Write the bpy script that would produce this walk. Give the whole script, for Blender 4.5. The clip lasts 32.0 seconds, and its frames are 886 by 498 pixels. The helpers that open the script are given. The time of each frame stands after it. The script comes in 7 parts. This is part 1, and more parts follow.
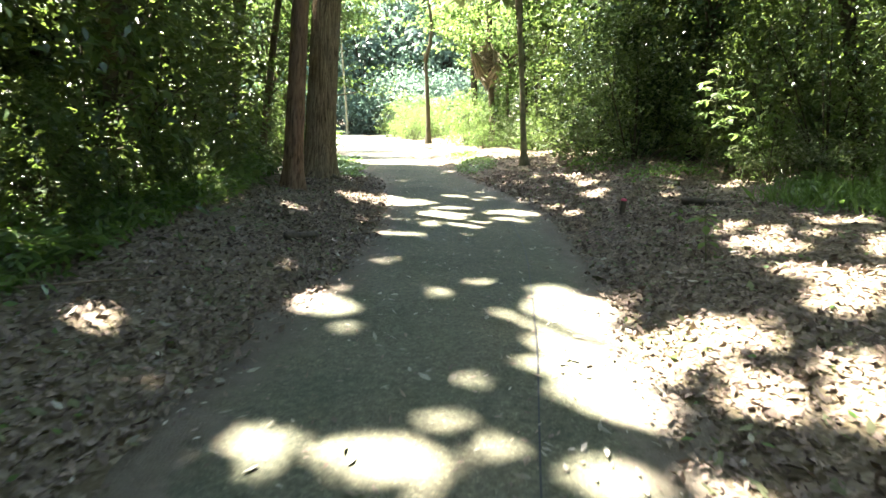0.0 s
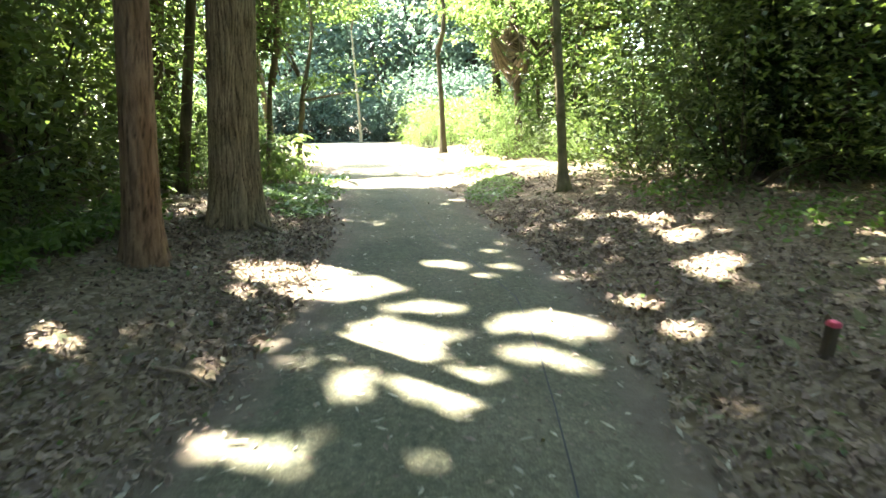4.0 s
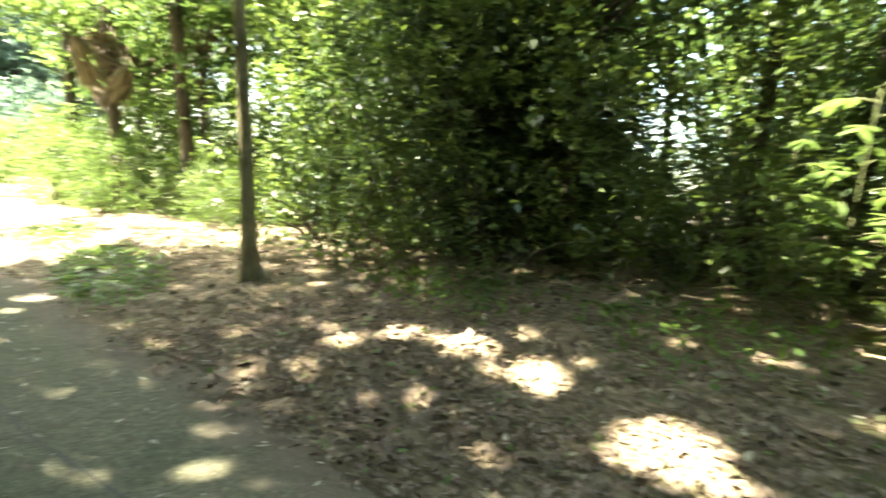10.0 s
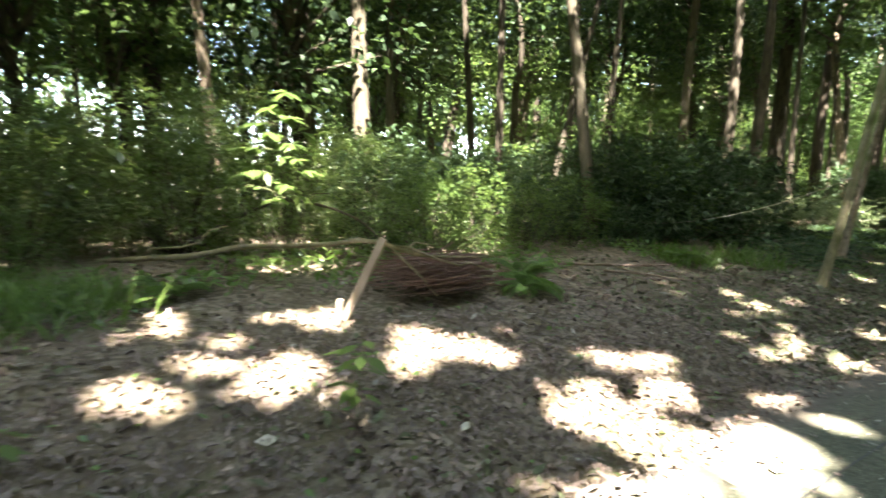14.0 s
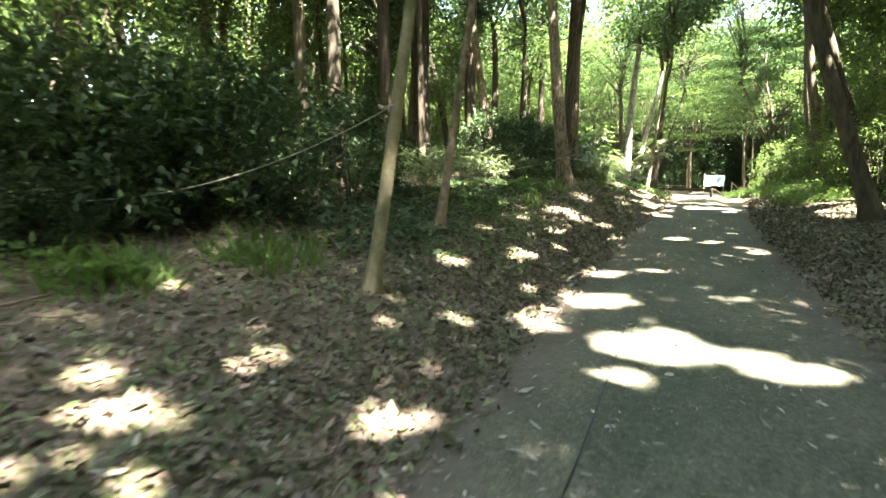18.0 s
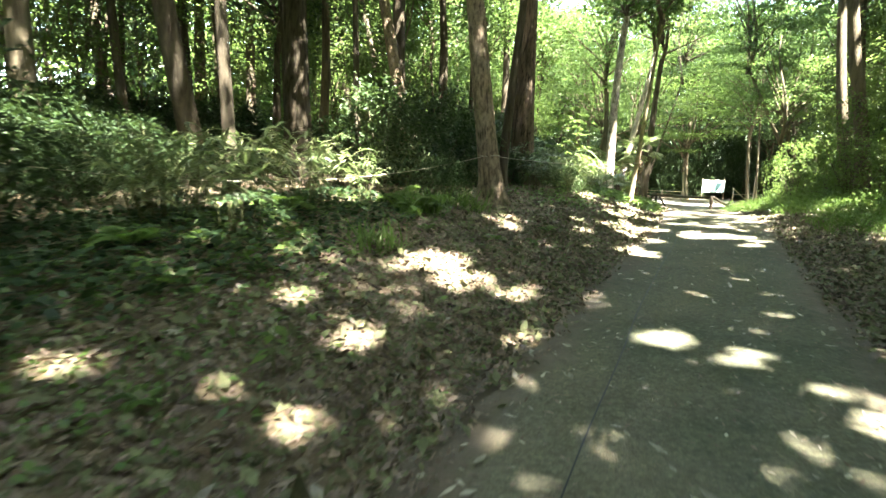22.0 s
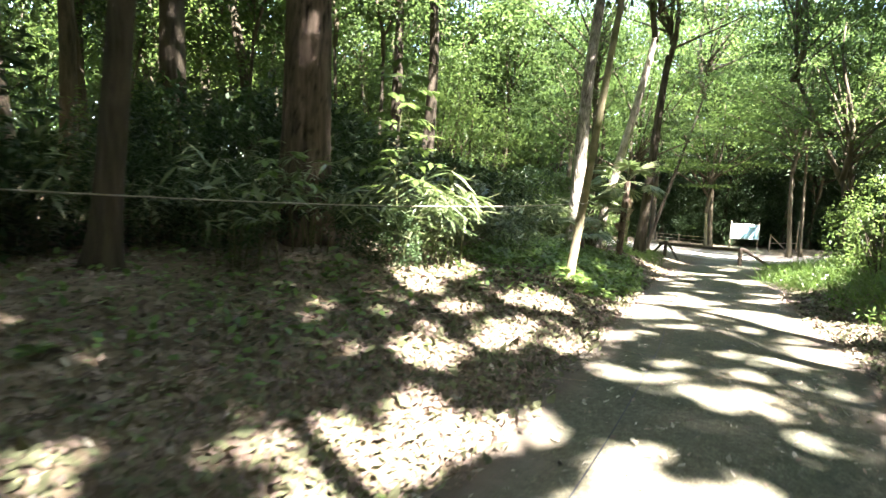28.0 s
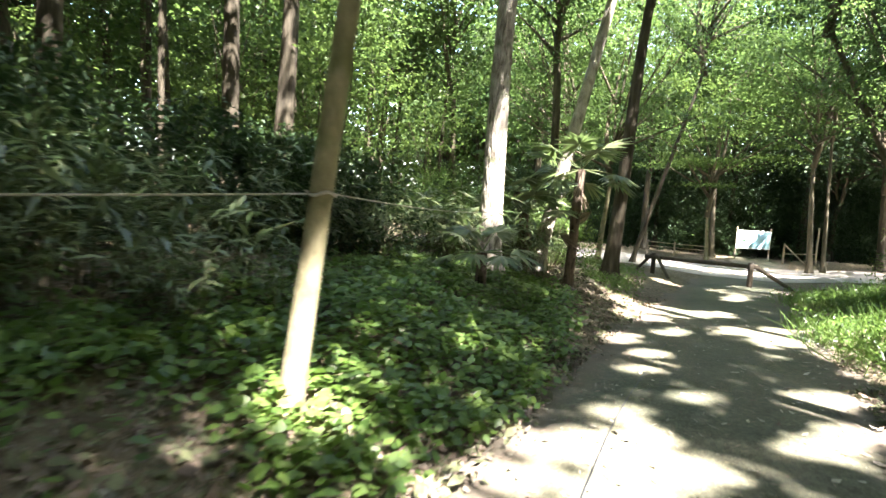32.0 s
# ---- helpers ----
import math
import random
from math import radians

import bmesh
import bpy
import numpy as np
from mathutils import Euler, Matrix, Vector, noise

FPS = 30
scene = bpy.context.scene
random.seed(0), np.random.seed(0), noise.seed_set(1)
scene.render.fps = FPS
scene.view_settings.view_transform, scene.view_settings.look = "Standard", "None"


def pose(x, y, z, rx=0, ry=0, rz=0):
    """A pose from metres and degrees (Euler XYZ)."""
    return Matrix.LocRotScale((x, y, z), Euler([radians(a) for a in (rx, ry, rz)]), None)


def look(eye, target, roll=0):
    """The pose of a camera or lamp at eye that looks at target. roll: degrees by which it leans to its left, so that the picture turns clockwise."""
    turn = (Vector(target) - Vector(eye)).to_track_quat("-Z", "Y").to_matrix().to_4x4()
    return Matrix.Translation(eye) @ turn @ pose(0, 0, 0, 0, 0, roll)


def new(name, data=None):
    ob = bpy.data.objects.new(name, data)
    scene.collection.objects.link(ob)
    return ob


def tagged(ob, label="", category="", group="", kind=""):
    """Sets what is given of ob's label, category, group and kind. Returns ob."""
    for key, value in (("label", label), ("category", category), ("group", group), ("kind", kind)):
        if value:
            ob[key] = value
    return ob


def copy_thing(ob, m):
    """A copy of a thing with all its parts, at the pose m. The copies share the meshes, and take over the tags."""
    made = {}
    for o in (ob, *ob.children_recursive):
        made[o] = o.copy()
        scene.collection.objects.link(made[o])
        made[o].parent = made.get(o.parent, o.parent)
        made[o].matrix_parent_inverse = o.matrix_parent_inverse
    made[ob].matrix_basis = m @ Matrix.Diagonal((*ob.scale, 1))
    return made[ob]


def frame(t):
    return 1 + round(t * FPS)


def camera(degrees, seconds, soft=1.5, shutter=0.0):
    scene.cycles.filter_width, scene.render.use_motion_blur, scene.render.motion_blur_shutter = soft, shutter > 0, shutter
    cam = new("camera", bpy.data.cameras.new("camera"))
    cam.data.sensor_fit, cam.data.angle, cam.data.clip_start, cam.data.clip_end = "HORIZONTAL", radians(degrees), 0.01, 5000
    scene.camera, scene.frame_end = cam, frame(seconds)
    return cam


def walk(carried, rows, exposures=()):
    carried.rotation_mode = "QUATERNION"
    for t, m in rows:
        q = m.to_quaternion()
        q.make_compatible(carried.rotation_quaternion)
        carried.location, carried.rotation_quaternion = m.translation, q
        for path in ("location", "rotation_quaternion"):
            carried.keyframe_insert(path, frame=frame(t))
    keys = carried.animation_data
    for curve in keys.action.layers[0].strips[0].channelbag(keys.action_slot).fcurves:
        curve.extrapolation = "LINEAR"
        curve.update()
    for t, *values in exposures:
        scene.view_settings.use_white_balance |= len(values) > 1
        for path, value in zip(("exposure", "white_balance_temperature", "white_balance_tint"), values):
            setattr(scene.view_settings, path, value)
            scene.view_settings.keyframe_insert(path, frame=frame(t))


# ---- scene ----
cam = camera(78.6, 32.0, soft=1.5, shutter=0.55)
METRES, EYE, TILT, LEAN, TURN = 37.0, 1.5, -13.5, -1.0, 0.0
ROWS = [
    (0.0, 0.0, 0.0, 0.0, 0.0, 0.0, -0.0),
    (0.5, 0.003, 0.0144, 0.0033, -0.02, -0.06, 0.21),
    (1.0, 0.0067, 0.0298, 0.0073, 0.01, -0.05, 0.46),
    (1.5, 0.009, 0.045, 0.0112, 0.07, -0.2, 0.77),
    (2.0, 0.0106, 0.0609, 0.0152, 0.28, -0.35, 0.95),
    (2.5, 0.0109, 0.0758, 0.019, 0.88, -0.31, 0.87),
    (3.0, 0.0132, 0.0922, 0.0226, 1.87, -0.42, 1.07),
    (3.5, 0.0141, 0.1059, 0.0265, 2.82, -0.3, 1.02),
    (4.0, 0.0151, 0.12, 0.0304, 3.52, 0.28, 0.92),
    (4.5, 0.0147, 0.1332, 0.0329, 4.76, 0.53, 0.78),
    (6.5, 0.0072, 0.1835, 0.0456, 5.01, 0.81, 0.91),
    (7.0, 0.0037, 0.1978, 0.0487, 5.0, 0.81, 1.0),
    (7.5, 0.0011, 0.2093, 0.0523, 4.96, 0.64, 1.27),
    (8.0, 0.0008, 0.2166, 0.055, 4.15, 1.56, 1.28),
    (8.5, -0.0004, 0.2186, 0.0553, -2.19, 3.42, 1.42),
    (9.0, -0.0017, 0.2185, 0.0548, -14.47, 4.03, 2.39),
    (9.5, -0.0008, 0.2151, 0.0543, -25.18, 3.92, 3.62),
    (10.0, 0.0001, 0.2116, 0.053, -38.56, 3.17, 4.65),
    (10.5, 0.0008, 0.2075, 0.052, -51.16, 2.03, 5.48),
    (11.0, 0.0005, 0.2041, 0.0514, -64.31, 0.4, 6.7),
    (11.5, 0.0001, 0.2008, 0.0506, -76.08, -1.56, 7.87),
    (12.0, -0.0, 0.1979, 0.0498, -88.71, -3.91, 8.16),
    (12.5, 0.0019, 0.1953, 0.0489, -102.58, -6.87, 7.32),
    (13.0, 0.0036, 0.1918, 0.0481, -115.42, -10.17, 7.06),
    (13.5, 0.0031, 0.1851, 0.0457, -126.78, -13.4, 7.56),
    (14.0, 0.0019, 0.1754, 0.0437, -134.33, -15.87, 6.64),
    (14.5, 0.0021, 0.1643, 0.0402, -140.71, -17.18, 5.58),
    (15.0, 0.0027, 0.1497, 0.0354, -149.93, -19.98, 6.88),
    (15.5, 0.0023, 0.1343, 0.0325, -155.73, -22.01, 6.0),
    (17.5, -0.0034, 0.0573, 0.0153, -162.29, -22.54, 3.33),
    (18.0, -0.0054, 0.0357, 0.0104, -162.44, -22.31, 3.0),
    (18.5, -0.0084, 0.0159, 0.0052, -162.76, -22.26, 2.8),
    (19.0, -0.0096, -0.0057, 0.0003, -162.72, -22.18, 2.31),
    (19.5, -0.0118, -0.0259, -0.0047, -162.76, -22.26, 2.22),
    (20.0, -0.0132, -0.0473, -0.0095, -162.78, -22.66, 2.1),
    (20.5, -0.0158, -0.065, -0.0134, -162.88, -22.88, 2.19),
    (21.0, -0.0182, -0.0854, -0.0186, -162.88, -22.56, 2.29),
    (21.5, -0.0209, -0.1049, -0.0232, -162.89, -22.55, 2.24),
    (22.0, -0.0221, -0.126, -0.0277, -162.62, -22.41, 2.12),
    (22.5, -0.0233, -0.1453, -0.032, -162.56, -22.34, 2.03),
    (23.0, -0.0243, -0.1655, -0.036, -162.32, -22.04, 1.88),
    (23.5, -0.0269, -0.185, -0.0403, -162.12, -21.51, 1.77),
    (24.0, -0.0295, -0.2058, -0.0449, -161.76, -20.98, 1.66),
    (24.5, -0.0323, -0.2257, -0.0496, -161.45, -20.52, 1.59),
    (25.0, -0.0354, -0.2467, -0.0542, -161.08, -20.44, 1.37),
    (25.5, -0.0391, -0.2668, -0.0591, -160.96, -20.2, 1.18),
    (26.0, -0.0437, -0.2877, -0.0637, -160.91, -20.1, 1.1),
    (26.5, -0.0486, -0.3076, -0.0686, -160.77, -19.92, 1.09),
    (28.5, -0.068, -0.3787, -0.0826, -158.86, -19.27, 1.08),
    (29.0, -0.0712, -0.4003, -0.0878, -158.78, -19.18, 1.17),
    (29.5, -0.0727, -0.42, -0.0926, -158.69, -18.96, 1.13),
    (30.0, -0.0752, -0.4408, -0.0979, -158.53, -18.9, 1.19),
    (30.5, -0.0769, -0.4608, -0.1028, -158.39, -18.85, 1.11),
    (31.0, -0.0789, -0.4818, -0.1086, -158.4, -18.88, 1.03),
    (31.5, -0.0806, -0.5015, -0.1135, -158.51, -18.89, 0.91),
    (32.0, -0.0828, -0.5223, -0.1193, -158.85, -19.06, 0.89),
]
EXPOSURES = [(0.0, 4.32, 6850, 10), (3.0, 4.5, 6950, 8), (8.0, 3.95, 7300, 2), (9.2, 4.0, 7500, 1), (11.0, 5.2, 8300, 0), (12.5, 5.35, 8200, 3), (14.5, 4.4, 6500, 16), (18.0, 4.95, 6850, 14), (21.0, 4.95, 7000, 8), (24.0, 4.7, 6750, 12), (26.0, 4.6, 6650, 15), (29.0, 4.15, 6500, 19), (32.0, 4.05, 6500, 14)]
walk(cam, [(t, pose(0, 0, EYE, TILT, LEAN, TURN) @ pose(METRES * x, METRES * y, METRES * z, 90 + pitch, roll, yaw)) for t, x, y, z, yaw, pitch, roll in ROWS], EXPOSURES)

# ---- daylight ----
SUN_AZ, SUN_EL = -52.0, 60.0  # degrees clockwise from +y, and above the horizon
world = bpy.data.worlds.new("sky")
scene.world = world
world.use_nodes = True
wn = world.node_tree
wn.nodes.clear()
sky = wn.nodes.new("ShaderNodeTexSky")
sky.sky_type = "NISHITA"
sky.sun_disc = False
sky.sun_elevation, sky.sun_rotation = radians(SUN_EL), radians(SUN_AZ)
sky.air_density, sky.dust_density = 1.0, 1.6
bg = wn.nodes.new("ShaderNodeBackground")
bg.inputs["Strength"].default_value = 0.12
wo = wn.nodes.new("ShaderNodeOutputWorld")
wn.links.new(sky.outputs[0], bg.inputs[0])
wn.links.new(bg.outputs[0], wo.inputs[0])
sun = new("sun", bpy.data.lights.new("sun", "SUN"))
sun.data.energy, sun.data.angle, sun.data.color = 5.0, radians(0.75), (1.0, 0.962, 0.935)
sun_way = Vector((math.sin(radians(SUN_AZ)) * math.cos(radians(SUN_EL)), math.cos(radians(SUN_AZ)) * math.cos(radians(SUN_EL)), math.sin(radians(SUN_EL))))
sun.matrix_world = look(sun_way * 60, (0, 0, 0))

# ---- materials ----
def mat_new(name):
    m = bpy.data.materials.new(name)
    m.use_nodes = True
    nt = m.node_tree
    nt.nodes.clear()
    out = nt.nodes.new("ShaderNodeOutputMaterial")
    p = nt.nodes.new("ShaderNodeBsdfPrincipled")
    nt.links.new(p.outputs[0], out.inputs[0])
    return m, nt, p, out


def node(nt, kind, **sets):
    n = nt.nodes.new(kind)
    for k, v in sets.items():
        n.inputs[k].default_value = v
    return n


def ramp(nt, fac, stops):
    r = nt.nodes.new("ShaderNodeValToRGB")
    el = r.color_ramp.elements
    while len(el) < len(stops):
        el.new(0.5)
    for e, (pos, col) in zip(el, stops):
        e.position, e.color = pos, (*col, 1)
    nt.links.new(fac, r.inputs[0])
    return r.outputs[0]


def mix(nt, fac, a, b, blend="MIX"):
    n = nt.nodes.new("ShaderNodeMix")
    n.data_type, n.blend_type = "RGBA", blend
    for sock, val in ((n.inputs[0], fac), (n.inputs[6], a), (n.inputs[7], b)):
        if isinstance(val, bpy.types.NodeSocket):
            nt.links.new(val, sock)
        elif isinstance(val, (int, float)):
            sock.default_value = val
        else:
            sock.default_value = (*val, 1)
    return n.outputs[2]


def tex(nt, kind, scale, coord="Object", stretch=(1, 1, 1), **sets):
    c = nt.nodes.new("ShaderNodeTexCoord")
    mp = nt.nodes.new("ShaderNodeMapping")
    mp.inputs["Scale"].default_value = stretch
    nt.links.new(c.outputs[coord], mp.inputs[0])
    t = nt.nodes.new(kind)
    t.inputs["Scale"].default_value = scale
    for k, v in sets.items():
        t.inputs[k].default_value = v
    nt.links.new(mp.outputs[0], t.inputs["Vector"])
    return t


def bump(nt, p, height, strength=0.5, dist=0.02):
    b = node(nt, "ShaderNodeBump", Strength=strength, Distance=dist)
    nt.links.new(height, b.inputs["Height"])
    nt.links.new(b.outputs[0], p.inputs["Normal"])


def leaf_mat(name, dark, light, glow, share=0.35, rough=0.45, gloss=0.45):
    """Foliage: each leaf its own shade between dark and light; light comes through it."""
    m, nt, p, out = mat_new(name)
    g = nt.nodes.new("ShaderNodeNewGeometry")
    oi = nt.nodes.new("ShaderNodeObjectInfo")
    col = mix(nt, g.outputs["Random Per Island"], dark, light)
    var = ramp(nt, oi.outputs["Random"], [(0, (0.75, 0.8, 0.8)), (1, (1.2, 1.1, 1.0))])
    col = mix(nt, 1.0, col, var, "MULTIPLY")
    nt.links.new(col, p.inputs["Base Color"])
    p.inputs["Roughness"].default_value = rough
    p.inputs["Specular IOR Level"].default_value = gloss
    tr = nt.nodes.new("ShaderNodeBsdfTranslucent")
    tcol = mix(nt, g.outputs["Random Per Island"], [c * 0.7 for c in glow], glow)
    nt.links.new(tcol, tr.inputs[0])
    ms = nt.nodes.new("ShaderNodeMixShader")
    ms.inputs[0].default_value = share
    nt.links.new(p.outputs[0], ms.inputs[1])
    nt.links.new(tr.outputs[0], ms.inputs[2])
    nt.links.new(ms.outputs[0], out.inputs[0])
    return m


def bark_mat(name, deep, pale, scale=9.0, stretch=(1, 1, 0.18), strength=0.9, moss=0.0):
    m, nt, p, out = mat_new(name)
    n1 = tex(nt, "ShaderNodeTexNoise", scale, stretch=stretch, Detail=8.0, Roughness=0.65, Distortion=0.4)
    n2 = tex(nt, "ShaderNodeTexNoise", scale * 7, stretch=(1, 1, 0.5), Detail=5.0)
    n3 = tex(nt, "ShaderNodeTexNoise", 1.3, Detail=3.0)
    col = ramp(nt, n1.outputs[0], [(0.32, deep), (0.62, pale)])
    col = mix(nt, ramp(nt, n2.outputs[0], [(0.4, (0, 0, 0)), (0.7, (0.5, 0.5, 0.5))]), col, [c * 0.6 for c in pale])
    patch = ramp(nt, n3.outputs[0], [(0.5, (0, 0, 0)), (0.75, (0.4, 0.4, 0.4))])
    col = mix(nt, patch, col, [0.6 * c + 0.018 for c in pale], "MIX")
    if moss:
        n4 = tex(nt, "ShaderNodeTexNoise", 3.1, Detail=6.0)
        mm = ramp(nt, n4.outputs[0], [(0.62 - moss * 0.25, (0, 0, 0)), (0.72, (0.8, 0.8, 0.8))])
        col = mix(nt, mm, col, (0.07, 0.09, 0.025))
    # attribute fissure: dark furrow bark, with shade of the furrows put into the colour
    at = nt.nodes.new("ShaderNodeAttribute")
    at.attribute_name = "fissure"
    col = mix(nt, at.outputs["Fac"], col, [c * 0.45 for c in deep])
    nt.links.new(col, p.inputs["Base Color"])
    p.inputs["Roughness"].default_value = 0.95
    p.inputs["Specular IOR Level"].default_value = 0.15
    hsum = mix(nt, 0.25, n1.outputs[0], n2.outputs[0])
    bump(nt, p, hsum, strength, 0.03)
    return m


def soil_mat():
    m, nt, p, out = mat_new("leaf_litter_soil")
    big = tex(nt, "ShaderNodeTexNoise", 0.55, Detail=5.0, Roughness=0.6)
    mid = tex(nt, "ShaderNodeTexNoise", 4.0, Detail=6.0, Roughness=0.7)
    fine = tex(nt, "ShaderNodeTexNoise", 55.0, Detail=4.0, Roughness=0.7)
    vor = tex(nt, "ShaderNodeTexVoronoi", 17.0, stretch=(1, 1, 1), Randomness=1.0)
    vor2 = tex(nt, "ShaderNodeTexVoronoi", 29.0, stretch=(1, 0.7, 1), Randomness=1.0)
    scrap = nt.nodes.new("ShaderNodeSeparateColor")
    nt.links.new(vor.outputs["Color"], scrap.inputs[0])
    scrap2 = nt.nodes.new("ShaderNodeSeparateColor")
    nt.links.new(vor2.outputs["Color"], scrap2.inputs[0])
    a = ramp(nt, scrap.outputs[0], [(0.0, (0.07, 0.054, 0.03)), (0.45, (0.12, 0.096, 0.054)), (0.8, (0.19, 0.152, 0.1)), (1.0, (0.28, 0.23, 0.168))])
    b = ramp(nt, scrap2.outputs[1], [(0.0, (0.055, 0.045, 0.024)), (0.6, (0.13, 0.102, 0.067)), (1.0, (0.23, 0.186, 0.132))])
    col = mix(nt, ramp(nt, mid.outputs[0], [(0.4, (0, 0, 0)), (0.6, (1, 1, 1))]), a, b)
    bare = ramp(nt, big.outputs[0], [(0.55, (0, 0, 0)), (0.68, (1, 1, 1))])
    col = mix(nt, bare, col, ramp(nt, fine.outputs[0], [(0.3, (0.08, 0.062, 0.038)), (0.7, (0.16, 0.126, 0.08))]))
    mossy = ramp(nt, tex(nt, "ShaderNodeTexNoise", 0.9, Detail=7.0, Roughness=0.7).outputs[0], [(0.56, (0, 0, 0)), (0.68, (0.7, 0.7, 0.7))])
    col = mix(nt, mossy, col, (0.05, 0.075, 0.02))
    nt.links.new(col, p.inputs["Base Color"])
    p.inputs["Roughness"].default_value = 0.95
    p.inputs["Specular IOR Level"].default_value = 0.2
    h = mix(nt, 0.5, scrap.outputs[2], fine.outputs[0])
    bump(nt, p, h, 0.8, 0.02)
    return m


def asphalt_mat():
    """Worn grey asphalt, brown with trodden earth along both edges (attribute edge)."""
    m, nt, p, out = mat_new("worn_asphalt")
    fine = tex(nt, "ShaderNodeTexNoise", 160.0, Detail=3.0, Roughness=0.7)
    mid = tex(nt, "ShaderNodeTexNoise", 6.0, Detail=8.0, Roughness=0.7)
    big = tex(nt, "ShaderNodeTexNoise", 0.8, Detail=4.0)
    col = ramp(nt, mid.outputs[0], [(0.3, (0.075, 0.081, 0.05)), (0.7, (0.128, 0.134, 0.083))])
    col = mix(nt, ramp(nt, fine.outputs[0], [(0.35, (0.45, 0.45, 0.45)), (0.65, (0, 0, 0))]), col, (0.033, 0.034, 0.032))
    col = mix(nt, ramp(nt, big.outputs[0], [(0.36, (0, 0, 0)), (0.66, (0.8, 0.8, 0.8))]), col, (0.148, 0.134, 0.09))
    stone = tex(nt, "ShaderNodeTexVoronoi", 75.0, Randomness=1.0)
    chip = nt.nodes.new("ShaderNodeSeparateColor")
    nt.links.new(stone.outputs["Color"], chip.inputs[0])
    col = mix(nt, 1.0, col, ramp(nt, chip.outputs[0], [(0, (0.75, 0.75, 0.75)), (0.55, (0.97, 0.97, 0.97)), (0.9, (1.1, 1.09, 1.07)), (1, (1.5, 1.46, 1.4))]), "MULTIPLY")
    blot = tex(nt, "ShaderNodeTexNoise", 22.0, Detail=5.0, Roughness=0.65)
    col = mix(nt, 1.0, col, ramp(nt, blot.outputs[0], [(0.33, (0.72, 0.72, 0.72)), (0.5, (1, 1, 1)), (0.68, (1.3, 1.27, 1.22))]), "MULTIPLY")
    at = nt.nodes.new("ShaderNodeAttribute")
    at.attribute_name = "edge"
    add = nt.nodes.new("ShaderNodeMath")
    add.operation = "MULTIPLY_ADD"
    nt.links.new(mid.outputs[0], add.inputs[0])
    add.inputs[1].default_value = 0.9
    nt.links.new(at.outputs["Fac"], add.inputs[2])
    dirt = ramp(nt, add.outputs[0], [(0.72, (0, 0, 0)), (1.25, (1, 1, 1))])
    col = mix(nt, dirt, col, ramp(nt, mid.outputs[0], [(0.3, (0.085, 0.07, 0.05)), (0.7, (0.15, 0.125, 0.092))]))
    nt.links.new(col, p.inputs["Base Color"])
    p.inputs["Roughness"].default_value = 0.9
    p.inputs["Specular IOR Level"].default_value = 0.25
    bump(nt, p, mix(nt, 0.5, stone.outputs["Distance"], mid.outputs[0]), 0.7, 0.01)
    return m


def plain_mat(name, a, b, scale=20.0, rough=0.8, stretch=(1, 1, 1), strength=0.3, random_tint=False):
    m, nt, p, out = mat_new(name)
    n1 = tex(nt, "ShaderNodeTexNoise", scale, stretch=stretch, Detail=6.0, Roughness=0.65)
    n2 = tex(nt, "ShaderNodeTexNoise", scale * 0.15, Detail=3.0)
    col = ramp(nt, n1.outputs[0], [(0.3, a), (0.7, b)])
    col = mix(nt, ramp(nt, n2.outputs[0], [(0.4, (0, 0, 0)), (0.75, (0.6, 0.6, 0.6))]), col, [c * 0.6 for c in a])
    if random_tint:
        g = nt.nodes.new("ShaderNodeNewGeometry")
        col = mix(nt, 1.0, col, ramp(nt, g.outputs["Random Per Island"], [(0, (0.6, 0.58, 0.56)), (0.6, (1, 1, 1)), (1, (1.45, 1.42, 1.38))]), "MULTIPLY")
    nt.links.new(col, p.inputs["Base Color"])
    p.inputs["Roughness"].default_value = rough
    p.inputs["Specular IOR Level"].default_value = 0.25
    bump(nt, p, n1.outputs[0], strength, 0.01)
    return m


M_SOIL, M_ASPHALT = soil_mat(), asphalt_mat()
M_CANOPY = leaf_mat("canopy_leaves", (0.028, 0.057, 0.017), (0.07, 0.113, 0.029), (0.125, 0.205, 0.052), 0.45, 0.5, 0.25)
M_LIGHTLEAF = leaf_mat("light_green_leaves", (0.043, 0.082, 0.021), (0.09, 0.142, 0.034), (0.165, 0.25, 0.06), 0.46, 0.5, 0.25)
M_DARKLEAF = leaf_mat("dark_evergreen_leaves", (0.02, 0.041, 0.018), (0.045, 0.08, 0.032), (0.08, 0.14, 0.035), 0.22, 0.55, 0.2)
M_MIDLEAF = leaf_mat("evergreen_thicket_leaves", (0.041, 0.08, 0.026), (0.108, 0.16, 0.047), (0.16, 0.235, 0.045), 0.36, 0.38, 0.5)
M_SASA = leaf_mat("bamboo_grass_leaves", (0.055, 0.09, 0.032), (0.17, 0.2, 0.1), (0.17, 0.25, 0.08), 0.3, 0.4)
M_FERN = leaf_mat("ground_plant_leaves", (0.045, 0.095, 0.022), (0.115, 0.185, 0.048), (0.2, 0.34, 0.06), 0.38, 0.42, 0.45)
# paler and bluer than nearer leaves: distance haze put into the base colour
M_FARHAZE = leaf_mat("haze_tinted_far_leaves", (0.06, 0.1, 0.07), (0.12, 0.17, 0.125), (0.15, 0.24, 0.155), 0.45)
M_DEAD = plain_mat("dead_palm_frond", (0.16, 0.125, 0.085), (0.33, 0.27, 0.19), 30, random_tint=True)
M_LITTER = plain_mat("dry_fallen_leaves", (0.118, 0.087, 0.063), (0.265, 0.208, 0.165), 30, random_tint=True)
M_GREENFALL = plain_mat("dull_green_fallen_leaves", (0.08, 0.09, 0.042), (0.18, 0.19, 0.1), 30, random_tint=True)
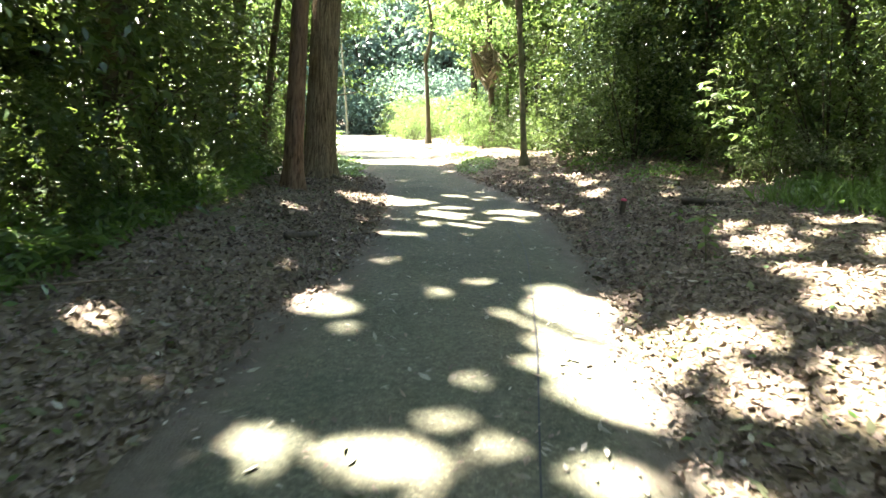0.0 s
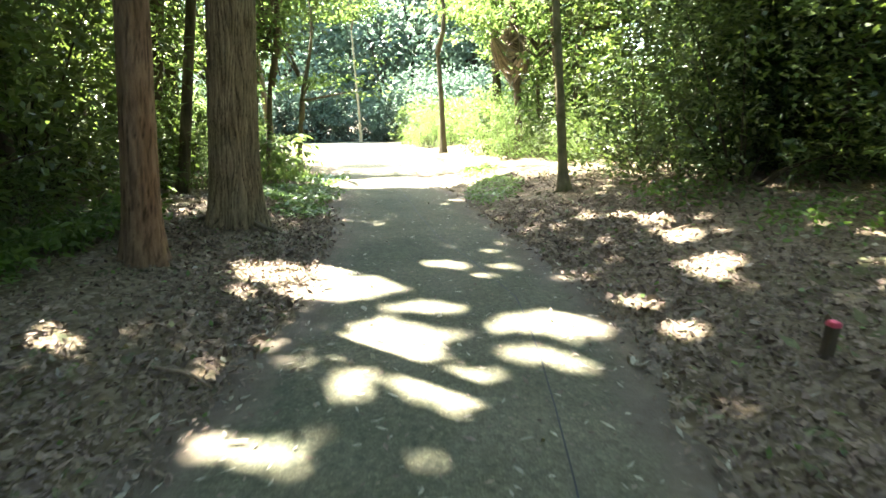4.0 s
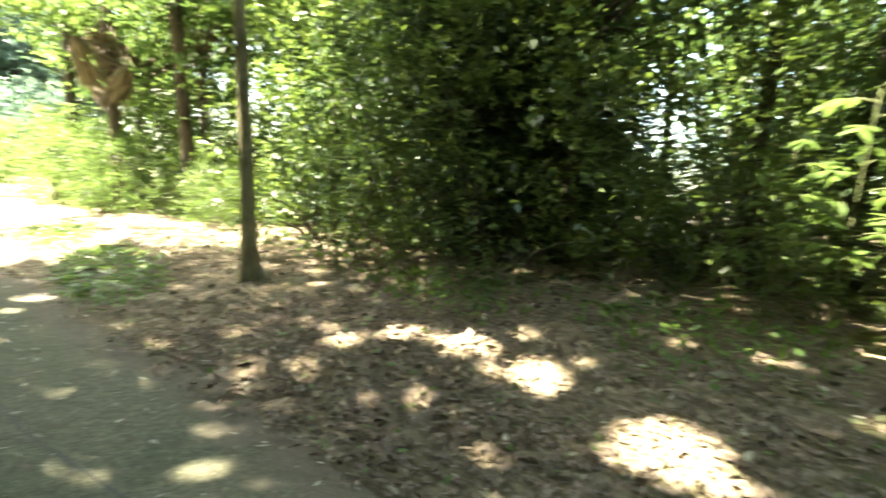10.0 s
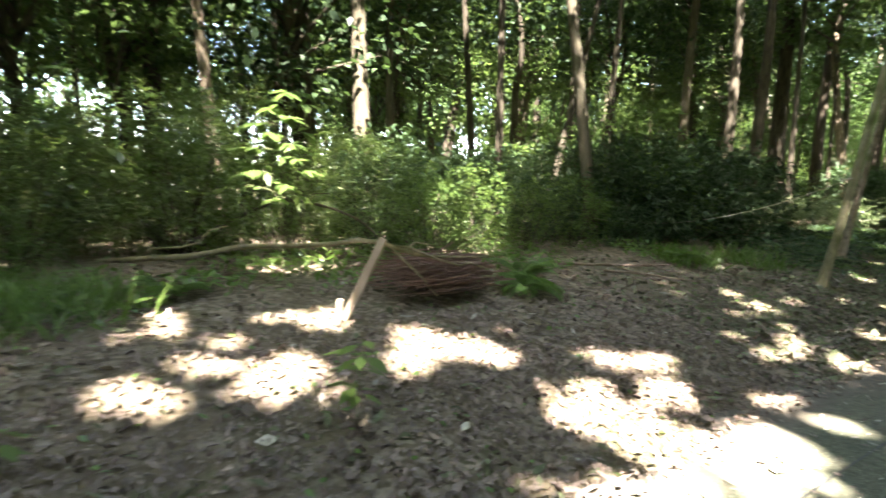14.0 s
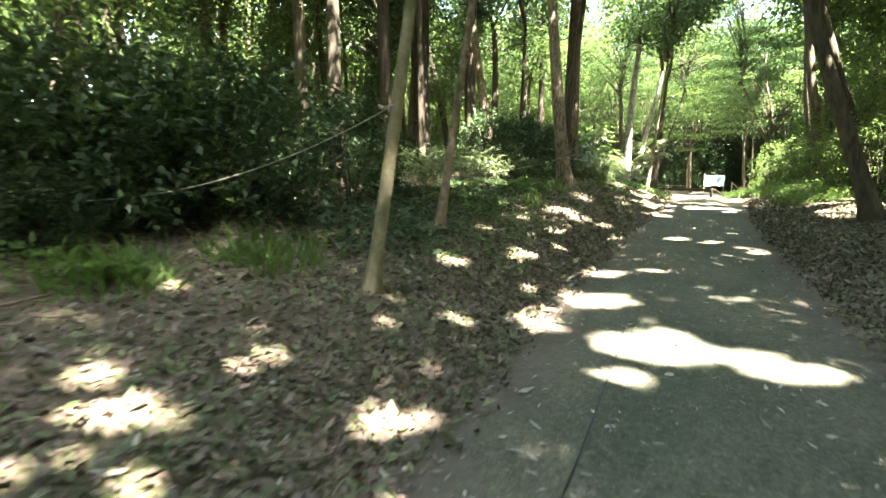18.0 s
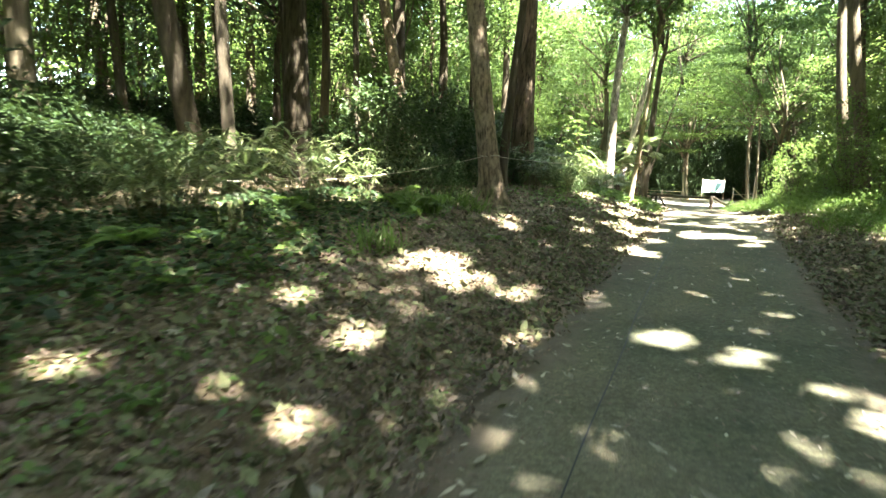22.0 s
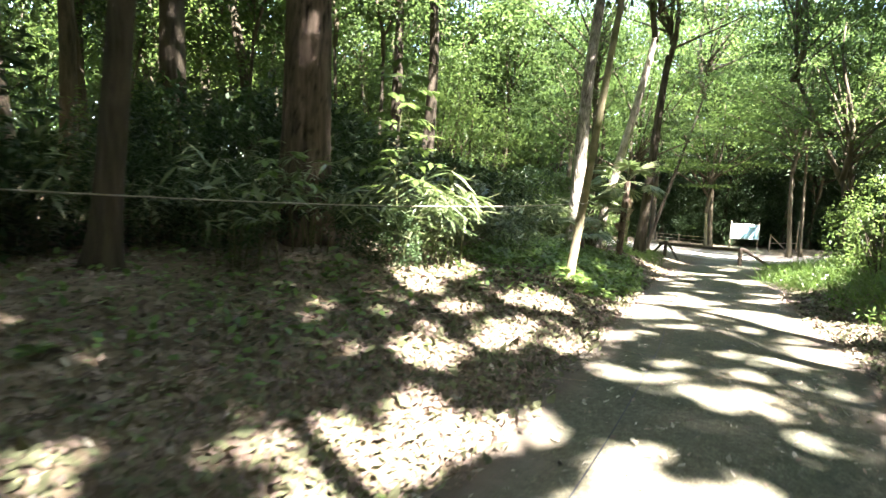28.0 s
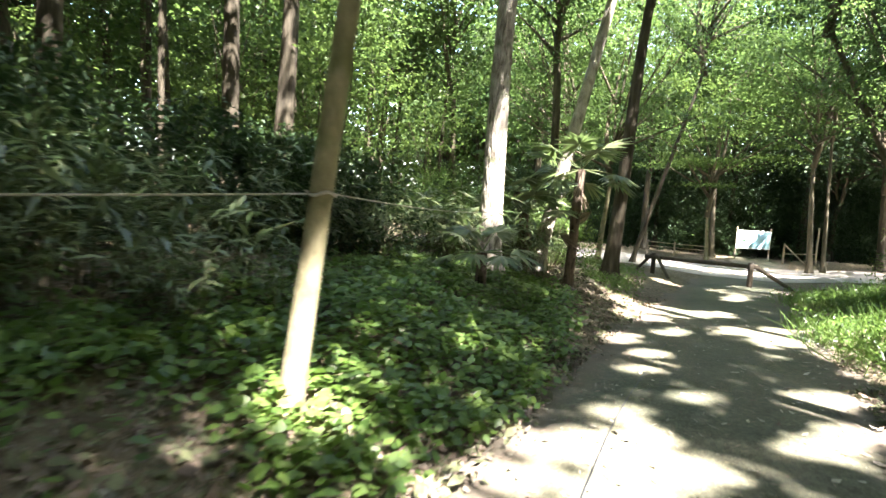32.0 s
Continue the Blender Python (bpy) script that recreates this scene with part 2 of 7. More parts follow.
M_PALELEAF = plain_mat("pale_fallen_leaves", (0.24, 0.22, 0.165), (0.42, 0.39, 0.32), 30, random_tint=True)
M_BARK = bark_mat("brown_bark", (0.033, 0.028, 0.018), (0.135, 0.116, 0.076))
M_BARKRED = bark_mat("reddish_bark", (0.085, 0.05, 0.03), (0.27, 0.175, 0.11), 14, (1, 1, 0.14))
M_FURROW = bark_mat("furrowed_bark", (0.05, 0.038, 0.022), (0.4, 0.32, 0.2), 16, (1, 1, 0.14), 1.0)
M_PALEBARK = bark_mat("pale_smooth_bark", (0.12, 0.105, 0.06), (0.3, 0.265, 0.157), 7, (1, 1, 0.6), 0.45, 0.45)
M_GREYBARK = bark_mat("grey_mottled_bark", (0.06, 0.046, 0.031), (0.29, 0.232, 0.157), 15, (1, 1, 0.6), 1.0, 0.25)
M_FLAKY = bark_mat("flaking_pale_bark", (0.07, 0.056, 0.04), (0.52, 0.47, 0.38), 8, (1, 1, 0.4), 1.0, 0.3)
M_SHAGGY = bark_mat("shaggy_bark", (0.022, 0.017, 0.012), (0.165, 0.125, 0.09), 14, (1, 1, 0.1), 1.0)
M_DARKBARK = bark_mat("dark_bark", (0.022, 0.0185, 0.0125), (0.09, 0.076, 0.052), 12, (1, 1, 0.15))
M_TWIG = plain_mat("dry_twigs", (0.16, 0.11, 0.075), (0.3, 0.23, 0.16), 25)
M_STEM = plain_mat("green_stems", (0.07, 0.09, 0.03), (0.13, 0.13, 0.06), 25)
M_BRUSH = plain_mat("reddish_dead_twigs", (0.12, 0.07, 0.05), (0.25, 0.16, 0.115), 25, random_tint=True)
M_ROPE = plain_mat("grey_rope", (0.28, 0.25, 0.19), (0.45, 0.42, 0.34), 90, stretch=(1, 1, 1), strength=0.8)
M_WOOD = plain_mat("weathered_wood", (0.3, 0.23, 0.16), (0.5, 0.41, 0.3), 14, stretch=(1, 1, 0.15))
M_LOG = plain_mat("dark_weathered_log", (0.045, 0.036, 0.025), (0.12, 0.095, 0.066), 12, stretch=(1, 1, 0.2), strength=0.6)
M_PINK = plain_mat("pink_paint", (0.7, 0.08, 0.16), (0.85, 0.2, 0.28), 30, 0.6)
M_WHITE = plain_mat("white_panel", (0.72, 0.76, 0.72), (0.82, 0.85, 0.8), 4, 0.4, strength=0.02)
M_BLUE = plain_mat("pale_blue_print", (0.33, 0.58, 0.66), (0.42, 0.66, 0.74), 4, 0.4, strength=0.02)
M_INK = plain_mat("dark_print", (0.05, 0.1, 0.06), (0.1, 0.16, 0.1), 8, 0.5, strength=0.02)
M_CABLE = plain_mat("black_cable", (0.02, 0.02, 0.022), (0.035, 0.035, 0.035), 20, 0.5, strength=0.05)


# ---- mesh builders ----
def mesh_np(name, V, F, mat, smooth=False):
    """A mesh from arrays of corners (n, 3) and faces (m, k)."""
    V, F = np.asarray(V, dtype=np.float32), np.asarray(F, dtype=np.int32)
    me = bpy.data.meshes.new(name)
    me.vertices.add(len(V))
    me.vertices.foreach_set("co", V.ravel())
    me.loops.add(F.size)
    me.loops.foreach_set("vertex_index", F.ravel())
    me.polygons.add(len(F))
    me.polygons.foreach_set("loop_start", np.arange(len(F), dtype=np.int32) * F.shape[1])
    if smooth:
        me.polygons.foreach_set("use_smooth", np.ones(len(F), dtype=bool))
    me.update(calc_edges=True)
    me.materials.append(mat)
    return me


def join(pieces):
    """Arrays of several pieces (V, F) as one."""
    Vs, Fs, k = [], [], 0
    for V, F in pieces:
        Vs.append(V)
        Fs.append(np.asarray(F) + k)
        k += len(V)
    return np.concatenate(Vs), np.concatenate(Fs)


def tube(pts, radii, seg=8, wobble=0.0, rng=None, cap=True):
    """A tapered tube along pts, with quads; its end is drawn to a point when cap."""
    pts, radii = np.asarray(pts, float), np.asarray(radii, float)
    d = np.gradient(pts, axis=0)
    d /= np.linalg.norm(d, axis=1)[:, None] + 1e-9
    ref = np.where(np.abs(d[:, 2:3]) > 0.9, np.array([[1.0, 0, 0]]), np.array([[0, 0, 1.0]]))
    if np.abs(d[:, 2]).mean() > 0.6:
        ref = np.tile([1.0, 0, 0], (len(d), 1))
    else:
        ref = np.tile([0, 0, 1.0], (len(d), 1))
    u = np.cross(d, ref)
    u /= np.linalg.norm(u, axis=1)[:, None] + 1e-9
    v = np.cross(d, u)
    a = np.linspace(0, 2 * np.pi, seg, endpoint=False)
    r = radii[:, None] * np.ones(seg)
    if wobble and rng is not None:
        r = r * (1 + wobble * rng.standard_normal(r.shape))
    V = pts[:, None, :] + r[..., None] * (np.cos(a)[None, :, None] * u[:, None, :] + np.sin(a)[None, :, None] * v[:, None, :])
    V = V.reshape(-1, 3)
    i, j = np.meshgrid(np.arange(len(pts) - 1), np.arange(seg), indexing="ij")
    F = np.stack([i * seg + j, i * seg + (j + 1) % seg, (i + 1) * seg + (j + 1) % seg, (i + 1) * seg + j], -1).reshape(-1, 4)
    if cap:
        n = len(V)
        V = np.concatenate([V, pts[-1:], pts[:1]])
        last = (len(pts) - 1) * seg
        k = np.arange(0, seg, 2)
        F = np.concatenate([F, np.stack([last + k, last + (k + 1) % seg, last + (k + 2) % seg, np.full(len(k), n)], -1),
                            np.stack([(k + 2) % seg, (k + 1) % seg, k, np.full(len(k), n + 1)], -1)])
    return V, F


def unit(a):
    return a / (np.linalg.norm(a, axis=-1, keepdims=True) + 1e-9)


def leaves(P, D, N, L, W, full=False, droop=0.15, fold=0.25):
    """Leaves at P along D, faces towards N: one folded quad each, or when full a drooping blade of two."""
    P, D = np.asarray(P, float), unit(np.asarray(D, float))
    S = unit(np.cross(D, N))
    N = unit(np.cross(S, D))
    L, W = np.asarray(L)[:, None], np.asarray(W)[:, None]
    tip = P + D * L - N * L * droop
    n = len(P)
    if not full:
        m = P + D * L * 0.48
        V = np.stack([P, m + S * W * 0.5 + N * W * fold, tip, m - S * W * 0.5 + N * W * fold], 1).reshape(-1, 3)
        return V, np.arange(4 * n).reshape(n, 4)
    m = P + D * L * 0.45 - N * L * droop * 0.18
    b = P + D * L * 0.03
    V = np.stack([m + S * W * 0.5, tip + S * W * 0.05, tip - S * W * 0.05, m - S * W * 0.5, b - S * W * 0.16, b + S * W * 0.16], 1).reshape(-1, 3)
    k = np.arange(n)[:, None] * 6
    return V, np.concatenate([k + np.array([[0, 1, 2, 3]]), k + np.array([[0, 3, 4, 5]])])


def part(name, me, parent, label="", at=None):
    ob = new(name, me)
    ob.parent = parent
    if at is not None:
        ob.matrix_basis = at
    if label:
        ob["label"] = label
    return ob


def thing(name, label, category, at, group="", kind=""):
    ob = new(name)
    ob.empty_display_size = 0.1
    ob.matrix_basis = at
    return tagged(ob, label, category, group, kind)


def rand_dirs(rng, n):
    return unit(rng.standard_normal((n, 3)))


# ---- the lie of the land ----
LINE_Y = [-60, -50, -40, -31, -24, -19, -15.5, -11, -5.5, -1.5, 2.3, 6, 9, 11.6, 14, 17, 22, 31, 45, 80]
LINE_X = [-9.5, -8.2, -6.0, -4.6, -3.6, -3.2, -2.62, -1.85, -1.1, -0.75, -0.1, 0.4, 0.38, -0.15, -0.75, -1.4, -2.8, -5.5, -9.0, -16]
LINE_W = [1.5, 1.5, 1.45, 1.4, 1.3, 1.33, 1.28, 1.28, 1.38, 1.4, 1.34, 1.3, 1.36, 1.25, 1.3, 1.3, 1.25, 1.6, 3.0, 3.0]
LINE_Z = [-1.2, -1.2, -1.03, -0.4, 0.08, 0.2, 0.2, 0.16, 0.1, 0.06, 0.0, 0.04, 0.07, 0.09, 0.1, 0.1, 0.08, 0.1, 0.1, 0.1]


def along(y, values):
    return sum(np.interp(np.asarray(y, float) + k, LINE_Y, values) for k in (-1.2, -0.6, 0, 0.6, 1.2)) / 5


def height(x, y):
    """The ground's height: the path lies between low banks."""
    x, y = np.asarray(x, float), np.asarray(y, float)
    c, w, z = along(y, LINE_X), along(y, LINE_W), along(y, LINE_Z)
    de, dw = np.maximum(x - c - w, 0), np.maximum(c - w - x, 0)
    east = np.interp(y, [-45, -36, -28, -20, -14, -4, 4, 14, 24, 40], [0.1, 0.5, 0.75, 0.85, 0.85, 0.75, 0.6, 0.5, 0.3, 0.1])
    west = np.interp(y, [-45, -36, -28, -20, -10, 0, 8, 16, 26, 40], [0.2, 0.6, 0.8, 0.6, 0.4, 0.4, 0.4, 0.35, 0.2, 0.1])
    return (z + east * (1 - np.exp(-(de / 1.7) ** 1.3)) + 0.02 * np.minimum(de, 12)
            + west * (1 - np.exp(-(dw / 1.7) ** 1.3)) + 0.01 * np.minimum(dw, 12))


def rough_ground(x, y):
    """height() with the small unevenness of trodden earth off the path."""
    c, w = along(y, LINE_X), along(y, LINE_W)
    d = np.abs(x - c) - w
    amp = np.clip(d / 0.5, 0, 1)
    return height(x, y) + amp * (0.03 * np.sin(2.1 * x + 1.3 * np.sin(1.7 * y)) * np.sin(1.9 * y + 0.7 * x)
                                 + 0.015 * np.sin(5.3 * x + 2.0 * y) * np.sin(4.7 * y - 1.1 * x)) - 0.012


def spot(x, y):
    return float(rough_ground(x, y))


def off_path(x, y):
    """Metres from the path's edge: positive to the east (+x), negative to the west."""
    d = np.asarray(x) - along(y, LINE_X)
    return np.sign(d) * (np.abs(d) - along(y, LINE_W))


def grid_steps(near, step, far, growth=1.22):
    a = list(np.arange(near[0], near[1] + 1e-6, step))
    s = step
    while a[-1] < far:
        s *= growth
        a.append(a[-1] + s)
    s = step
    while a[0] > -far:
        s *= growth
        a.insert(0, a[0] - s)
    return np.array(a)


gx, gy = grid_steps((-9, 9), 0.16, 400), grid_steps((-45, 26), 0.22, 400)
X, Y = np.meshgrid(gx, gy, indexing="ij")
Z = rough_ground(X, Y)
ii, jj = np.meshgrid(np.arange(len(gx) - 1), np.arange(len(gy) - 1), indexing="ij")
k = len(gy)
GF = np.stack([ii * k + jj, (ii + 1) * k + jj, (ii + 1) * k + jj + 1, ii * k + jj + 1], -1).reshape(-1, 4)
ground = tagged(new("ground", mesh_np("ground", np.stack([X, Y, Z], -1).reshape(-1, 3), GF, M_SOIL, True)),
                "brown forest soil covered with leaf litter", "ground", kind="structure")

# the path: a cambered strip with a ragged edge
ys = np.arange(-62, 62, 0.15)
us = np.array([-1, -0.97, -0.9, -0.75, -0.5, -0.25, 0, 0.25, 0.5, 0.75, 0.9, 0.97, 1])
rng = np.random.default_rng(3)
ragged = lambda s: 0.09 * np.sin(ys * 1.9 + s) + 0.06 * np.sin(ys * 4.7 + 2 * s) + 0.04 * np.sin(ys * 11.3 + 3 * s)
wl, wr = along(ys, LINE_W) + 0.04 + ragged(1.0), along(ys, LINE_W) + 0.04 + ragged(4.0)
PX = along(ys, LINE_X)[:, None] + np.where(us < 0, us * wl[:, None], us * wr[:, None])
PY = np.repeat(ys[:, None], len(us), 1)
PZ = height(PX, PY) + 0.004 + 0.022 * (1 - us ** 2)[None, :] - 0.03 * (np.abs(us) > 0.98)[None, :]
i, j = np.meshgrid(np.arange(len(ys) - 1), np.arange(len(us) - 1), indexing="ij")
k = len(us)
PF = np.stack([i * k + j, i * k + j + 1, (i + 1) * k + j + 1, (i + 1) * k + j], -1).reshape(-1, 4)
pm = mesh_np("path", np.stack([PX, PY, PZ], -1).reshape(-1, 3), PF, M_ASPHALT, True)
at = pm.attributes.new("edge", "FLOAT", "POINT")
at.data.foreach_set("value", np.repeat((np.abs(us) ** 3)[None, :], len(ys), 0).ravel().astype(np.float32))
path = tagged(new("path", pm), "worn grey asphalt path strewn with dry leaves", "path", kind="structure")


# ---- trees ----
def trunk_arrays(rng, r, h, lean=(0, 0), bend=0.12, flare=1.5, seg=20, rings=36, furrow=0.0, roots=5, taper=0.45):
    """A trunk from below the ground up: flared foot with root ridges, slight bends, bark furrows when asked."""
    t = np.linspace(0, 1, rings) ** 1.35
    z = -0.25 + t * (h + 0.25)
    ph = rng.uniform(0, 6.28, 4)
    cx = lean[0] * np.maximum(z, 0) + bend * r * 4 * (np.sin(z * 0.55 + ph[0]) - np.sin(ph[0]))
    cy = lean[1] * np.maximum(z, 0) + bend * r * 4 * (np.sin(z * 0.47 + ph[1]) - np.sin(ph[1]))
    rad = r * (1 - taper * np.clip(z / h, 0, 1))
    a = np.linspace(0, 2 * np.pi, seg, endpoint=False)
    foot = (flare - 1) * np.exp(-np.maximum(z, 0) / (0.9 * r + 0.12))
    ridge = 1 + 0.5 * np.cos(roots * a[None, :] + ph[2] + 0.6 * np.sin(2 * a[None, :] + ph[3]))
    R = rad[:, None] * (1 + foot[:, None] * ridge) * (1 + 0.025 * np.sin(3 * a[None, :] + z[:, None] * 1.2 + ph[0]))
    fissure = np.zeros(R.shape)
    if furrow:
        n = int(round(2 * np.pi * r / 0.05))
        w = 1.5 * np.sin(z[:, None] * 4.3 + 3 * np.sin(a[None, :] * 3)) + 0.9 * np.sin(z[:, None] * 5.1 + 5 * a[None, :]) + 0.35 * np.sin(z[:, None] * 13.0 + 9 * a[None, :])
        s = np.abs(np.sin(0.5 * n * a[None, :] + w))
        brk = 0.5 + 0.5 * np.sin(z[:, None] * 9 + 4.0 * np.sin(n * a[None, :] * 0.5))
        col = np.floor((0.5 * n * a[None, :] + w) / np.pi)
        crack = np.exp(-(np.abs(np.sin(z[:, None] * 8.5 + 2.4 * col + 0.6 * np.sin(3.1 * col))) / 0.1) ** 2) * (np.sin(1.7 * col + 3.3 * z[:, None]) > -0.2)
        R = R - 0.12 * furrow * crack
        R = R + furrow * (s ** 0.55 - 0.7) * (0.8 + 0.2 * brk) + 0.15 * furrow * rng.standard_normal(R.shape)
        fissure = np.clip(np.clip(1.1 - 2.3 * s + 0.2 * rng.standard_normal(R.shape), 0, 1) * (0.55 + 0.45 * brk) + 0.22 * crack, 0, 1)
    V = np.stack([cx[:, None] + R * np.cos(a), cy[:, None] + R * np.sin(a), np.repeat(z[:, None], seg, 1)], -1).reshape(-1, 3)
    global last_fissure
    last_fissure = fissure.ravel().astype(np.float32)
    i, j = np.meshgrid(np.arange(rings - 1), np.arange(seg), indexing="ij")
    F = np.stack([i * seg + j, i * seg + (j + 1) % seg, (i + 1) * seg + (j + 1) % seg, (i + 1) * seg + j], -1).reshape(-1, 4)
    return V, F, np.array([cx[-1], cy[-1], h])


def crown_arrays(rng, rx, rz, clumps, per, L, flat=0.5, clump_r=0.8, hollow=0.35, level=0.5, wood=1.0):
    """Leaf arrays and limb arrays of a crown whose foot is at the origin: clumps at the ends of limbs, with gaps between."""
    d = rand_dirs(rng, clumps)
    rr = rng.uniform(hollow, 1, clumps) ** 0.6
    C = np.stack([d[:, 0] * rx * rr, d[:, 1] * rx * rr, rz * (1 + d[:, 2] * rr)], -1)
    P, D, N = [], [], []
    for c in C:
        n = int(per * rng.uniform(0.6, 1.4))
        s = clump_r * rng.uniform(0.6, 1.3)
        q = rng.standard_normal((n, 3)) * np.array([s, s, s * flat]) * 0.55
        P.append(c + q)
        D.append(unit(q * np.array([1, 1, 0.4]) + 0.5 * rng.standard_normal((n, 3)) * s + np.array([0, 0, -0.15])))
        N.append(unit(np.array([0, 0, 1.0]) * level + rng.standard_normal((n, 3)) * (1 - level) + 0.2))
    P, D, N = np.concatenate(P), np.concatenate(D), np.concatenate(N)
    n = len(P)
    lv = leaves(P, D, N, L * rng.uniform(0.7, 1.3, n), L * 0.55 * rng.uniform(0.8, 1.2, n))
    limbs = []
    for c in C[:: 3]:
        z0 = rng.uniform(-0.5, 0.2) + 0.35 * c[2]
        s = np.linspace(0, 1, 5)[:, None]
        a, m = np.array([0, 0, z0]), np.array([c[0] * 0.45, c[1] * 0.45, z0 + 0.75 * (c[2] - z0) * 0.6])
        pts = (1 - s) ** 2 * a + 2 * s * (1 - s) * m + s ** 2 * c
        limbs.append(tube(pts, np.linspace(0.055, 0.012, 5) * wood * (0.6 + 0.12 * rx), 4))
    s = np.linspace(0, 1, 7)
    limbs.append(tube(np.stack([0.25 * np.sin(s * 5), 0.25 * np.cos(s * 4) - 0.25, -0.3 + s * 1.6 * rz], -1), np.linspace(0.1, 0.02, 7) * wood * (0.5 + 0.15 * rx), 6))
    return lv, join(limbs)


def crown_pair(seed, mat, bark, **kw):
    rng = np.random.default_rng(seed)
    lv, lb = crown_arrays(rng, **kw)
    return mesh_np("crown", *lv, mat), mesh_np("branching", *lb, bark, True)


CROWNS = {
    "tall": [crown_pair(10 + s, M_CANOPY, M_BARK, rx=3.3, rz=3.4, clumps=36, per=200, L=0.2, flat=0.5, clump_r=1.2) for s in range(4)],
    "airy": [crown_pair(20 + s, M_LIGHTLEAF, M_BARK, rx=2.9, rz=2.4, clumps=34, per=105, L=0.2, flat=0.16, clump_r=1.15, level=0.85) for s in range(3)],
    "slim": [crown_pair(30 + s, M_CANOPY, M_BARK, rx=1.8, rz=2.3, clumps=20, per=90, L=0.21, flat=0.4, clump_r=0.85) for s in range(3)],
    "ever": [crown_pair(40 + s, M_DARKLEAF, M_DARKBARK, rx=2.5, rz=3.0, clumps=36, per=105, L=0.18, flat=0.65, clump_r=1.0) for s in range(3)],
    "under": [crown_pair(60 + s, M_LIGHTLEAF if s % 2 else M_CANOPY, M_BARK, rx=1.7, rz=2.5, clumps=30, per=90, L=0.12, flat=0.25, clump_r=0.85, level=0.75, hollow=0.1, wood=0.35) for s in range(4)],
    "wall": [crown_pair(50 + s, M_CANOPY, M_DARKBARK, rx=3.0, rz=4.6, clumps=52, per=40, L=0.42, flat=0.45, clump_r=1.2, level=0.6) for s in range(3)],
    "bush": [crown_pair(65 + s, M_DARKLEAF if s else M_CANOPY, M_DARKBARK, rx=1.7, rz=1.1, clumps=26, per=24, L=0.34, flat=0.6, clump_r=0.9, hollow=0.1, wood=0.3) for s in range(2)],
    "fine": [crown_pair(70 + s, M_LIGHTLEAF if s % 2 else M_CANOPY, M_BARK, rx=3.2, rz=3.2, clumps=46, per=185, L=0.12, flat=0.08, clump_r=1.25, level=0.85, hollow=0.15) for s in range(3)],
    "far": [crown_pair(55 + s, M_FARHAZE, M_DARKBARK, rx=3.2, rz=6.0, clumps=56, per=45, L=0.42, flat=0.7, clump_r=1.2) for s in range(2)],
}


def tree(x, y, r, h, lean, bark, kind, pick, label, size=1.0, turn=0.0, flare=1.5, seg=20, rings=36, furrow=0.0, bend=0.12, roots=5, taper=0.45, seed=0):
    """A standing tree: trunk, limbs and crown under one base point. h is the height at which the crown begins."""
    rng = np.random.default_rng(1000 + seed)
    t = thing("tree", label, "tree", pose(x, y, spot(x, y)), "woodland trees")
    V, F, top = trunk_arrays(rng, r, h, lean, bend, flare, seg, rings, furrow, roots, taper)
    tm = mesh_np("trunk", V, F, bark, True)
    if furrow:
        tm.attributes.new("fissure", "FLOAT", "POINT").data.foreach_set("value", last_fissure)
    part("trunk", tm, t)
    cr, lb = CROWNS[kind][pick % len(CROWNS[kind])]
    m = Matrix.Translation(top) @ Matrix.Rotation(turn, 4, "Z") @ Matrix.Scale(size, 4)
    part("branching", lb, t, at=m)
    part("crown", cr, t, at=m)
    return t


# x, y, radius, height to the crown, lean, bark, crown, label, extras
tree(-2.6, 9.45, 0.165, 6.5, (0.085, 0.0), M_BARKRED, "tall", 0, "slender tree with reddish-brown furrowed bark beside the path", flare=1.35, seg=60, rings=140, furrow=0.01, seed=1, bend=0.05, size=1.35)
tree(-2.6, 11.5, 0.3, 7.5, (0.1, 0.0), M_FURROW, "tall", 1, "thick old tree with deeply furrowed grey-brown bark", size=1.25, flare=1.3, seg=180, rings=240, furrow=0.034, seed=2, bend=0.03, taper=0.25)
tree(-5.0, 13.1, 0.065, 5.0, (0.1, 0.0), M_BARK, "slim", 0, "thin brown tree behind the old trunk", seed=3)
tree(2.08, 13.9, 0.08, 5.0, (-0.09, 0.0), M_PALEBARK, "slim", 1, "thin straight tree with smooth pale bark", flare=1.7, seg=24, seed=4, bend=0.1, size=1.6)
tree(-0.7, 27.0, 0.13, 4.2, (-0.045, 0.0), M_BARK, "airy", 0, "slender forked tree at the sunlit edge of the path", seed=5, size=1.25)
tree(1.6, 26.0, 0.2, 5.0, (-0.03, 0.0), M_DARKBARK, "airy", 1, "tall dark-barked tree among sunlit leaves", seed=6, size=1.3)
tree(4.2, 23.0, 0.12, 3.4, (-0.08, 0.0), M_BARK, "airy", 2, "leafy tree spreading sunlit branches", seed=52, size=1.15, turn=1.0)
tree(3.0, 30.0, 0.12, 3.4, (-0.05, 0.0), M_BARK, "airy", 0, "leafy tree at the clearing", seed=53, size=1.3, turn=2.0)
tree(-6.0, 20.4, 0.12, 4.2, (0.12, 0.0), M_BARK, "airy", 2, "leaning brown tree over sunlit shrubs", seed=7, size=1.3)
tree(-7.6, 26.5, 0.16, 5.5, (-0.08, 0.0), M_BARK, "airy", 0, "brown tree beside the clearing", turn=1.0, seed=8)
tree(-7.6, 44.0, 0.1, 8.0, (-0.03, 0.0), M_PALEBARK, "slim", 2, "thin pale trunk standing at the clearing", seed=9)
tree(5.7, 12.6, 0.1, 2.4, (0.05, 0.0), M_DARKBARK, "ever", 1, "dark evergreen tree shading the bank", seed=95, turn=1.1)
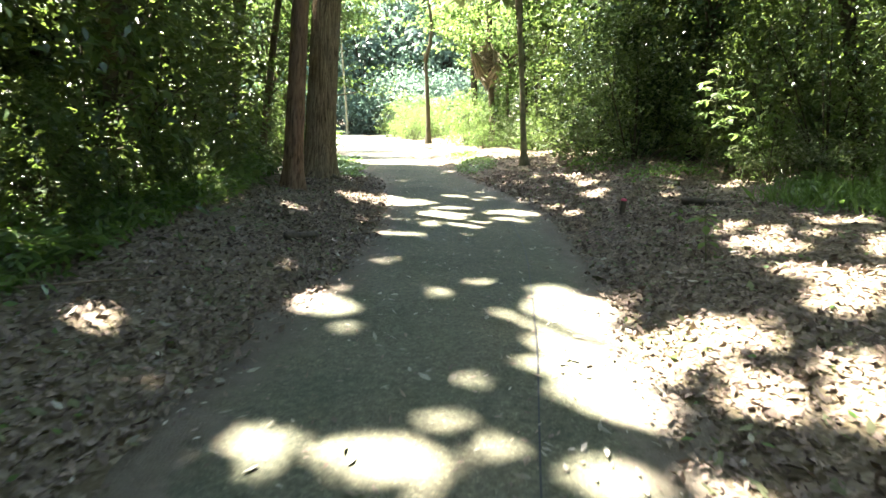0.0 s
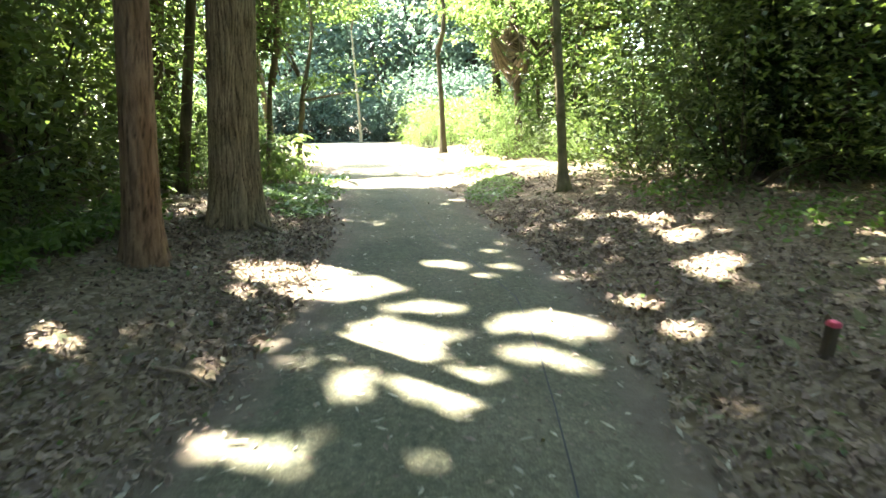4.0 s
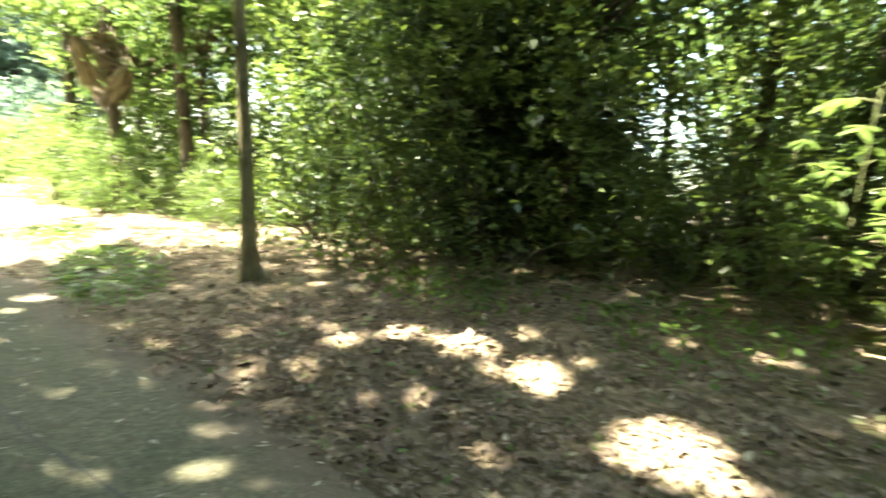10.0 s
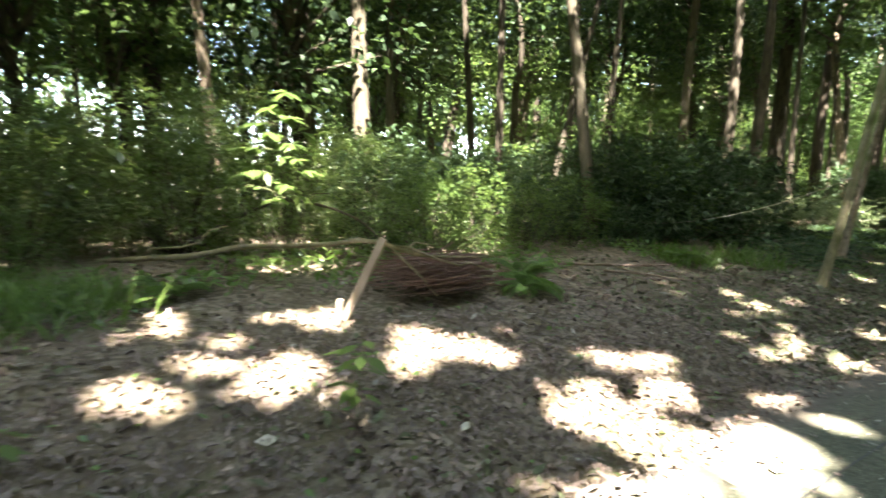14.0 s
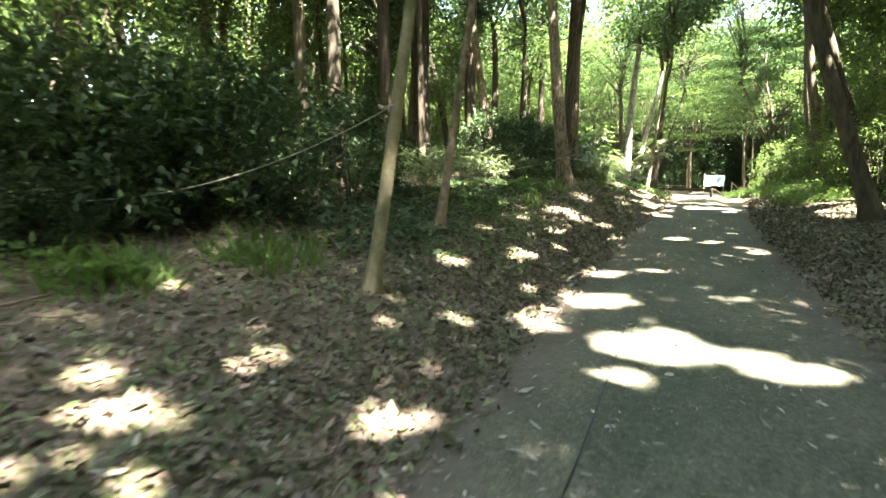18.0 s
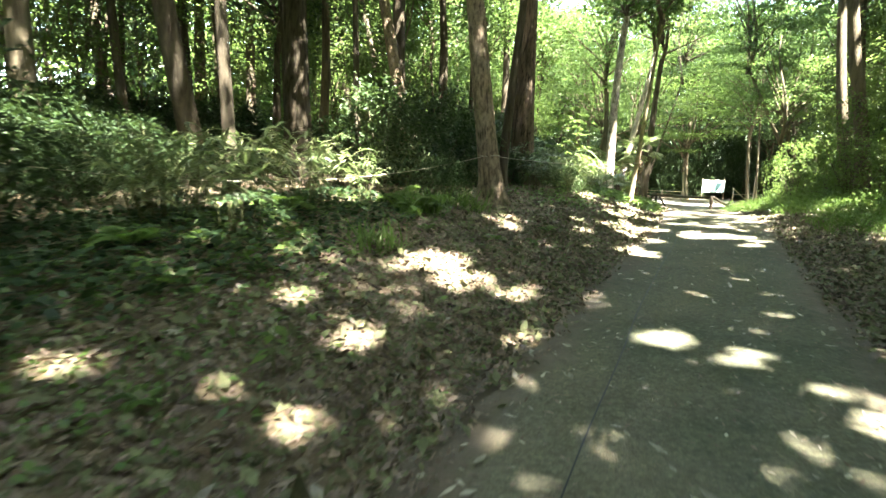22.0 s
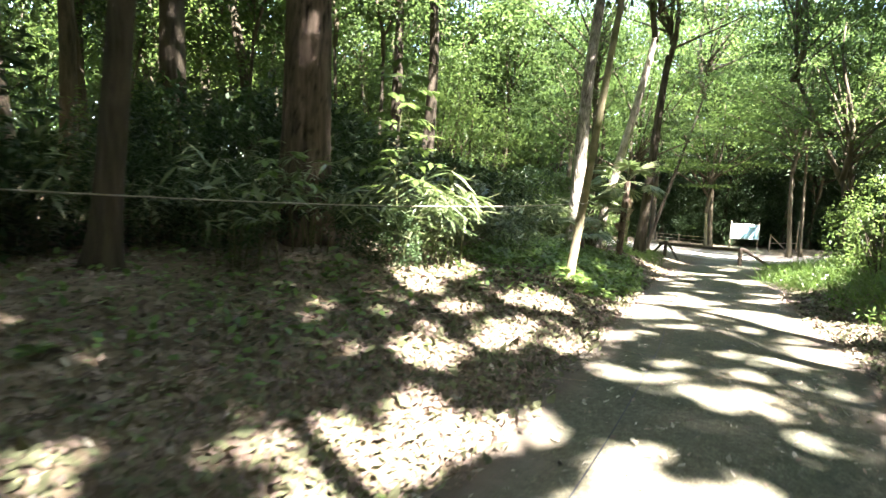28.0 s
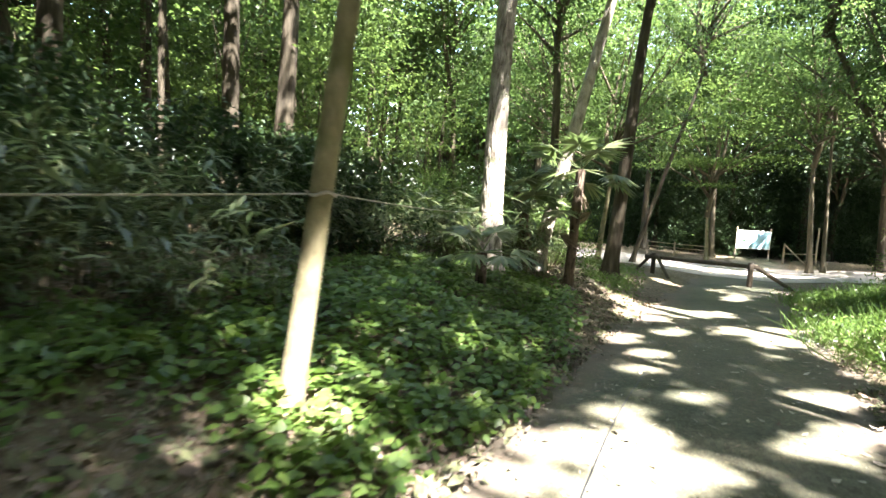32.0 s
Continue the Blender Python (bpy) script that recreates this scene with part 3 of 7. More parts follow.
tree(5.3, 15.4, 0.1, 2.6, (0.08, 0.0), M_DARKBARK, "ever", 0, "dark evergreen tree shading the bank", seed=97, turn=4.1)
tree(7.7, 16.8, 0.13, 5.5, (0.0, 0.0), M_DARKBARK, "ever", 0, "dark tree among evergreen shrubs", seed=10)
tree(7.6, 14.4, 0.11, 5.0, (0.03, 0.0), M_DARKBARK, "ever", 1, "dark tree among evergreen shrubs", turn=2.0, seed=11)
tree(9.7, 13.5, 0.1, 5.0, (-0.03, 0.0), M_BARK, "tall", 2, "thin brown tree in the thicket", seed=12)
tree(-8.7, 15.5, 0.12, 5.5, (0.0, 0.0), M_DARKBARK, "ever", 2, "dark tree deep in the thicket", seed=13)
tree(9.2, 1.9, 0.1, 2.4, (0.0, 0.0), M_DARKBARK, "ever", 1, "dark evergreen tree in the open wood", turn=0.9, seed=140, size=1.05)
tree(12.2, 3.2, 0.2, 7.0, (0.02, 0.02), M_DARKBARK, "tall", 3, "dark trunk in the open wood", seed=14)
tree(10.15, 1.05, 0.21, 7.0, (0.01, 0.01), M_DARKBARK, "tall", 0, "dark trunk in the open wood", turn=1.3, seed=15)
tree(8.15, 3.4, 0.1, 6.0, (0.1, 0.1), M_GREYBARK, "slim", 1, "leaning grey tree in the wood", turn=0.7, seed=16)
tree(9.1, -0.5, 0.1, 6.0, (0.0, 0.0), M_BARK, "slim", 2, "thin brown tree in the wood", seed=17)
tree(5.3, -2.2, 0.125, 6.0, (0.11, 0.11), M_BARK, "tall", 1, "brown tree leaning away from the rope", turn=2.2, seed=18)
tree(5.15, -8.45, 0.15, 6.5, (0.03, 0.03), M_DARKBARK, "tall", 2, "dark trunk behind the bamboo grass", turn=0.4, seed=19)
tree(1.83, -2.89, 0.062, 5.0, (-0.135, -0.04), M_PALEBARK, "slim", 0, "thin pale tree leaning over the bank", flare=1.5, seg=24, rings=60, seed=20, bend=0.15)
tree(2.08, -5.58, 0.062, 5.5, (-0.105, -0.1), M_GREYBARK, "slim", 1, "thin brown tree leaning over the bank", flare=1.6, seg=24, rings=60, turn=1.0, seed=21)
tree(1.18, -14.12, 0.19, 6.5, (0.1, 0.035), M_GREYBARK, "tall", 3, "grey mottled tree with spreading root foot and a rope tied round", flare=1.5, seg=48, rings=90, furrow=0.006, seed=22, bend=0.05)
tree(6.0, -15.6, 0.3, 8.0, (0.0, 0.0), M_DARKBARK, "tall", 0, "thick dark tree with peeling bark", size=1.15, flare=1.6, seg=60, rings=90, furrow=0.014, turn=3.0, seed=23, bend=0.03)
tree(4.2, -15.0, 0.075, 5.5, (0.03, 0.01), M_DARKBARK, "slim", 2, "thin dark tree in the bamboo grass", seed=24)
tree(3.93, -17.4, 0.17, 7.0, (0.12, 0.05), M_GREYBARK, "tall", 1, "leaning grey tree behind the rope", turn=4.0, seed=25)
tree(1.55, -16.6, 0.11, 6.0, (-0.075, -0.025), M_DARKBARK, "slim", 0, "dark leaning tree among leaves", turn=2.5, seed=26)
tree(1.5, -19.2, 0.3, 8.0, (0.0, 0.0), M_SHAGGY, "tall", 2, "thick tree with shaggy dark brown bark", size=1.15, flare=1.45, seg=60, rings=120, furrow=0.028, turn=1.6, seed=27, bend=0.03)
tree(-1.33, -22.2, 0.07, 5.5, (-0.115, -0.043), M_PALEBARK, "slim", 1, "thin pale pole-like tree with a rope tied to it", flare=1.25, seg=24, rings=60, seed=28, bend=0.1)
tree(-0.6, -28.6, 0.19, 7.0, (-0.06, -0.02), M_FLAKY, "tall", 0, "pale grey tree with flaking bark", turn=5.0, seg=90, rings=150, furrow=0.026, seed=29)
tree(-1.0, -30.9, 0.15, 6.5, (-0.17, -0.06), M_FLAKY, "fine", 1, "leaning smooth tree over the bank", turn=0.9, seg=28, seed=30)
tree(-2.24, -34.2, 0.19, 7.0, (-0.09, -0.035), M_DARKBARK, "fine", 2, "dark tree leaning over the path", turn=2.8, seg=28, seed=31)
tree(-9.9, -47.6, 0.13, 5.0, (0.045, 0.017), M_BARK, "fine", 0, "grey twin tree beside the gate", turn=3.9, seg=28, seed=32, size=1.3)
tree(-10.5, -47.9, 0.09, 6.0, (0.06, 0.0), M_BARK, "fine", 2, "slimmer grey stem of the twin tree", turn=1.9, seg=24, seed=43)
tree(-6.06, -50.5, 0.1, 2.6, (0.048, 0.018), M_PALEBARK, "fine", 1, "young tree with layered light green leaves", turn=4.4, seg=24, seed=33, size=1.25)
tree(10.4, 5.6, 0.13, 2.2, (0.0, 0.0), M_DARKBARK, "fine", 0, "light green tree in the open wood", turn=1.0, seed=110, size=1.05)
tree(12.6, 3.6, 0.14, 2.4, (0.0, 0.0), M_DARKBARK, "fine", 1, "light green tree in the open wood", turn=2.0, seed=111, size=1.1)
tree(9.6, 8.0, 0.13, 2.6, (0.0, 0.0), M_DARKBARK, "fine", 2, "light green tree in the open wood", turn=3.0, seed=112)
tree(-10.6, -37.4, 0.13, 7.0, (0.5, 0.0), M_BARK, "fine", 0, "tall added tree reaching over the path", turn=2.6, seed=113, size=1.2)
tree(-2.6, -44.0, 0.1, 8.0, (-0.25, 0.0), M_DARKBARK, "fine", 2, "tall tree reaching over the track", turn=0.6, seed=114, size=1.3)
# the next four are added for the shade of their high crowns
tree(-13.0, -33.5, 0.2, 8.5, (0.1, 0.0), M_DARKBARK, "tall", 0, "tall added shade tree behind the mound", turn=0.8, seed=115, size=1.6)
tree(-13.2, -39.0, 0.2, 8.5, (0.12, 0.0), M_DARKBARK, "tall", 1, "tall added shade tree beside the track", turn=1.8, seed=116, size=1.65)
tree(-10.4, -31.0, 0.2, 8.0, (0.08, 0.0), M_BARK, "tall", 2, "tall added shade tree behind the mound", turn=2.8, seed=117, size=1.5)
tree(-7.5, -2.2, 0.2, 8.0, (0.18, 0.0), M_DARKBARK, "tall", 3, "tall added shade tree in the thicket reaching over the path", turn=3.8, seed=118, size=1.4)
tree(11.6, -37.0, 0.2, 4.5, (0.0, 0.0), M_DARKBARK, "tall", 0, "dark trunk deep in the wood", turn=0.5, seed=120)
tree(10.8, -41.8, 0.2, 6.0, (0.0, 0.0), M_DARKBARK, "tall", 1, "dark trunk deep in the wood", turn=1.5, seed=121, size=1.1)
tree(17.9, -41.3, 0.2, 5.5, (0.0, 0.0), M_DARKBARK, "tall", 2, "dark trunk deep in the wood", turn=2.5, seed=122, size=1.2)
tree(-1.6, -38.6, 0.1, 3.0, (-0.1, 0.0), M_PALEBARK, "fine", 2, "leaning young tree with light green leaves", turn=0.3, seg=20, seed=44)
tree(-8.9, -35.5, 0.1, 3.2, (0.1, 0.0), M_BARK, "fine", 0, "young tree with layered leaves on the mound", turn=2.3, seg=20, seed=45)
tree(-10.5, -40.5, 0.13, 4.0, (0.1, 0.0), M_BARK, "fine", 1, "young tree with layered leaves beside the track", turn=5.1, seg=20, seed=46, size=1.2)
tree(0.3, -41.5, 0.15, 3.5, (-0.05, 0.0), M_BARK, "fine", 2, "leafy tree beside the track", turn=3.1, seg=20, seed=47, size=1.25)
tree(-3.6, -54.5, 0.16, 3.0, (0.0, 0.0), M_DARKBARK, "ever", 1, "dark evergreen tree behind the fence", turn=0.7, seed=48, size=1.3)
tree(-12.5, -54.8, 0.16, 3.0, (0.0, 0.0), M_DARKBARK, "ever", 2, "dark evergreen tree behind the fence", turn=2.7, seed=49, size=1.3)
tree(-7.6, -56.2, 0.16, 3.5, (0.0, 0.0), M_DARKBARK, "ever", 0, "dark evergreen tree behind the sign", turn=4.7, seed=50, size=1.4)
tree(-6.6, -53.5, 0.16, 8.0, (0.03, 0.0), M_BARK, "tall", 1, "brown tree behind the fence", turn=5.5, seed=34)
tree(5.9, -25.6, 0.22, 7.0, (0.02, 0.0), M_DARKBARK, "tall", 2, "dark trunk in the wood", turn=0.2, seed=35)
tree(5.0, -28.7, 0.2, 7.0, (0.0, 0.0), M_DARKBARK, "tall", 3, "dark trunk in the wood", turn=0.6, seed=36)
tree(4.1, -29.1, 0.22, 7.0, (0.02, 0.0), M_DARKBARK, "ever", 0, "dark trunk in the wood", turn=1.9, seed=37)
tree(5.7, -12.2, 0.18, 7.0, (-0.1, 0.36), M_DARKBARK, "tall", 1, "dark trunk behind the bamboo grass", turn=3.3, seed=38)
tree(7.2, -10.5, 0.18, 7.0, (-0.02, 0.0), M_BARK, "tall", 0, "brown trunk in the wood", turn=3.7, seed=39)
tree(12.4, -10.0, 0.15, 7.0, (-0.02, 0.0), M_DARKBARK, "tall", 2, "dark trunk in the wood", turn=2.7, seed=40)
tree(-5.0, -11.2, 0.17, 6.5, (0.33, 0.05), M_BARK, "tall", 3, "brown tree leaning out over the path", turn=1.1, seg=28, rings=60, seed=41, flare=1.6, size=1.3)
tree(-6.0, -11.9, 0.15, 6.5, (0.02, 0.0), M_BARK, "tall", 1, "brown tree behind the leaning one", turn=2.1, seg=28, rings=60, seed=42, flare=1.6, size=1.25)

# high trees added back from the path for the shade of their unseen crowns
tree(-5.4, 5.4, 0.2, 8.5, (0.25, 0.0), M_DARKBARK, "tall", 0, "tall added shade tree in the thicket reaching over the path", turn=0.5, seed=80, size=1.6)
tree(-5.6, 0.6, 0.2, 8.0, (0.22, 0.0), M_DARKBARK, "tall", 1, "tall added shade tree in the thicket reaching over the path", turn=1.5, seed=81, size=1.4)
tree(-7.6, -23.0, 0.2, 8.0, (0.12, 0.0), M_BARK, "tall", 2, "tall added shade tree behind the mound", turn=2.5, seed=82, size=1.5)
tree(-8.2, -18.8, 0.2, 7.5, (0.1, 0.0), M_DARKBARK, "tall", 3, "tall dark added shade tree behind the mound", turn=3.5, seed=83, size=1.4)
tree(-8.6, -27.2, 0.2, 8.0, (0.1, 0.0), M_BARK, "tall", 0, "tall added shade tree behind the mound", turn=4.5, seed=84, size=1.5)
tree(-6.2, -4.0, 0.2, 8.0, (0.16, 0.0), M_BARK, "tall", 1, "tall added tree reaching over the path", turn=5.5, seed=85, size=1.45)
tree(-6.9, 17.3, 0.18, 7.5, (0.16, 0.0), M_DARKBARK, "tall", 2, "tall added shade tree in the thicket", turn=0.9, seed=86, size=1.3)
tree(-7.0, -14.6, 0.18, 8.0, (0.14, 0.0), M_BARK, "tall", 3, "tall added tree reaching over the path", turn=1.9, seed=87, size=1.35)
tree(-7.6, -12.6, 0.17, 8.5, (0.32, 0.0), M_BARK, "tall", 0, "tall added tree reaching over the path", turn=2.4, seed=91, size=1.15)
tree(-7.6, -18.0, 0.17, 9.0, (0.36, 0.0), M_DARKBARK, "tall", 1, "tall dark added shade tree reaching over the path", turn=0.4, seed=92, size=1.35)
tree(-4.4, 19.8, 0.09, 1.7, (0.1, 0.0), M_BARK, "airy", 2, "young tree with bright hanging leaves", turn=1.9, seed=93, size=0.85)
tree(2.9, 24.6, 0.1, 2.6, (-0.06, 0.0), M_BARK, "airy", 1, "leafy tree spreading sunlit branches", turn=0.9, seed=94, size=0.95)
tree(-5.9, 15.0, 0.18, 8.0, (0.16, 0.0), M_DARKBARK, "tall", 1, "tall added shade tree in the thicket", turn=3.9, seed=89, size=1.45)
tree(-4.6, 13.9, 0.1, 7.0, (0.16, 0.0), M_BARK, "slim", 1, "thin tree in the thicket", turn=4.9, seed=90, size=1.1)
tree(-5.2, 16.4, 0.08, 1.7, (0.1, 0.0), M_BARK, "airy", 0, "young tree with bright hanging leaves", turn=2.9, seed=88, size=0.75)

# two more added in the thicket to shade the start of the path
tree(-6.7, 8.6, 0.18, 9.5, (0.4, 0.0), M_DARKBARK, "tall", 2, "tall added shade tree in the thicket reaching over the path", turn=2.2, seed=130, size=1.4)
tree(-6.9, 3.2, 0.18, 9.5, (0.42, 0.0), M_DARKBARK, "tall", 3, "tall added shade tree in the thicket reaching over the path", turn=4.2, seed=131, size=1.35)
tree(6.4, 13.8, 0.12, 2.4, (0.0, 0.0), M_DARKBARK, "ever", 2, "dark evergreen tree shading the bank", turn=5.1, seed=132, size=1.2)
tree(-4.3, 17.2, 0.08, 2.4, (0.1, 0.0), M_BARK, "fine", 1, "young tree with layered light green leaves over the verge", turn=0.4, seed=139, size=0.95)
tree(7.3, 17.6, 0.12, 3.0, (0.0, 0.0), M_DARKBARK, "ever", 1, "dark evergreen tree shading the bank", turn=3.3, seed=134, size=1.3)

# three added trees whose high crowns shade the edge of the wood
tree(7.9, 10.2, 0.13, 8.0, (-0.45, -0.2), M_DARKBARK, "tall", 1, "tall added shade tree leaning out over the bank", turn=0.2, seed=138, size=1.15)
tree(8.8, 6.6, 0.12, 7.5, (0.0, 0.0), M_DARKBARK, "tall", 2, "tall dark added shade tree at the edge of the wood", turn=3.2, seed=136, size=1.0)
tree(6.5, 10.7, 0.1, 7.0, (0.02, 0.0), M_DARKBARK, "tall", 0, "tall dark added shade tree at the edge of the wood", turn=1.2, seed=135, size=1.1)

# tall trees closing the view beyond the gate
for k, (x, y, h, s, kind, bark) in enumerate([(1.8, -44.5, 5.5, 1.4, "fine", M_BARK), (-13.5, -50.8, 4.0, 1.5, "ever", M_DARKBARK), (-16.5, -53.5, 4.5, 1.6, "ever", M_DARKBARK), (-11.2, -55.2, 6.0, 1.6, "fine", M_DARKBARK),
                                              (-3.0, -53.0, 6.0, 1.6, "fine", M_DARKBARK), (-14.5, -45.0, 5.0, 1.5, "fine", M_BARK), (-12.3, -39.0, 5.0, 1.3, "fine", M_BARK), (-8.2, -58.5, 9.0, 1.9, "fine", M_DARKBARK),
                                              (1.5, -54.0, 6.0, 1.7, "fine", M_BARK), (-0.2, -36.5, 6.0, 1.25, "fine", M_BARK), (-5.0, -59.5, 9.5, 1.9, "fine", M_BARK), (-19.0, -49.0, 5.0, 1.6, "ever", M_DARKBARK)]):
    tree(x, y, 0.13 + 0.04 * s, h, (0.02, 0.0), bark, kind, k, "tall leafy tree beyond the gate", turn=k * 1.3, seg=16, rings=24, seed=100 + k, size=s)

# the wood behind: copies of a few grown trees
PROTO = {}
for s, (key, kind, bark, r, h, lab) in enumerate([
        ("brown", "tall", M_BARK, 0.17, 7.0, "tall brown-barked tree in the wood"), ("dark", "tall", M_DARKBARK, 0.2, 7.5, "tall dark-barked tree in the wood"),
        ("slim", "slim", M_DARKBARK, 0.08, 5.5, "slender dark tree in the wood"), ("ever", "ever", M_DARKBARK, 0.14, 3.6, "dark evergreen tree in the wood"),
        ("airy", "airy", M_BARK, 0.12, 4.5, "light-leaved tree in the wood"),
        ("under", "under", M_BARK, 0.04, 1.2, "young tree with light green leaves"), ("young", "under", M_BARK, 0.045, 1.6, "young tree with green leaves"),
        ("thin", "under", M_DARKBARK, 0.035, 0.9, "young leafy tree in the undergrowth"),
        ("wall", "wall", M_DARKBARK, 0.18, 1.0, "leafy tree deep in the wood"), ("wallb", "wall", M_BARK, 0.16, 2.2, "leafy brown tree deep in the wood"),
        ("bush", "bush", M_DARKBARK, 0.03, 0.1, "leafy bush deep in the wood"), ("far", "far", M_DARKBARK, 0.2, 0.2, "tall conifer beyond the clearing, tinted blue-green for haze")]):
    PROTO[key] = tree(36 + 5 * s, -40.0 + 9 * s, r, h, (0.02, 0.01), bark, kind, s, lab, seg=12, rings=18, seed=60 + s)

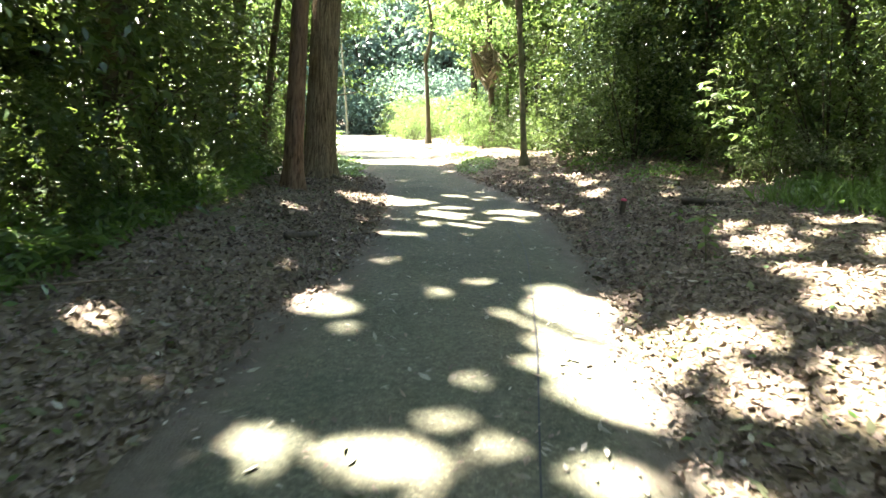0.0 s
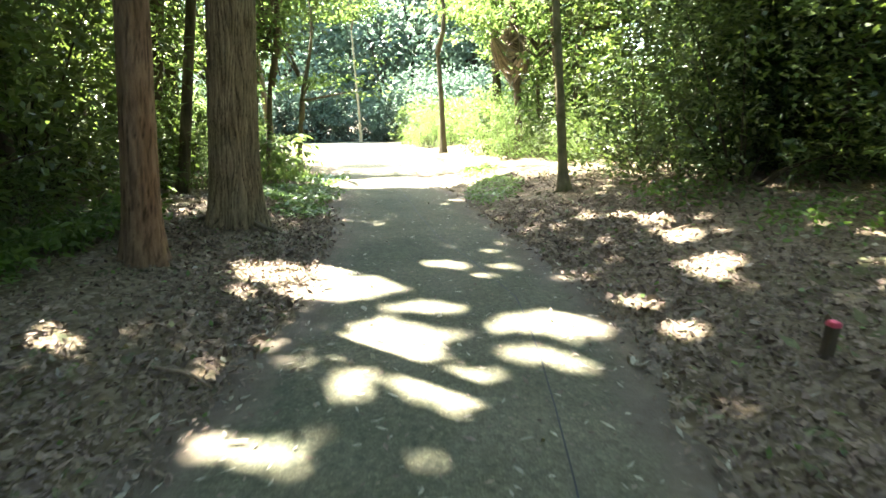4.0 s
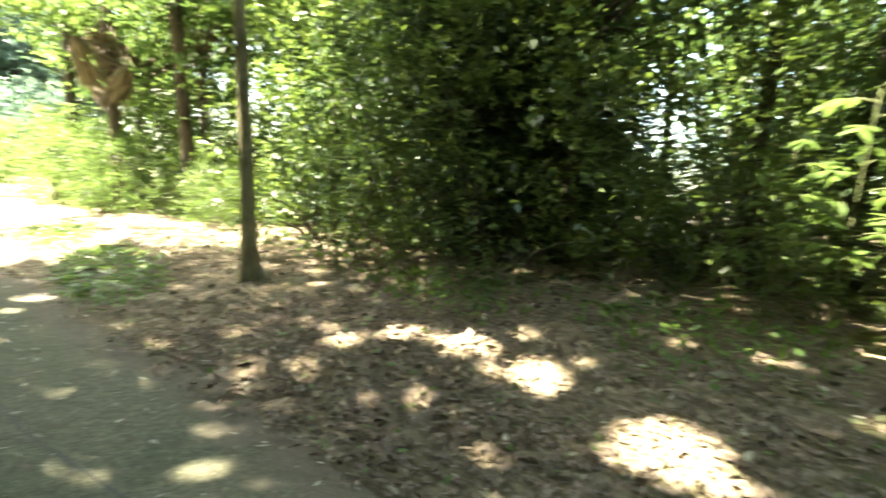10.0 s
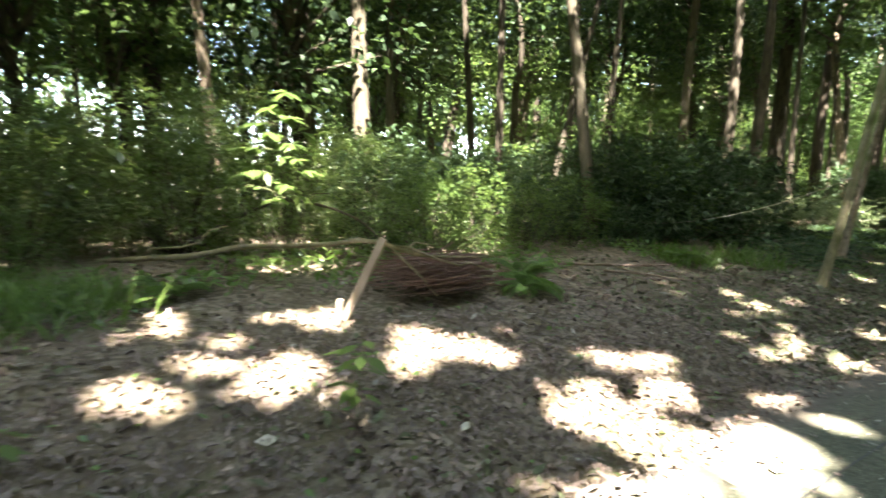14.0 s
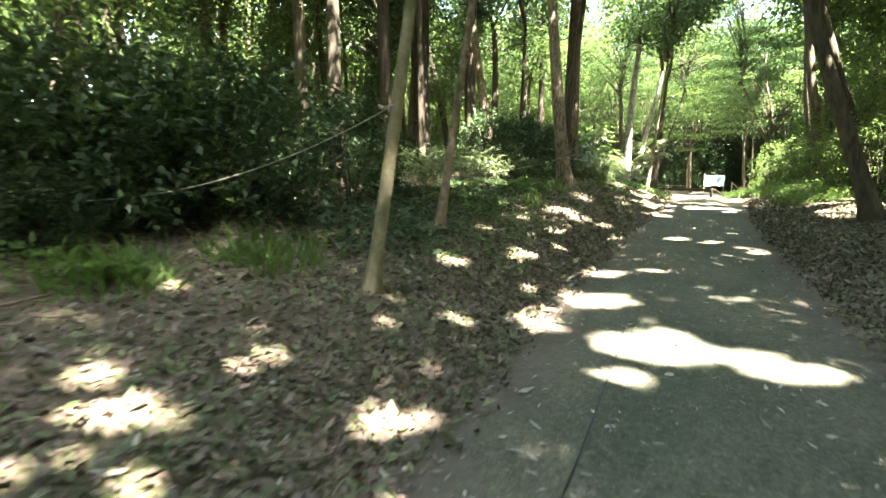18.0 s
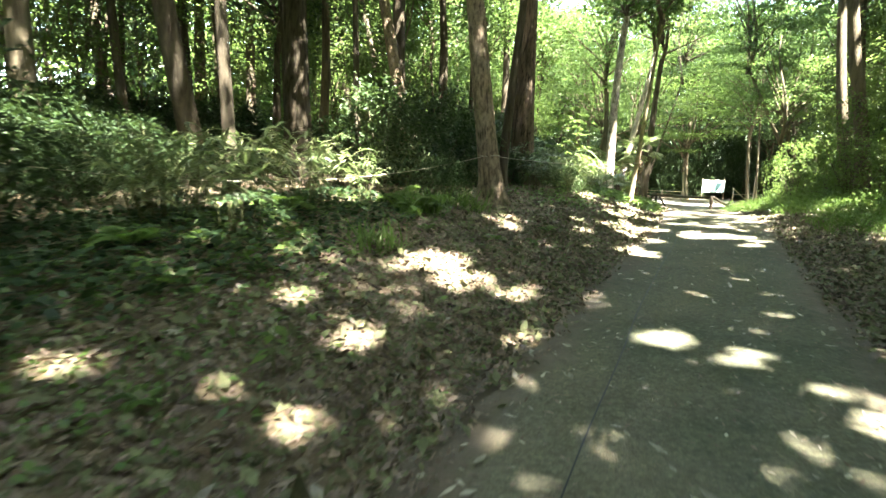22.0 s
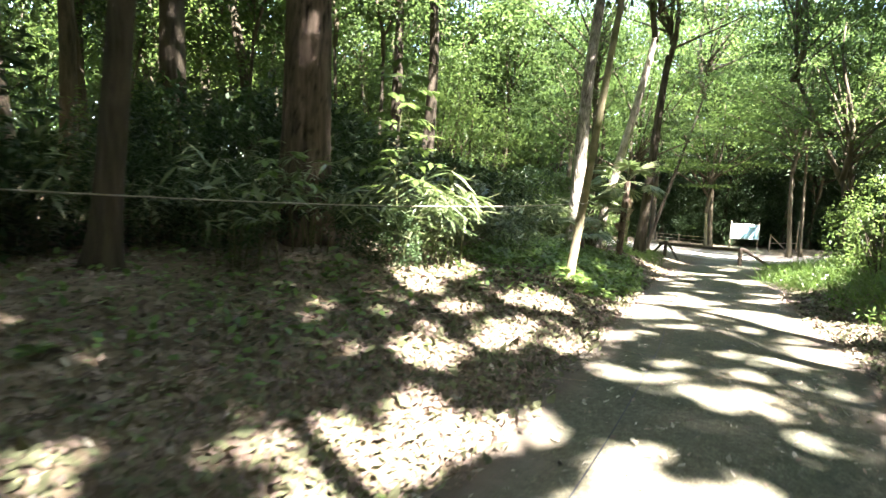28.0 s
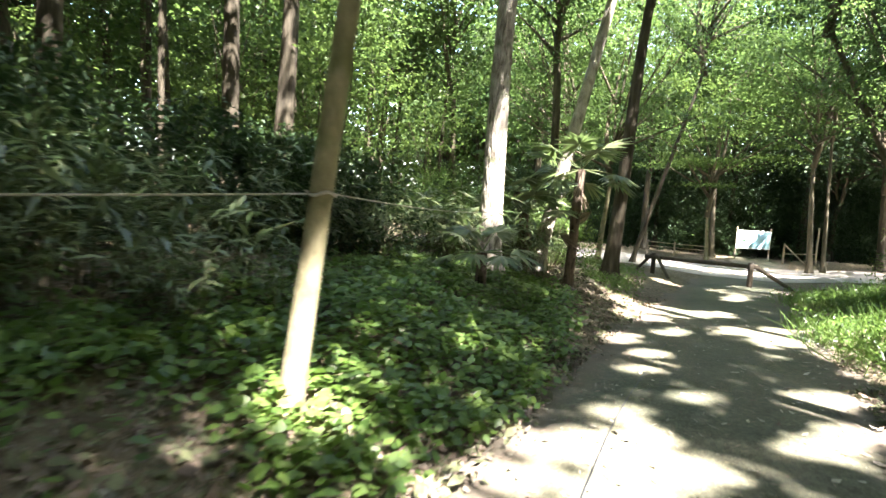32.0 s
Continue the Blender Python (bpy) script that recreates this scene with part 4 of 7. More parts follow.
# glades: spots of ground to which the sun finds its way between the crowns, stretch by stretch: x, y, half length, half width and
# the direction of the length in degrees
GLADES = {
    "clearing": [(-7.5, 33, 8, 5, 90), (-4.5, 27, 3, 2.6, 0), (-7, 25, 2, 2, 0), (0.9, 24.3, 3.4, 1.3, 90), (-1.3, 17.9, 2.3, 1.2, 10), (0.9, 17.6, 1.0, 0.6, 60), (-6.5, -45.6, 3, 0.8, 0)],
    "start": [(0.96, 3.72, 0.79, 0.37, 72), (1, 4.4, 0.38, 0.23, 69), (-0.3, 2.06, 0.32, 0.15, 180), (-0.77, 2.26, 0.19, 0.13, 166), (1.12, 2.51, 0.26, 0.16, 51), (1.78, 3.38, 0.37, 0.28, 76), (2.01, 3.17, 0.18, 0.15, 73), (2.85, 3.57, 0.34, 0.24, 52), (3, 5.01, 0.41, 0.26, 130), (2.25, 2.58, 0.25, 0.09, 52), (-0.98, 4.16, 0.28, 0.23, 130), (0.03, 4.4, 0.13, 0.12, 66), (-0.66, 3.64, 0.14, 0.11, 169), (0.19, 2.84, 0.11, 0.1, 70), (0.52, 4.01, 0.12, 0.1, 43), (0.34, 4.75, 0.12, 0.1, 21), (-2.33, 3.47, 0.17, 0.13, 128), (-0.7, 5.41, 0.15, 0.11, 180), (2.86, 3.99, 0.11, 0.1, 97)],
    "start_more": [(0.78, 2.32, 0.17, 0.07, 6), (0.02, 2.4, 0.11, 0.07, 3)],
    "old_tree": [(0.01, 8.08, 0.52, 0.33, 177), (0.43, 7.45, 0.29, 0.26, 0), (-0.16, 7.43, 0.17, 0.14, 129), (0.93, 7.87, 0.22, 0.15, 8), (1.21, 7.74, 0.12, 0.09, 22), (1.11, 8.41, 0.48, 0.22, 4), (1.7, 8.79, 0.26, 0.21, 152), (0.15, 8.72, 0.3, 0.12, 0), (2.63, 9.34, 0.27, 0.2, 99), (2.04, 8.22, 0.15, 0.11, 134), (-0.37, 6.71, 0.19, 0.1, 173), (-0.73, 6.81, 0.18, 0.08, 124), (-2.14, 7.69, 0.19, 0.12, 138), (-1.54, 8.94, 0.14, 0.11, 37), (-0.88, 8, 0.09, 0.07, 146)],
    "shaded_stretch": [(-1.08, 9.86, 0.4, 0.19, 179), (-1.57, 9.73, 0.27, 0.12, 12), (-0.7, 9.86, 0.12, 0.1, 146), (-0.6, 9.52, 0.37, 0.1, 2), (-1.68, 9.47, 0.13, 0.09, 157), (-1.37, 9.43, 0.14, 0.07, 5), (-0.43, 9.92, 0.17, 0.07, 1), (-0.58, 10.28, 0.1, 0.08, 165), (0.27, 10.09, 0.2, 0.11, 5), (0.08, 11.08, 0.18, 0.09, 3), (0.27, 10.86, 0.07, 0.06, 13), (0.73, 10.68, 0.13, 0.06, 6), (0.84, 10.03, 0.13, 0.08, 14), (0.65, 9.61, 0.14, 0.08, 11), (0.18, 14.78, 0.16, 0.12, 91), (-0.94, 10.39, 0.08, 0.06, 156)],
    "verge_patch": [(-1.5, 9.78, 0.35, 0.2, 10), (-0.35, 9.86, 0.32, 0.13, 5), (0.25, 10.06, 0.28, 0.1, 160), (-0.66, 9.2, 0.56, 0.27, 1), (-1.1, 9.72, 0.62, 0.16, 11), (1.45, 9.65, 0.15, 0.08, 10)],
    "leaning_tree": [(1.55, -4.51, 0.17, 0.13, 85), (0.94, -5.68, 0.3, 0.16, 72), (0.38, -3.92, 0.21, 0.12, 24), (-0.03, -5.85, 0.21, 0.15, 36), (0.66, -4.56, 0.12, 0.09, 74)],
    "north_bank": [(2, 11.65, 0.13, 0.09, 139), (2.5, 11.53, 0.19, 0.1, 149), (2.57, 11.05, 0.18, 0.11, 55)],
    "east_bank": [(2.69, 10.93, 0.23, 0.16, 120), (2.7, 10.38, 0.23, 0.2, 78), (2.6, 9.5, 0.13, 0.11, 130), (2.59, 8.96, 0.16, 0.07, 128), (3.46, 8.22, 0.17, 0.08, 142), (3.19, 10.8, 0.11, 0.08, 131), (3.87, 9.95, 0.14, 0.09, 145), (4.01, 9.35, 0.15, 0.09, 156), (4.45, 8.28, 0.3, 0.12, 176)],
    "stake_bank": [(3.17, 5.86, 0.23, 0.15, 55), (4.05, 5.43, 0.3, 0.11, 163), (3.37, 5.4, 0.21, 0.12, 63), (3.81, 4.47, 0.33, 0.21, 71), (3.69, 5.16, 0.16, 0.12, 64), (3.13, 3.89, 0.24, 0.15, 126), (2.82, 4.23, 0.21, 0.15, 112), (2.05, 2.41, 0.39, 0.16, 79), (1.71, 2.64, 0.35, 0.15, 95), (1.12, 3.03, 0.79, 0.35, 64), (1.6, 4.38, 0.2, 0.06, 63), (2.29, 5.72, 0.09, 0.03, 61)],
    "turning": [(1.16, 1.86, 0.24, 0.17, 65), (0.75, 1.97, 0.18, 0.13, 71), (1.43, 0.67, 0.29, 0.12, 67), (1.82, 0.75, 0.2, 0.1, 80), (0.93, 0.16, 0.29, 0.14, 51), (-0.26, 0.45, 0.47, 0.26, 68), (-0.21, 1.46, 0.3, 0.11, 33), (0.27, 2.2, 0.13, 0.09, 57)],
    "pale_tree": [(0.47, -0.51, 0.26, 0.14, 19), (-0.1, -0.32, 0.24, 0.15, 28), (0.15, -0.17, 0.13, 0.09, 24), (0.87, -0.03, 0.19, 0.12, 23), (1.06, -0.17, 0.11, 0.09, 66), (1.44, 0.23, 0.2, 0.17, 122), (1.55, -0.2, 0.11, 0.1, 86), (1.99, -0.48, 0.17, 0.14, 110), (1.74, -0.58, 0.09, 0.07, 68), (2.07, 0.05, 0.09, 0.08, 31), (0.94, -1.29, 0.22, 0.12, 58), (1.91, -1.07, 0.17, 0.12, 67), (1.78, -1.37, 0.11, 0.07, 65), (-0.56, -3.2, 0.49, 0.31, 35), (-1.48, -2.88, 0.35, 0.17, 28), (-1.03, -3.06, 0.41, 0.15, 21), (-0.25, -2.39, 0.25, 0.16, 33), (-0.04, -4.49, 0.42, 0.31, 69), (0.39, -3.48, 0.26, 0.18, 45)],
    "pale_tree_more": [(1, -3.05, 0.23, 0.09, 71), (-0.56, -0.79, 0.15, 0.09, 34), (2.32, -0.61, 0.12, 0.09, 47)],
    "roped_bank": [(0.94, -5.84, 0.26, 0.12, 51), (0.97, -5.54, 0.11, 0.09, 83), (-0.12, -5.99, 0.24, 0.18, 26), (-0.63, -6.26, 0.15, 0.08, 25), (-0.84, -6.26, 0.1, 0.07, 36), (-1.17, -6.12, 0.15, 0.07, 26), (1.66, -6.6, 0.14, 0.08, 61), (1.32, -8.13, 0.16, 0.08, 73), (0.86, -9.89, 0.62, 0.18, 67), (0.48, -9.77, 0.51, 0.18, 73), (-0.01, -10.09, 0.38, 0.11, 69), (0.74, -7.98, 0.22, 0.1, 72), (0.6, -6.99, 0.15, 0.09, 78), (-0.21, -9.11, 0.21, 0.09, 47), (-1.3, -9.46, 0.3, 0.16, 32), (-1.84, -9.17, 0.27, 0.12, 27), (-2.24, -8.68, 0.2, 0.09, 31), (-2.44, -8.33, 0.23, 0.12, 42)],
    "grey_tree": [(-1.17, -14.09, 0.3, 0.21, 78), (-1.36, -13.7, 0.33, 0.25, 73), (-1.2, -16.21, 0.81, 0.27, 85), (-0.76, -15.83, 0.49, 0.15, 68), (-1.67, -16.88, 0.4, 0.2, 54), (-1.52, -15.19, 0.38, 0.19, 85), (-0.9, -17.5, 0.42, 0.2, 72), (-1.2, -18.52, 0.8, 0.18, 75), (-2.62, -16.34, 0.72, 0.3, 43), (-3.18, -16.26, 0.55, 0.2, 37), (-2.38, -16.8, 0.35, 0.18, 64), (-3.22, -15.36, 0.3, 0.13, 39), (-3.45, -15.94, 0.27, 0.1, 35), (-0.42, -14.32, 0.34, 0.11, 59), (-0.17, -15.01, 0.19, 0.09, 83), (0.68, -13.04, 0.16, 0.09, 52), (0.43, -13.05, 0.08, 0.05, 56), (-4.18, -20.06, 0.69, 0.26, 44), (-3.17, -18.27, 0.32, 0.15, 47)],
    "bamboo_bank": [(-0.1, -19.2, 0.8, 0.26, 100), (0.75, -12.7, 0.3, 0.1, 20), (0.55, -12.5, 0.2, 0.13, 60), (0.03, -19.53, 0.65, 0.23, 116), (-0.71, -18.66, 0.3, 0.17, 90), (-1.16, -20.1, 0.61, 0.17, 71), (-1.46, -20.49, 0.49, 0.16, 77), (-0.72, -17.84, 0.15, 0.08, 66), (-1.42, -17.81, 0.13, 0.07, 62), (-1.76, -19.06, 0.32, 0.18, 78), (-2.46, -21.7, 0.72, 0.37, 77), (-2.18, -19.92, 0.29, 0.18, 77), (-2.48, -18.47, 0.4, 0.11, 29), (-2.8, -18.33, 0.19, 0.11, 47), (-2.19, -18.63, 0.17, 0.12, 61), (-2.77, -19.02, 0.21, 0.1, 36), (-3.36, -18.98, 0.18, 0.09, 45), (-3.33, -19.68, 0.19, 0.09, 45)],
    "south_path": [(-4.16, -20.83, 0.23, 0.09, 44), (-3.85, -19.59, 0.17, 0.08, 53), (-3.76, -22.37, 0.7, 0.22, 39), (-4.51, -24.3, 0.67, 0.24, 54), (-3.2, -23.06, 0.58, 0.26, 53), (-4.48, -20.49, 0.22, 0.08, 44), (-2.93, -20.92, 0.29, 0.09, 36), (-5.86, -27.92, 1.66, 0.49, 84), (-3.72, -21.18, 0.22, 0.1, 47)],
    "pole_tree": [(-2.4, -22.56, 0.38, 0.16, 32), (-2.19, -22.33, 0.3, 0.08, 36), (-2.98, -23.97, 0.25, 0.14, 47), (-3.14, -23.55, 0.27, 0.15, 46), (-2.63, -23.27, 0.43, 0.22, 37), (-3.23, -25.61, 0.37, 0.19, 61), (-3.58, -24.76, 0.27, 0.12, 45), (-3.23, -26.41, 0.35, 0.16, 72), (-4.67, -25.34, 0.54, 0.2, 48), (-4.76, -29.34, 1.2, 0.34, 49), (-5.16, -28.73, 0.93, 0.31, 47), (-3.55, -28.26, 0.46, 0.19, 70), (-2.89, -27.19, 0.49, 0.22, 69), (-4.26, -30.89, 1.01, 0.31, 55), (-6.15, -29.9, 0.83, 0.52, 90), (-1.91, -22.52, 0.22, 0.08, 56), (-5.36, -35.43, 1.12, 0.31, 70)],
}
# lesser sun flecks, strewn along the path: y from and to, x from and to, how many, half width
rng = np.random.default_rng(41)
FLECKS = []
for y0, y1, x0, x1, n, w in [(0, 8, -2.4, 4.2, 34, 0.07), (8, 14, 1.4, 4.0, 16, 0.07), (-6.2, 0, -2.2, 3, 30, 0.07), (-12, -6.2, -3.4, 1.9, 30, 0.07),
                             (-16.2, -12, -3.8, 1.9, 24, 0.07), (-20.5, -16.2, -4.4, 0.6, 26, 0.08), (-38, -20.5, -5.8, -1.1, 34, 0.08)]:
    for k in range(n):
        # one fleck to each strip of the stretch, so that they spread evenly
        y, x = y0 + (y1 - y0) * (k + rng.uniform(0.1, 0.9)) / n, rng.uniform(x0, x1)
        FLECKS.append((x, y, w * rng.uniform(0.6, 1.7), w * rng.uniform(0.5, 1.0), rng.uniform(20, 90)))

# the sun's shafts, drawn once on a fine grid at the height of the path
SHAFT_X, SHAFT_Y, SHAFT_STEP, SHAFT_Z = -18.0, -60.0, 0.03, 0.15
SHAFTS = np.zeros((1000, 3700), bool)
sun_slope = np.array([sun_way.x, sun_way.y]) / sun_way.z
for cx, cy, ra, rb, turn in [row for rows in GLADES.values() for row in rows] + FLECKS:
    cx, cy = np.array([cx, cy]) - sun_slope * (float(height(cx, cy)) - SHAFT_Z)
    pad = 0.04 if rb > 0.12 else 0.03
    m = int((ra + 0.5) / SHAFT_STEP)
    i0, j0 = int((cx - SHAFT_X) / SHAFT_STEP), int((cy - SHAFT_Y) / SHAFT_STEP)
    if not (m < i0 < 1000 - m and m < j0 < 3700 - m):
        continue
    gi, gj = np.meshgrid(np.arange(i0 - m, i0 + m), np.arange(j0 - m, j0 + m), indexing="ij")
    px, py = gi * SHAFT_STEP + SHAFT_X, gj * SHAFT_STEP + SHAFT_Y
    w = min(0.3 * rb, 0.12)
    px = px + w * np.sin(6.1 * py + 2 * np.sin(3.7 * px)) + 0.5 * w * np.sin(17 * py + 9 * px)
    py = py + w * np.sin(5.3 * px + 2 * np.sin(4.1 * py)) + 0.5 * w * np.sin(15 * px - 8 * py)
    ca, sa = math.cos(radians(turn)), math.sin(radians(turn))
    u, v = (px - cx) * ca + (py - cy) * sa, (py - cy) * ca - (px - cx) * sa
    SHAFTS[i0 - m:i0 + m, j0 - m:j0 + m] |= (u / (ra + pad)) ** 2 + (v / (rb + pad)) ** 2 < 1


# boughs and bushes that catch the sun: x, y, height and radius
SUNNY = [(4.8, 9.0, 1.3, .45), (8.0, 11.3, 3.0, 1.1), (11.0, 13.0, 4.0, 1.4), (8.0, -4.0, 3.0, .9),
         (3.0, -12.0, 1.0, .6), (4.5, -15.2, 1.2, .6)]
SUNNY += [(-5.2, 13.0, 2.6, 1.0), (-7.0, -12.0, 3.0, 1.3), (-6.5, -20.0, 1.4, .6), (-8.0, -28.0, 3.0, 1.0), (-9.0, -38.0, 4.0, 1.0), (-4.8, 15.0, 1.6, 1.0),
          (-4.8, 18.0, .9, 1.2), (-6.0, 18.0, 3.5, 1.2), (-2.5, -32.0, 5.0, 1.0), (-1.0, -38.0, 4.5, 1.0), (3.4, -10.3, 1.0, .4), (3.0, 21.0, 2.0, 2.2), (2.5, 26.0, 3.0, 2.4), (1.3, 24.0, 1.0, 1.2), (-4.6, 16.5, 3.0, 1.5)]

rng = np.random.default_rng(99)
SUNNY += [(x, y, z, r) for x, y, z, r in zip(rng.uniform(6.5, 24, 95), rng.uniform(-42, 2, 95), rng.uniform(2.0, 8, 95), rng.uniform(0.4, 1.1, 95))]
SUNNY += [(x, y, z, r) for x, y, z, r in zip(rng.uniform(-14, -5, 16), rng.uniform(-40, -4, 16), rng.uniform(1.5, 5, 16), rng.uniform(0.5, 1.0, 16))]
SUNNY += [(-4.4, 5.0, 2.3, .5), (-4.3, 8.2, 2.4, .6), (-4.5, 2.6, 1.6, .5), (-4.1, 6.8, 1.0, .45), (-4.2, 3.8, 0.9, .45), (-4.6, 1.2, 2.2, .5), (-3.8, 17.6, 0.8, .7), (-8.5, -53.2, 1.2, .9), (0.15, -19.9, 0.9, .75), (0.3, -19.4, 2.2, .4), (5.2, 3.96, 1.6, .5), (-1.8, -30.2, 2.6, .7), (-8.5, -50.0, 7.4, 1.3), (-1.4, -22.3, 0.5, .35), (5.6, 0.9, .8, .6), (10.5, 8.0, 4.5, .9), (-0.9, -28.6, 2.0, .5), (-1.55, -30.9, 1.6, .5), (-4.2, 4.6, 0.6, .8)]


def sunlit(P):
    """Which of the points P (n, 3) stand in the light on its way to a glade or a sunny bough."""
    hit = np.zeros(len(P), bool)
    for cx, cy, cz, rr in SUNNY:
        q = P[:, :2] - sun_slope * (P[:, 2:3] - cz) - np.array([cx, cy])
        hit |= ((q ** 2).sum(1) < rr * rr) & (P[:, 2] > cz + 2.0 + rr)
    g = P[:, :2] - sun_slope * (P[:, 2:3] - SHAFT_Z)
    i = np.clip(((g[:, 0] - SHAFT_X) / SHAFT_STEP).astype(int), 0, SHAFTS.shape[0] - 1)
    j = np.clip(((g[:, 1] - SHAFT_Y) / SHAFT_STEP).astype(int), 0, SHAFTS.shape[1] - 1)
    return hit | SHAFTS[i, j]


def open_limbs(ob):
    """Takes the limbs before a glade out of a crown's wood, but for the leader."""
    me = ob.data
    n, m = len(me.vertices), len(me.loops) // 4
    co, F = np.empty(n * 3, np.float32), np.empty(m * 4, np.int32)
    me.vertices.foreach_get("co", co)
    me.loops.foreach_get("vertex_index", F)
    co, F = co.reshape(n, 3), F.reshape(m, 4)
    count = (n - 44) // 22
    w = np.array(ob.parent.matrix_basis @ ob.matrix_basis)
    world_co = co @ w[:3, :3].T + w[:3, 3]
    cut = sunlit(world_co[: count * 22]).reshape(count, 22).any(1)
    if not cut.any():
        return
    keep = ~cut
    Fl = F[: count * 20].reshape(count, 20, 4) - np.arange(count)[:, None, None] * 22
    kept = int(keep.sum())
    Fk = (Fl[keep] + np.arange(kept)[:, None, None] * 22).reshape(-1, 4)
    V = np.concatenate([co[: count * 22].reshape(count, 22, 3)[keep].reshape(-1, 3), co[count * 22:]])
    Fr = F[count * 20:] - count * 22 + kept * 22
    ob.data = mesh_np(me.name, V, np.concatenate([Fk, Fr]), me.materials[0], True)


def open_gaps(ob, per, low=1.2):
    """Takes out of a crown the leaves that would stand before a glade; per is the number of corners a leaf has."""
    me = ob.data
    n = len(me.vertices)
    co = np.empty(n * 3, np.float32)
    me.vertices.foreach_get("co", co)
    co = co.reshape(n, 3)
    m = np.array((ob.parent.matrix_basis @ ob.matrix_basis) if ob.parent else ob.matrix_basis)
    mid = co.reshape(-1, per, 3).mean(1) @ m[:3, :3].T + m[:3, 3]
    cut = sunlit(mid) & (mid[:, 2] > low)
    if not cut.any():
        return
    V = co.reshape(-1, per, 3)[~cut]
    k = np.arange(len(V))[:, None] * per
    F = k + np.arange(4)[None, :] if per == 4 else np.concatenate([k + np.array([[0, 1, 2, 3]]), k + np.array([[0, 3, 4, 5]])])
    ob.data = mesh_np(me.name, V.reshape(-1, 3), F, me.materials[0])


rng = np.random.default_rng(77)
placed = [(o.location.x, o.location.y) for o in scene.objects if o.name.startswith("tree") and o.parent is None]


def open_ground(x, y):
    """The path, the clearing at its north end and the track beyond the gate stay free."""
    return (6 < x < 40 and abs(0.48 * x - 0.87 * (y - 6.9)) < 1.3) or (24 < y < 47 and -18 < x < -1.5 + 0.1 * (y - 24)) or (-55 < y < -36 and -13 < x < -2.0) or (-50 < y < -42.5 and -30 < x < 12)


def sow(keys, count, box, d_min, d_max, gap, size=(0.8, 1.25), keep=0.0, heap=None, tilt=5):
    """Plants copies at random places at least gap apart, between d_min and d_max from the path's edge; with heap, gathers their geometry there instead."""
    n = tries = 0
    while n < count and tries < 9000:
        tries += 1
        x, y = rng.uniform(box[0], box[1]), rng.uniform(box[2], box[3])
        d = float(off_path(x, y))
        if not d_min <= abs(d) <= d_max or open_ground(x, y) or abs(x) + abs(y) < 3:
            continue
        if keep and d > 0 and -1 < y < 13 and d < keep:
            continue
        if min((x - a) ** 2 + (y - b) ** 2 for a, b in placed) < gap * gap:
            continue
        placed.append((x, y))
        n += 1
        m = Matrix.Translation((x, y, spot(x, y))) @ pose(0, 0, 0, rng.normal(0, 0.6 * tilt), rng.normal(0, 0.6 * tilt), rng.uniform(0, 360)) @ Matrix.Scale(rng.uniform(*size), 4)
        src = PROTO[keys[rng.integers(len(keys))]]
        if heap is None:
            copy_thing(src, m)
            continue
        for c in src.children:
            w = np.array(m @ c.matrix_basis)
            V = np.empty(len(c.data.vertices) * 3, np.float32)
            c.data.vertices.foreach_get("co", V)
            F = np.empty(len(c.data.loops), np.int32)
            c.data.loops.foreach_get("vertex_index", F)
            heap.setdefault(c.data.materials[0], []).append((V.reshape(-1, 3) @ w[:3, :3].T + w[:3, 3], F.reshape(-1, 4)))


sow(["brown", "dark", "brown", "slim", "slim", "slim", "slim"], 46, (3, 22, -42, 8), 4.2, 16, 1.5, keep=7, tilt=6)
sow(["dark", "brown"], 8, (4, 24, -40, -6), 5.0, 18, 2.0, (1.0, 1.35))
sow(["dark", "ever", "brown"], 9, (8, 22, -6, 12), 7.0, 19, 2.0, (1.0, 1.4))
sow(["brown", "airy", "slim"], 8, (5, 18, 4, 34), 5.0, 13, 2.2, keep=8)
sow(["ever", "dark", "brown", "ever", "slim"], 34, (-16, -3, -6, 24), 3.6, 11, 1.9)
sow(["brown", "dark", "airy", "airy", "slim"], 36, (-18, -3, -44, -4), 3.0, 12, 1.9)
sow(["under", "young", "thin"], 46, (3, 22, -42, 14), 7.5, 17, 1.0, tilt=8)
sow(["under", "young", "under"], 24, (-16, -3, -42, -2), 3.0, 10, 1.2)
sow(["under", "young"], 10, (3.5, 14, 20, 34), 1.8, 9, 1.2)
sow(["under", "young"], 8, (-14, -3, 13, 27), 2.4, 8, 1.2)
woods = {}
sow(["wall", "wallb"], 48, (10, 36, -62, 40), 12, 42, 2.2, (1.0, 1.4), heap=woods)
sow(["wall", "wallb"], 42, (-36, -6, -62, 30), 9, 36, 2.4, (0.9, 1.3), heap=woods)
sow(["wallb", "wall"], 36, (-30, 22, -92, -57), 0, 90, 2.2, (1.2, 1.9), heap=woods)
sow(["bush"], 66, (9, 30, -50, 36), 8, 40, 1.6, (0.8, 1.5), heap=woods)
sow(["bush"], 50, (-32, -8, -50, 30), 7, 40, 1.6, (0.8, 1.5), heap=woods)
sow(["bush"], 40, (-30, 20, -80, -57), 0, 90, 1.6, (1.0, 1.7), heap=woods)
sow(["far"], 40, (-40, 8, 49, 82), 0, 90, 3.0, (0.8, 1.9), heap=woods)
sow(["wall", "wallb"], 10, (-30, 4, 50, 70), 0, 90, 3.2, (0.5, 1.0), heap=woods)
sow(["ever"], 20, (8, 22, -42, 4), 8.5, 18, 1.6, (0.9, 1.3))
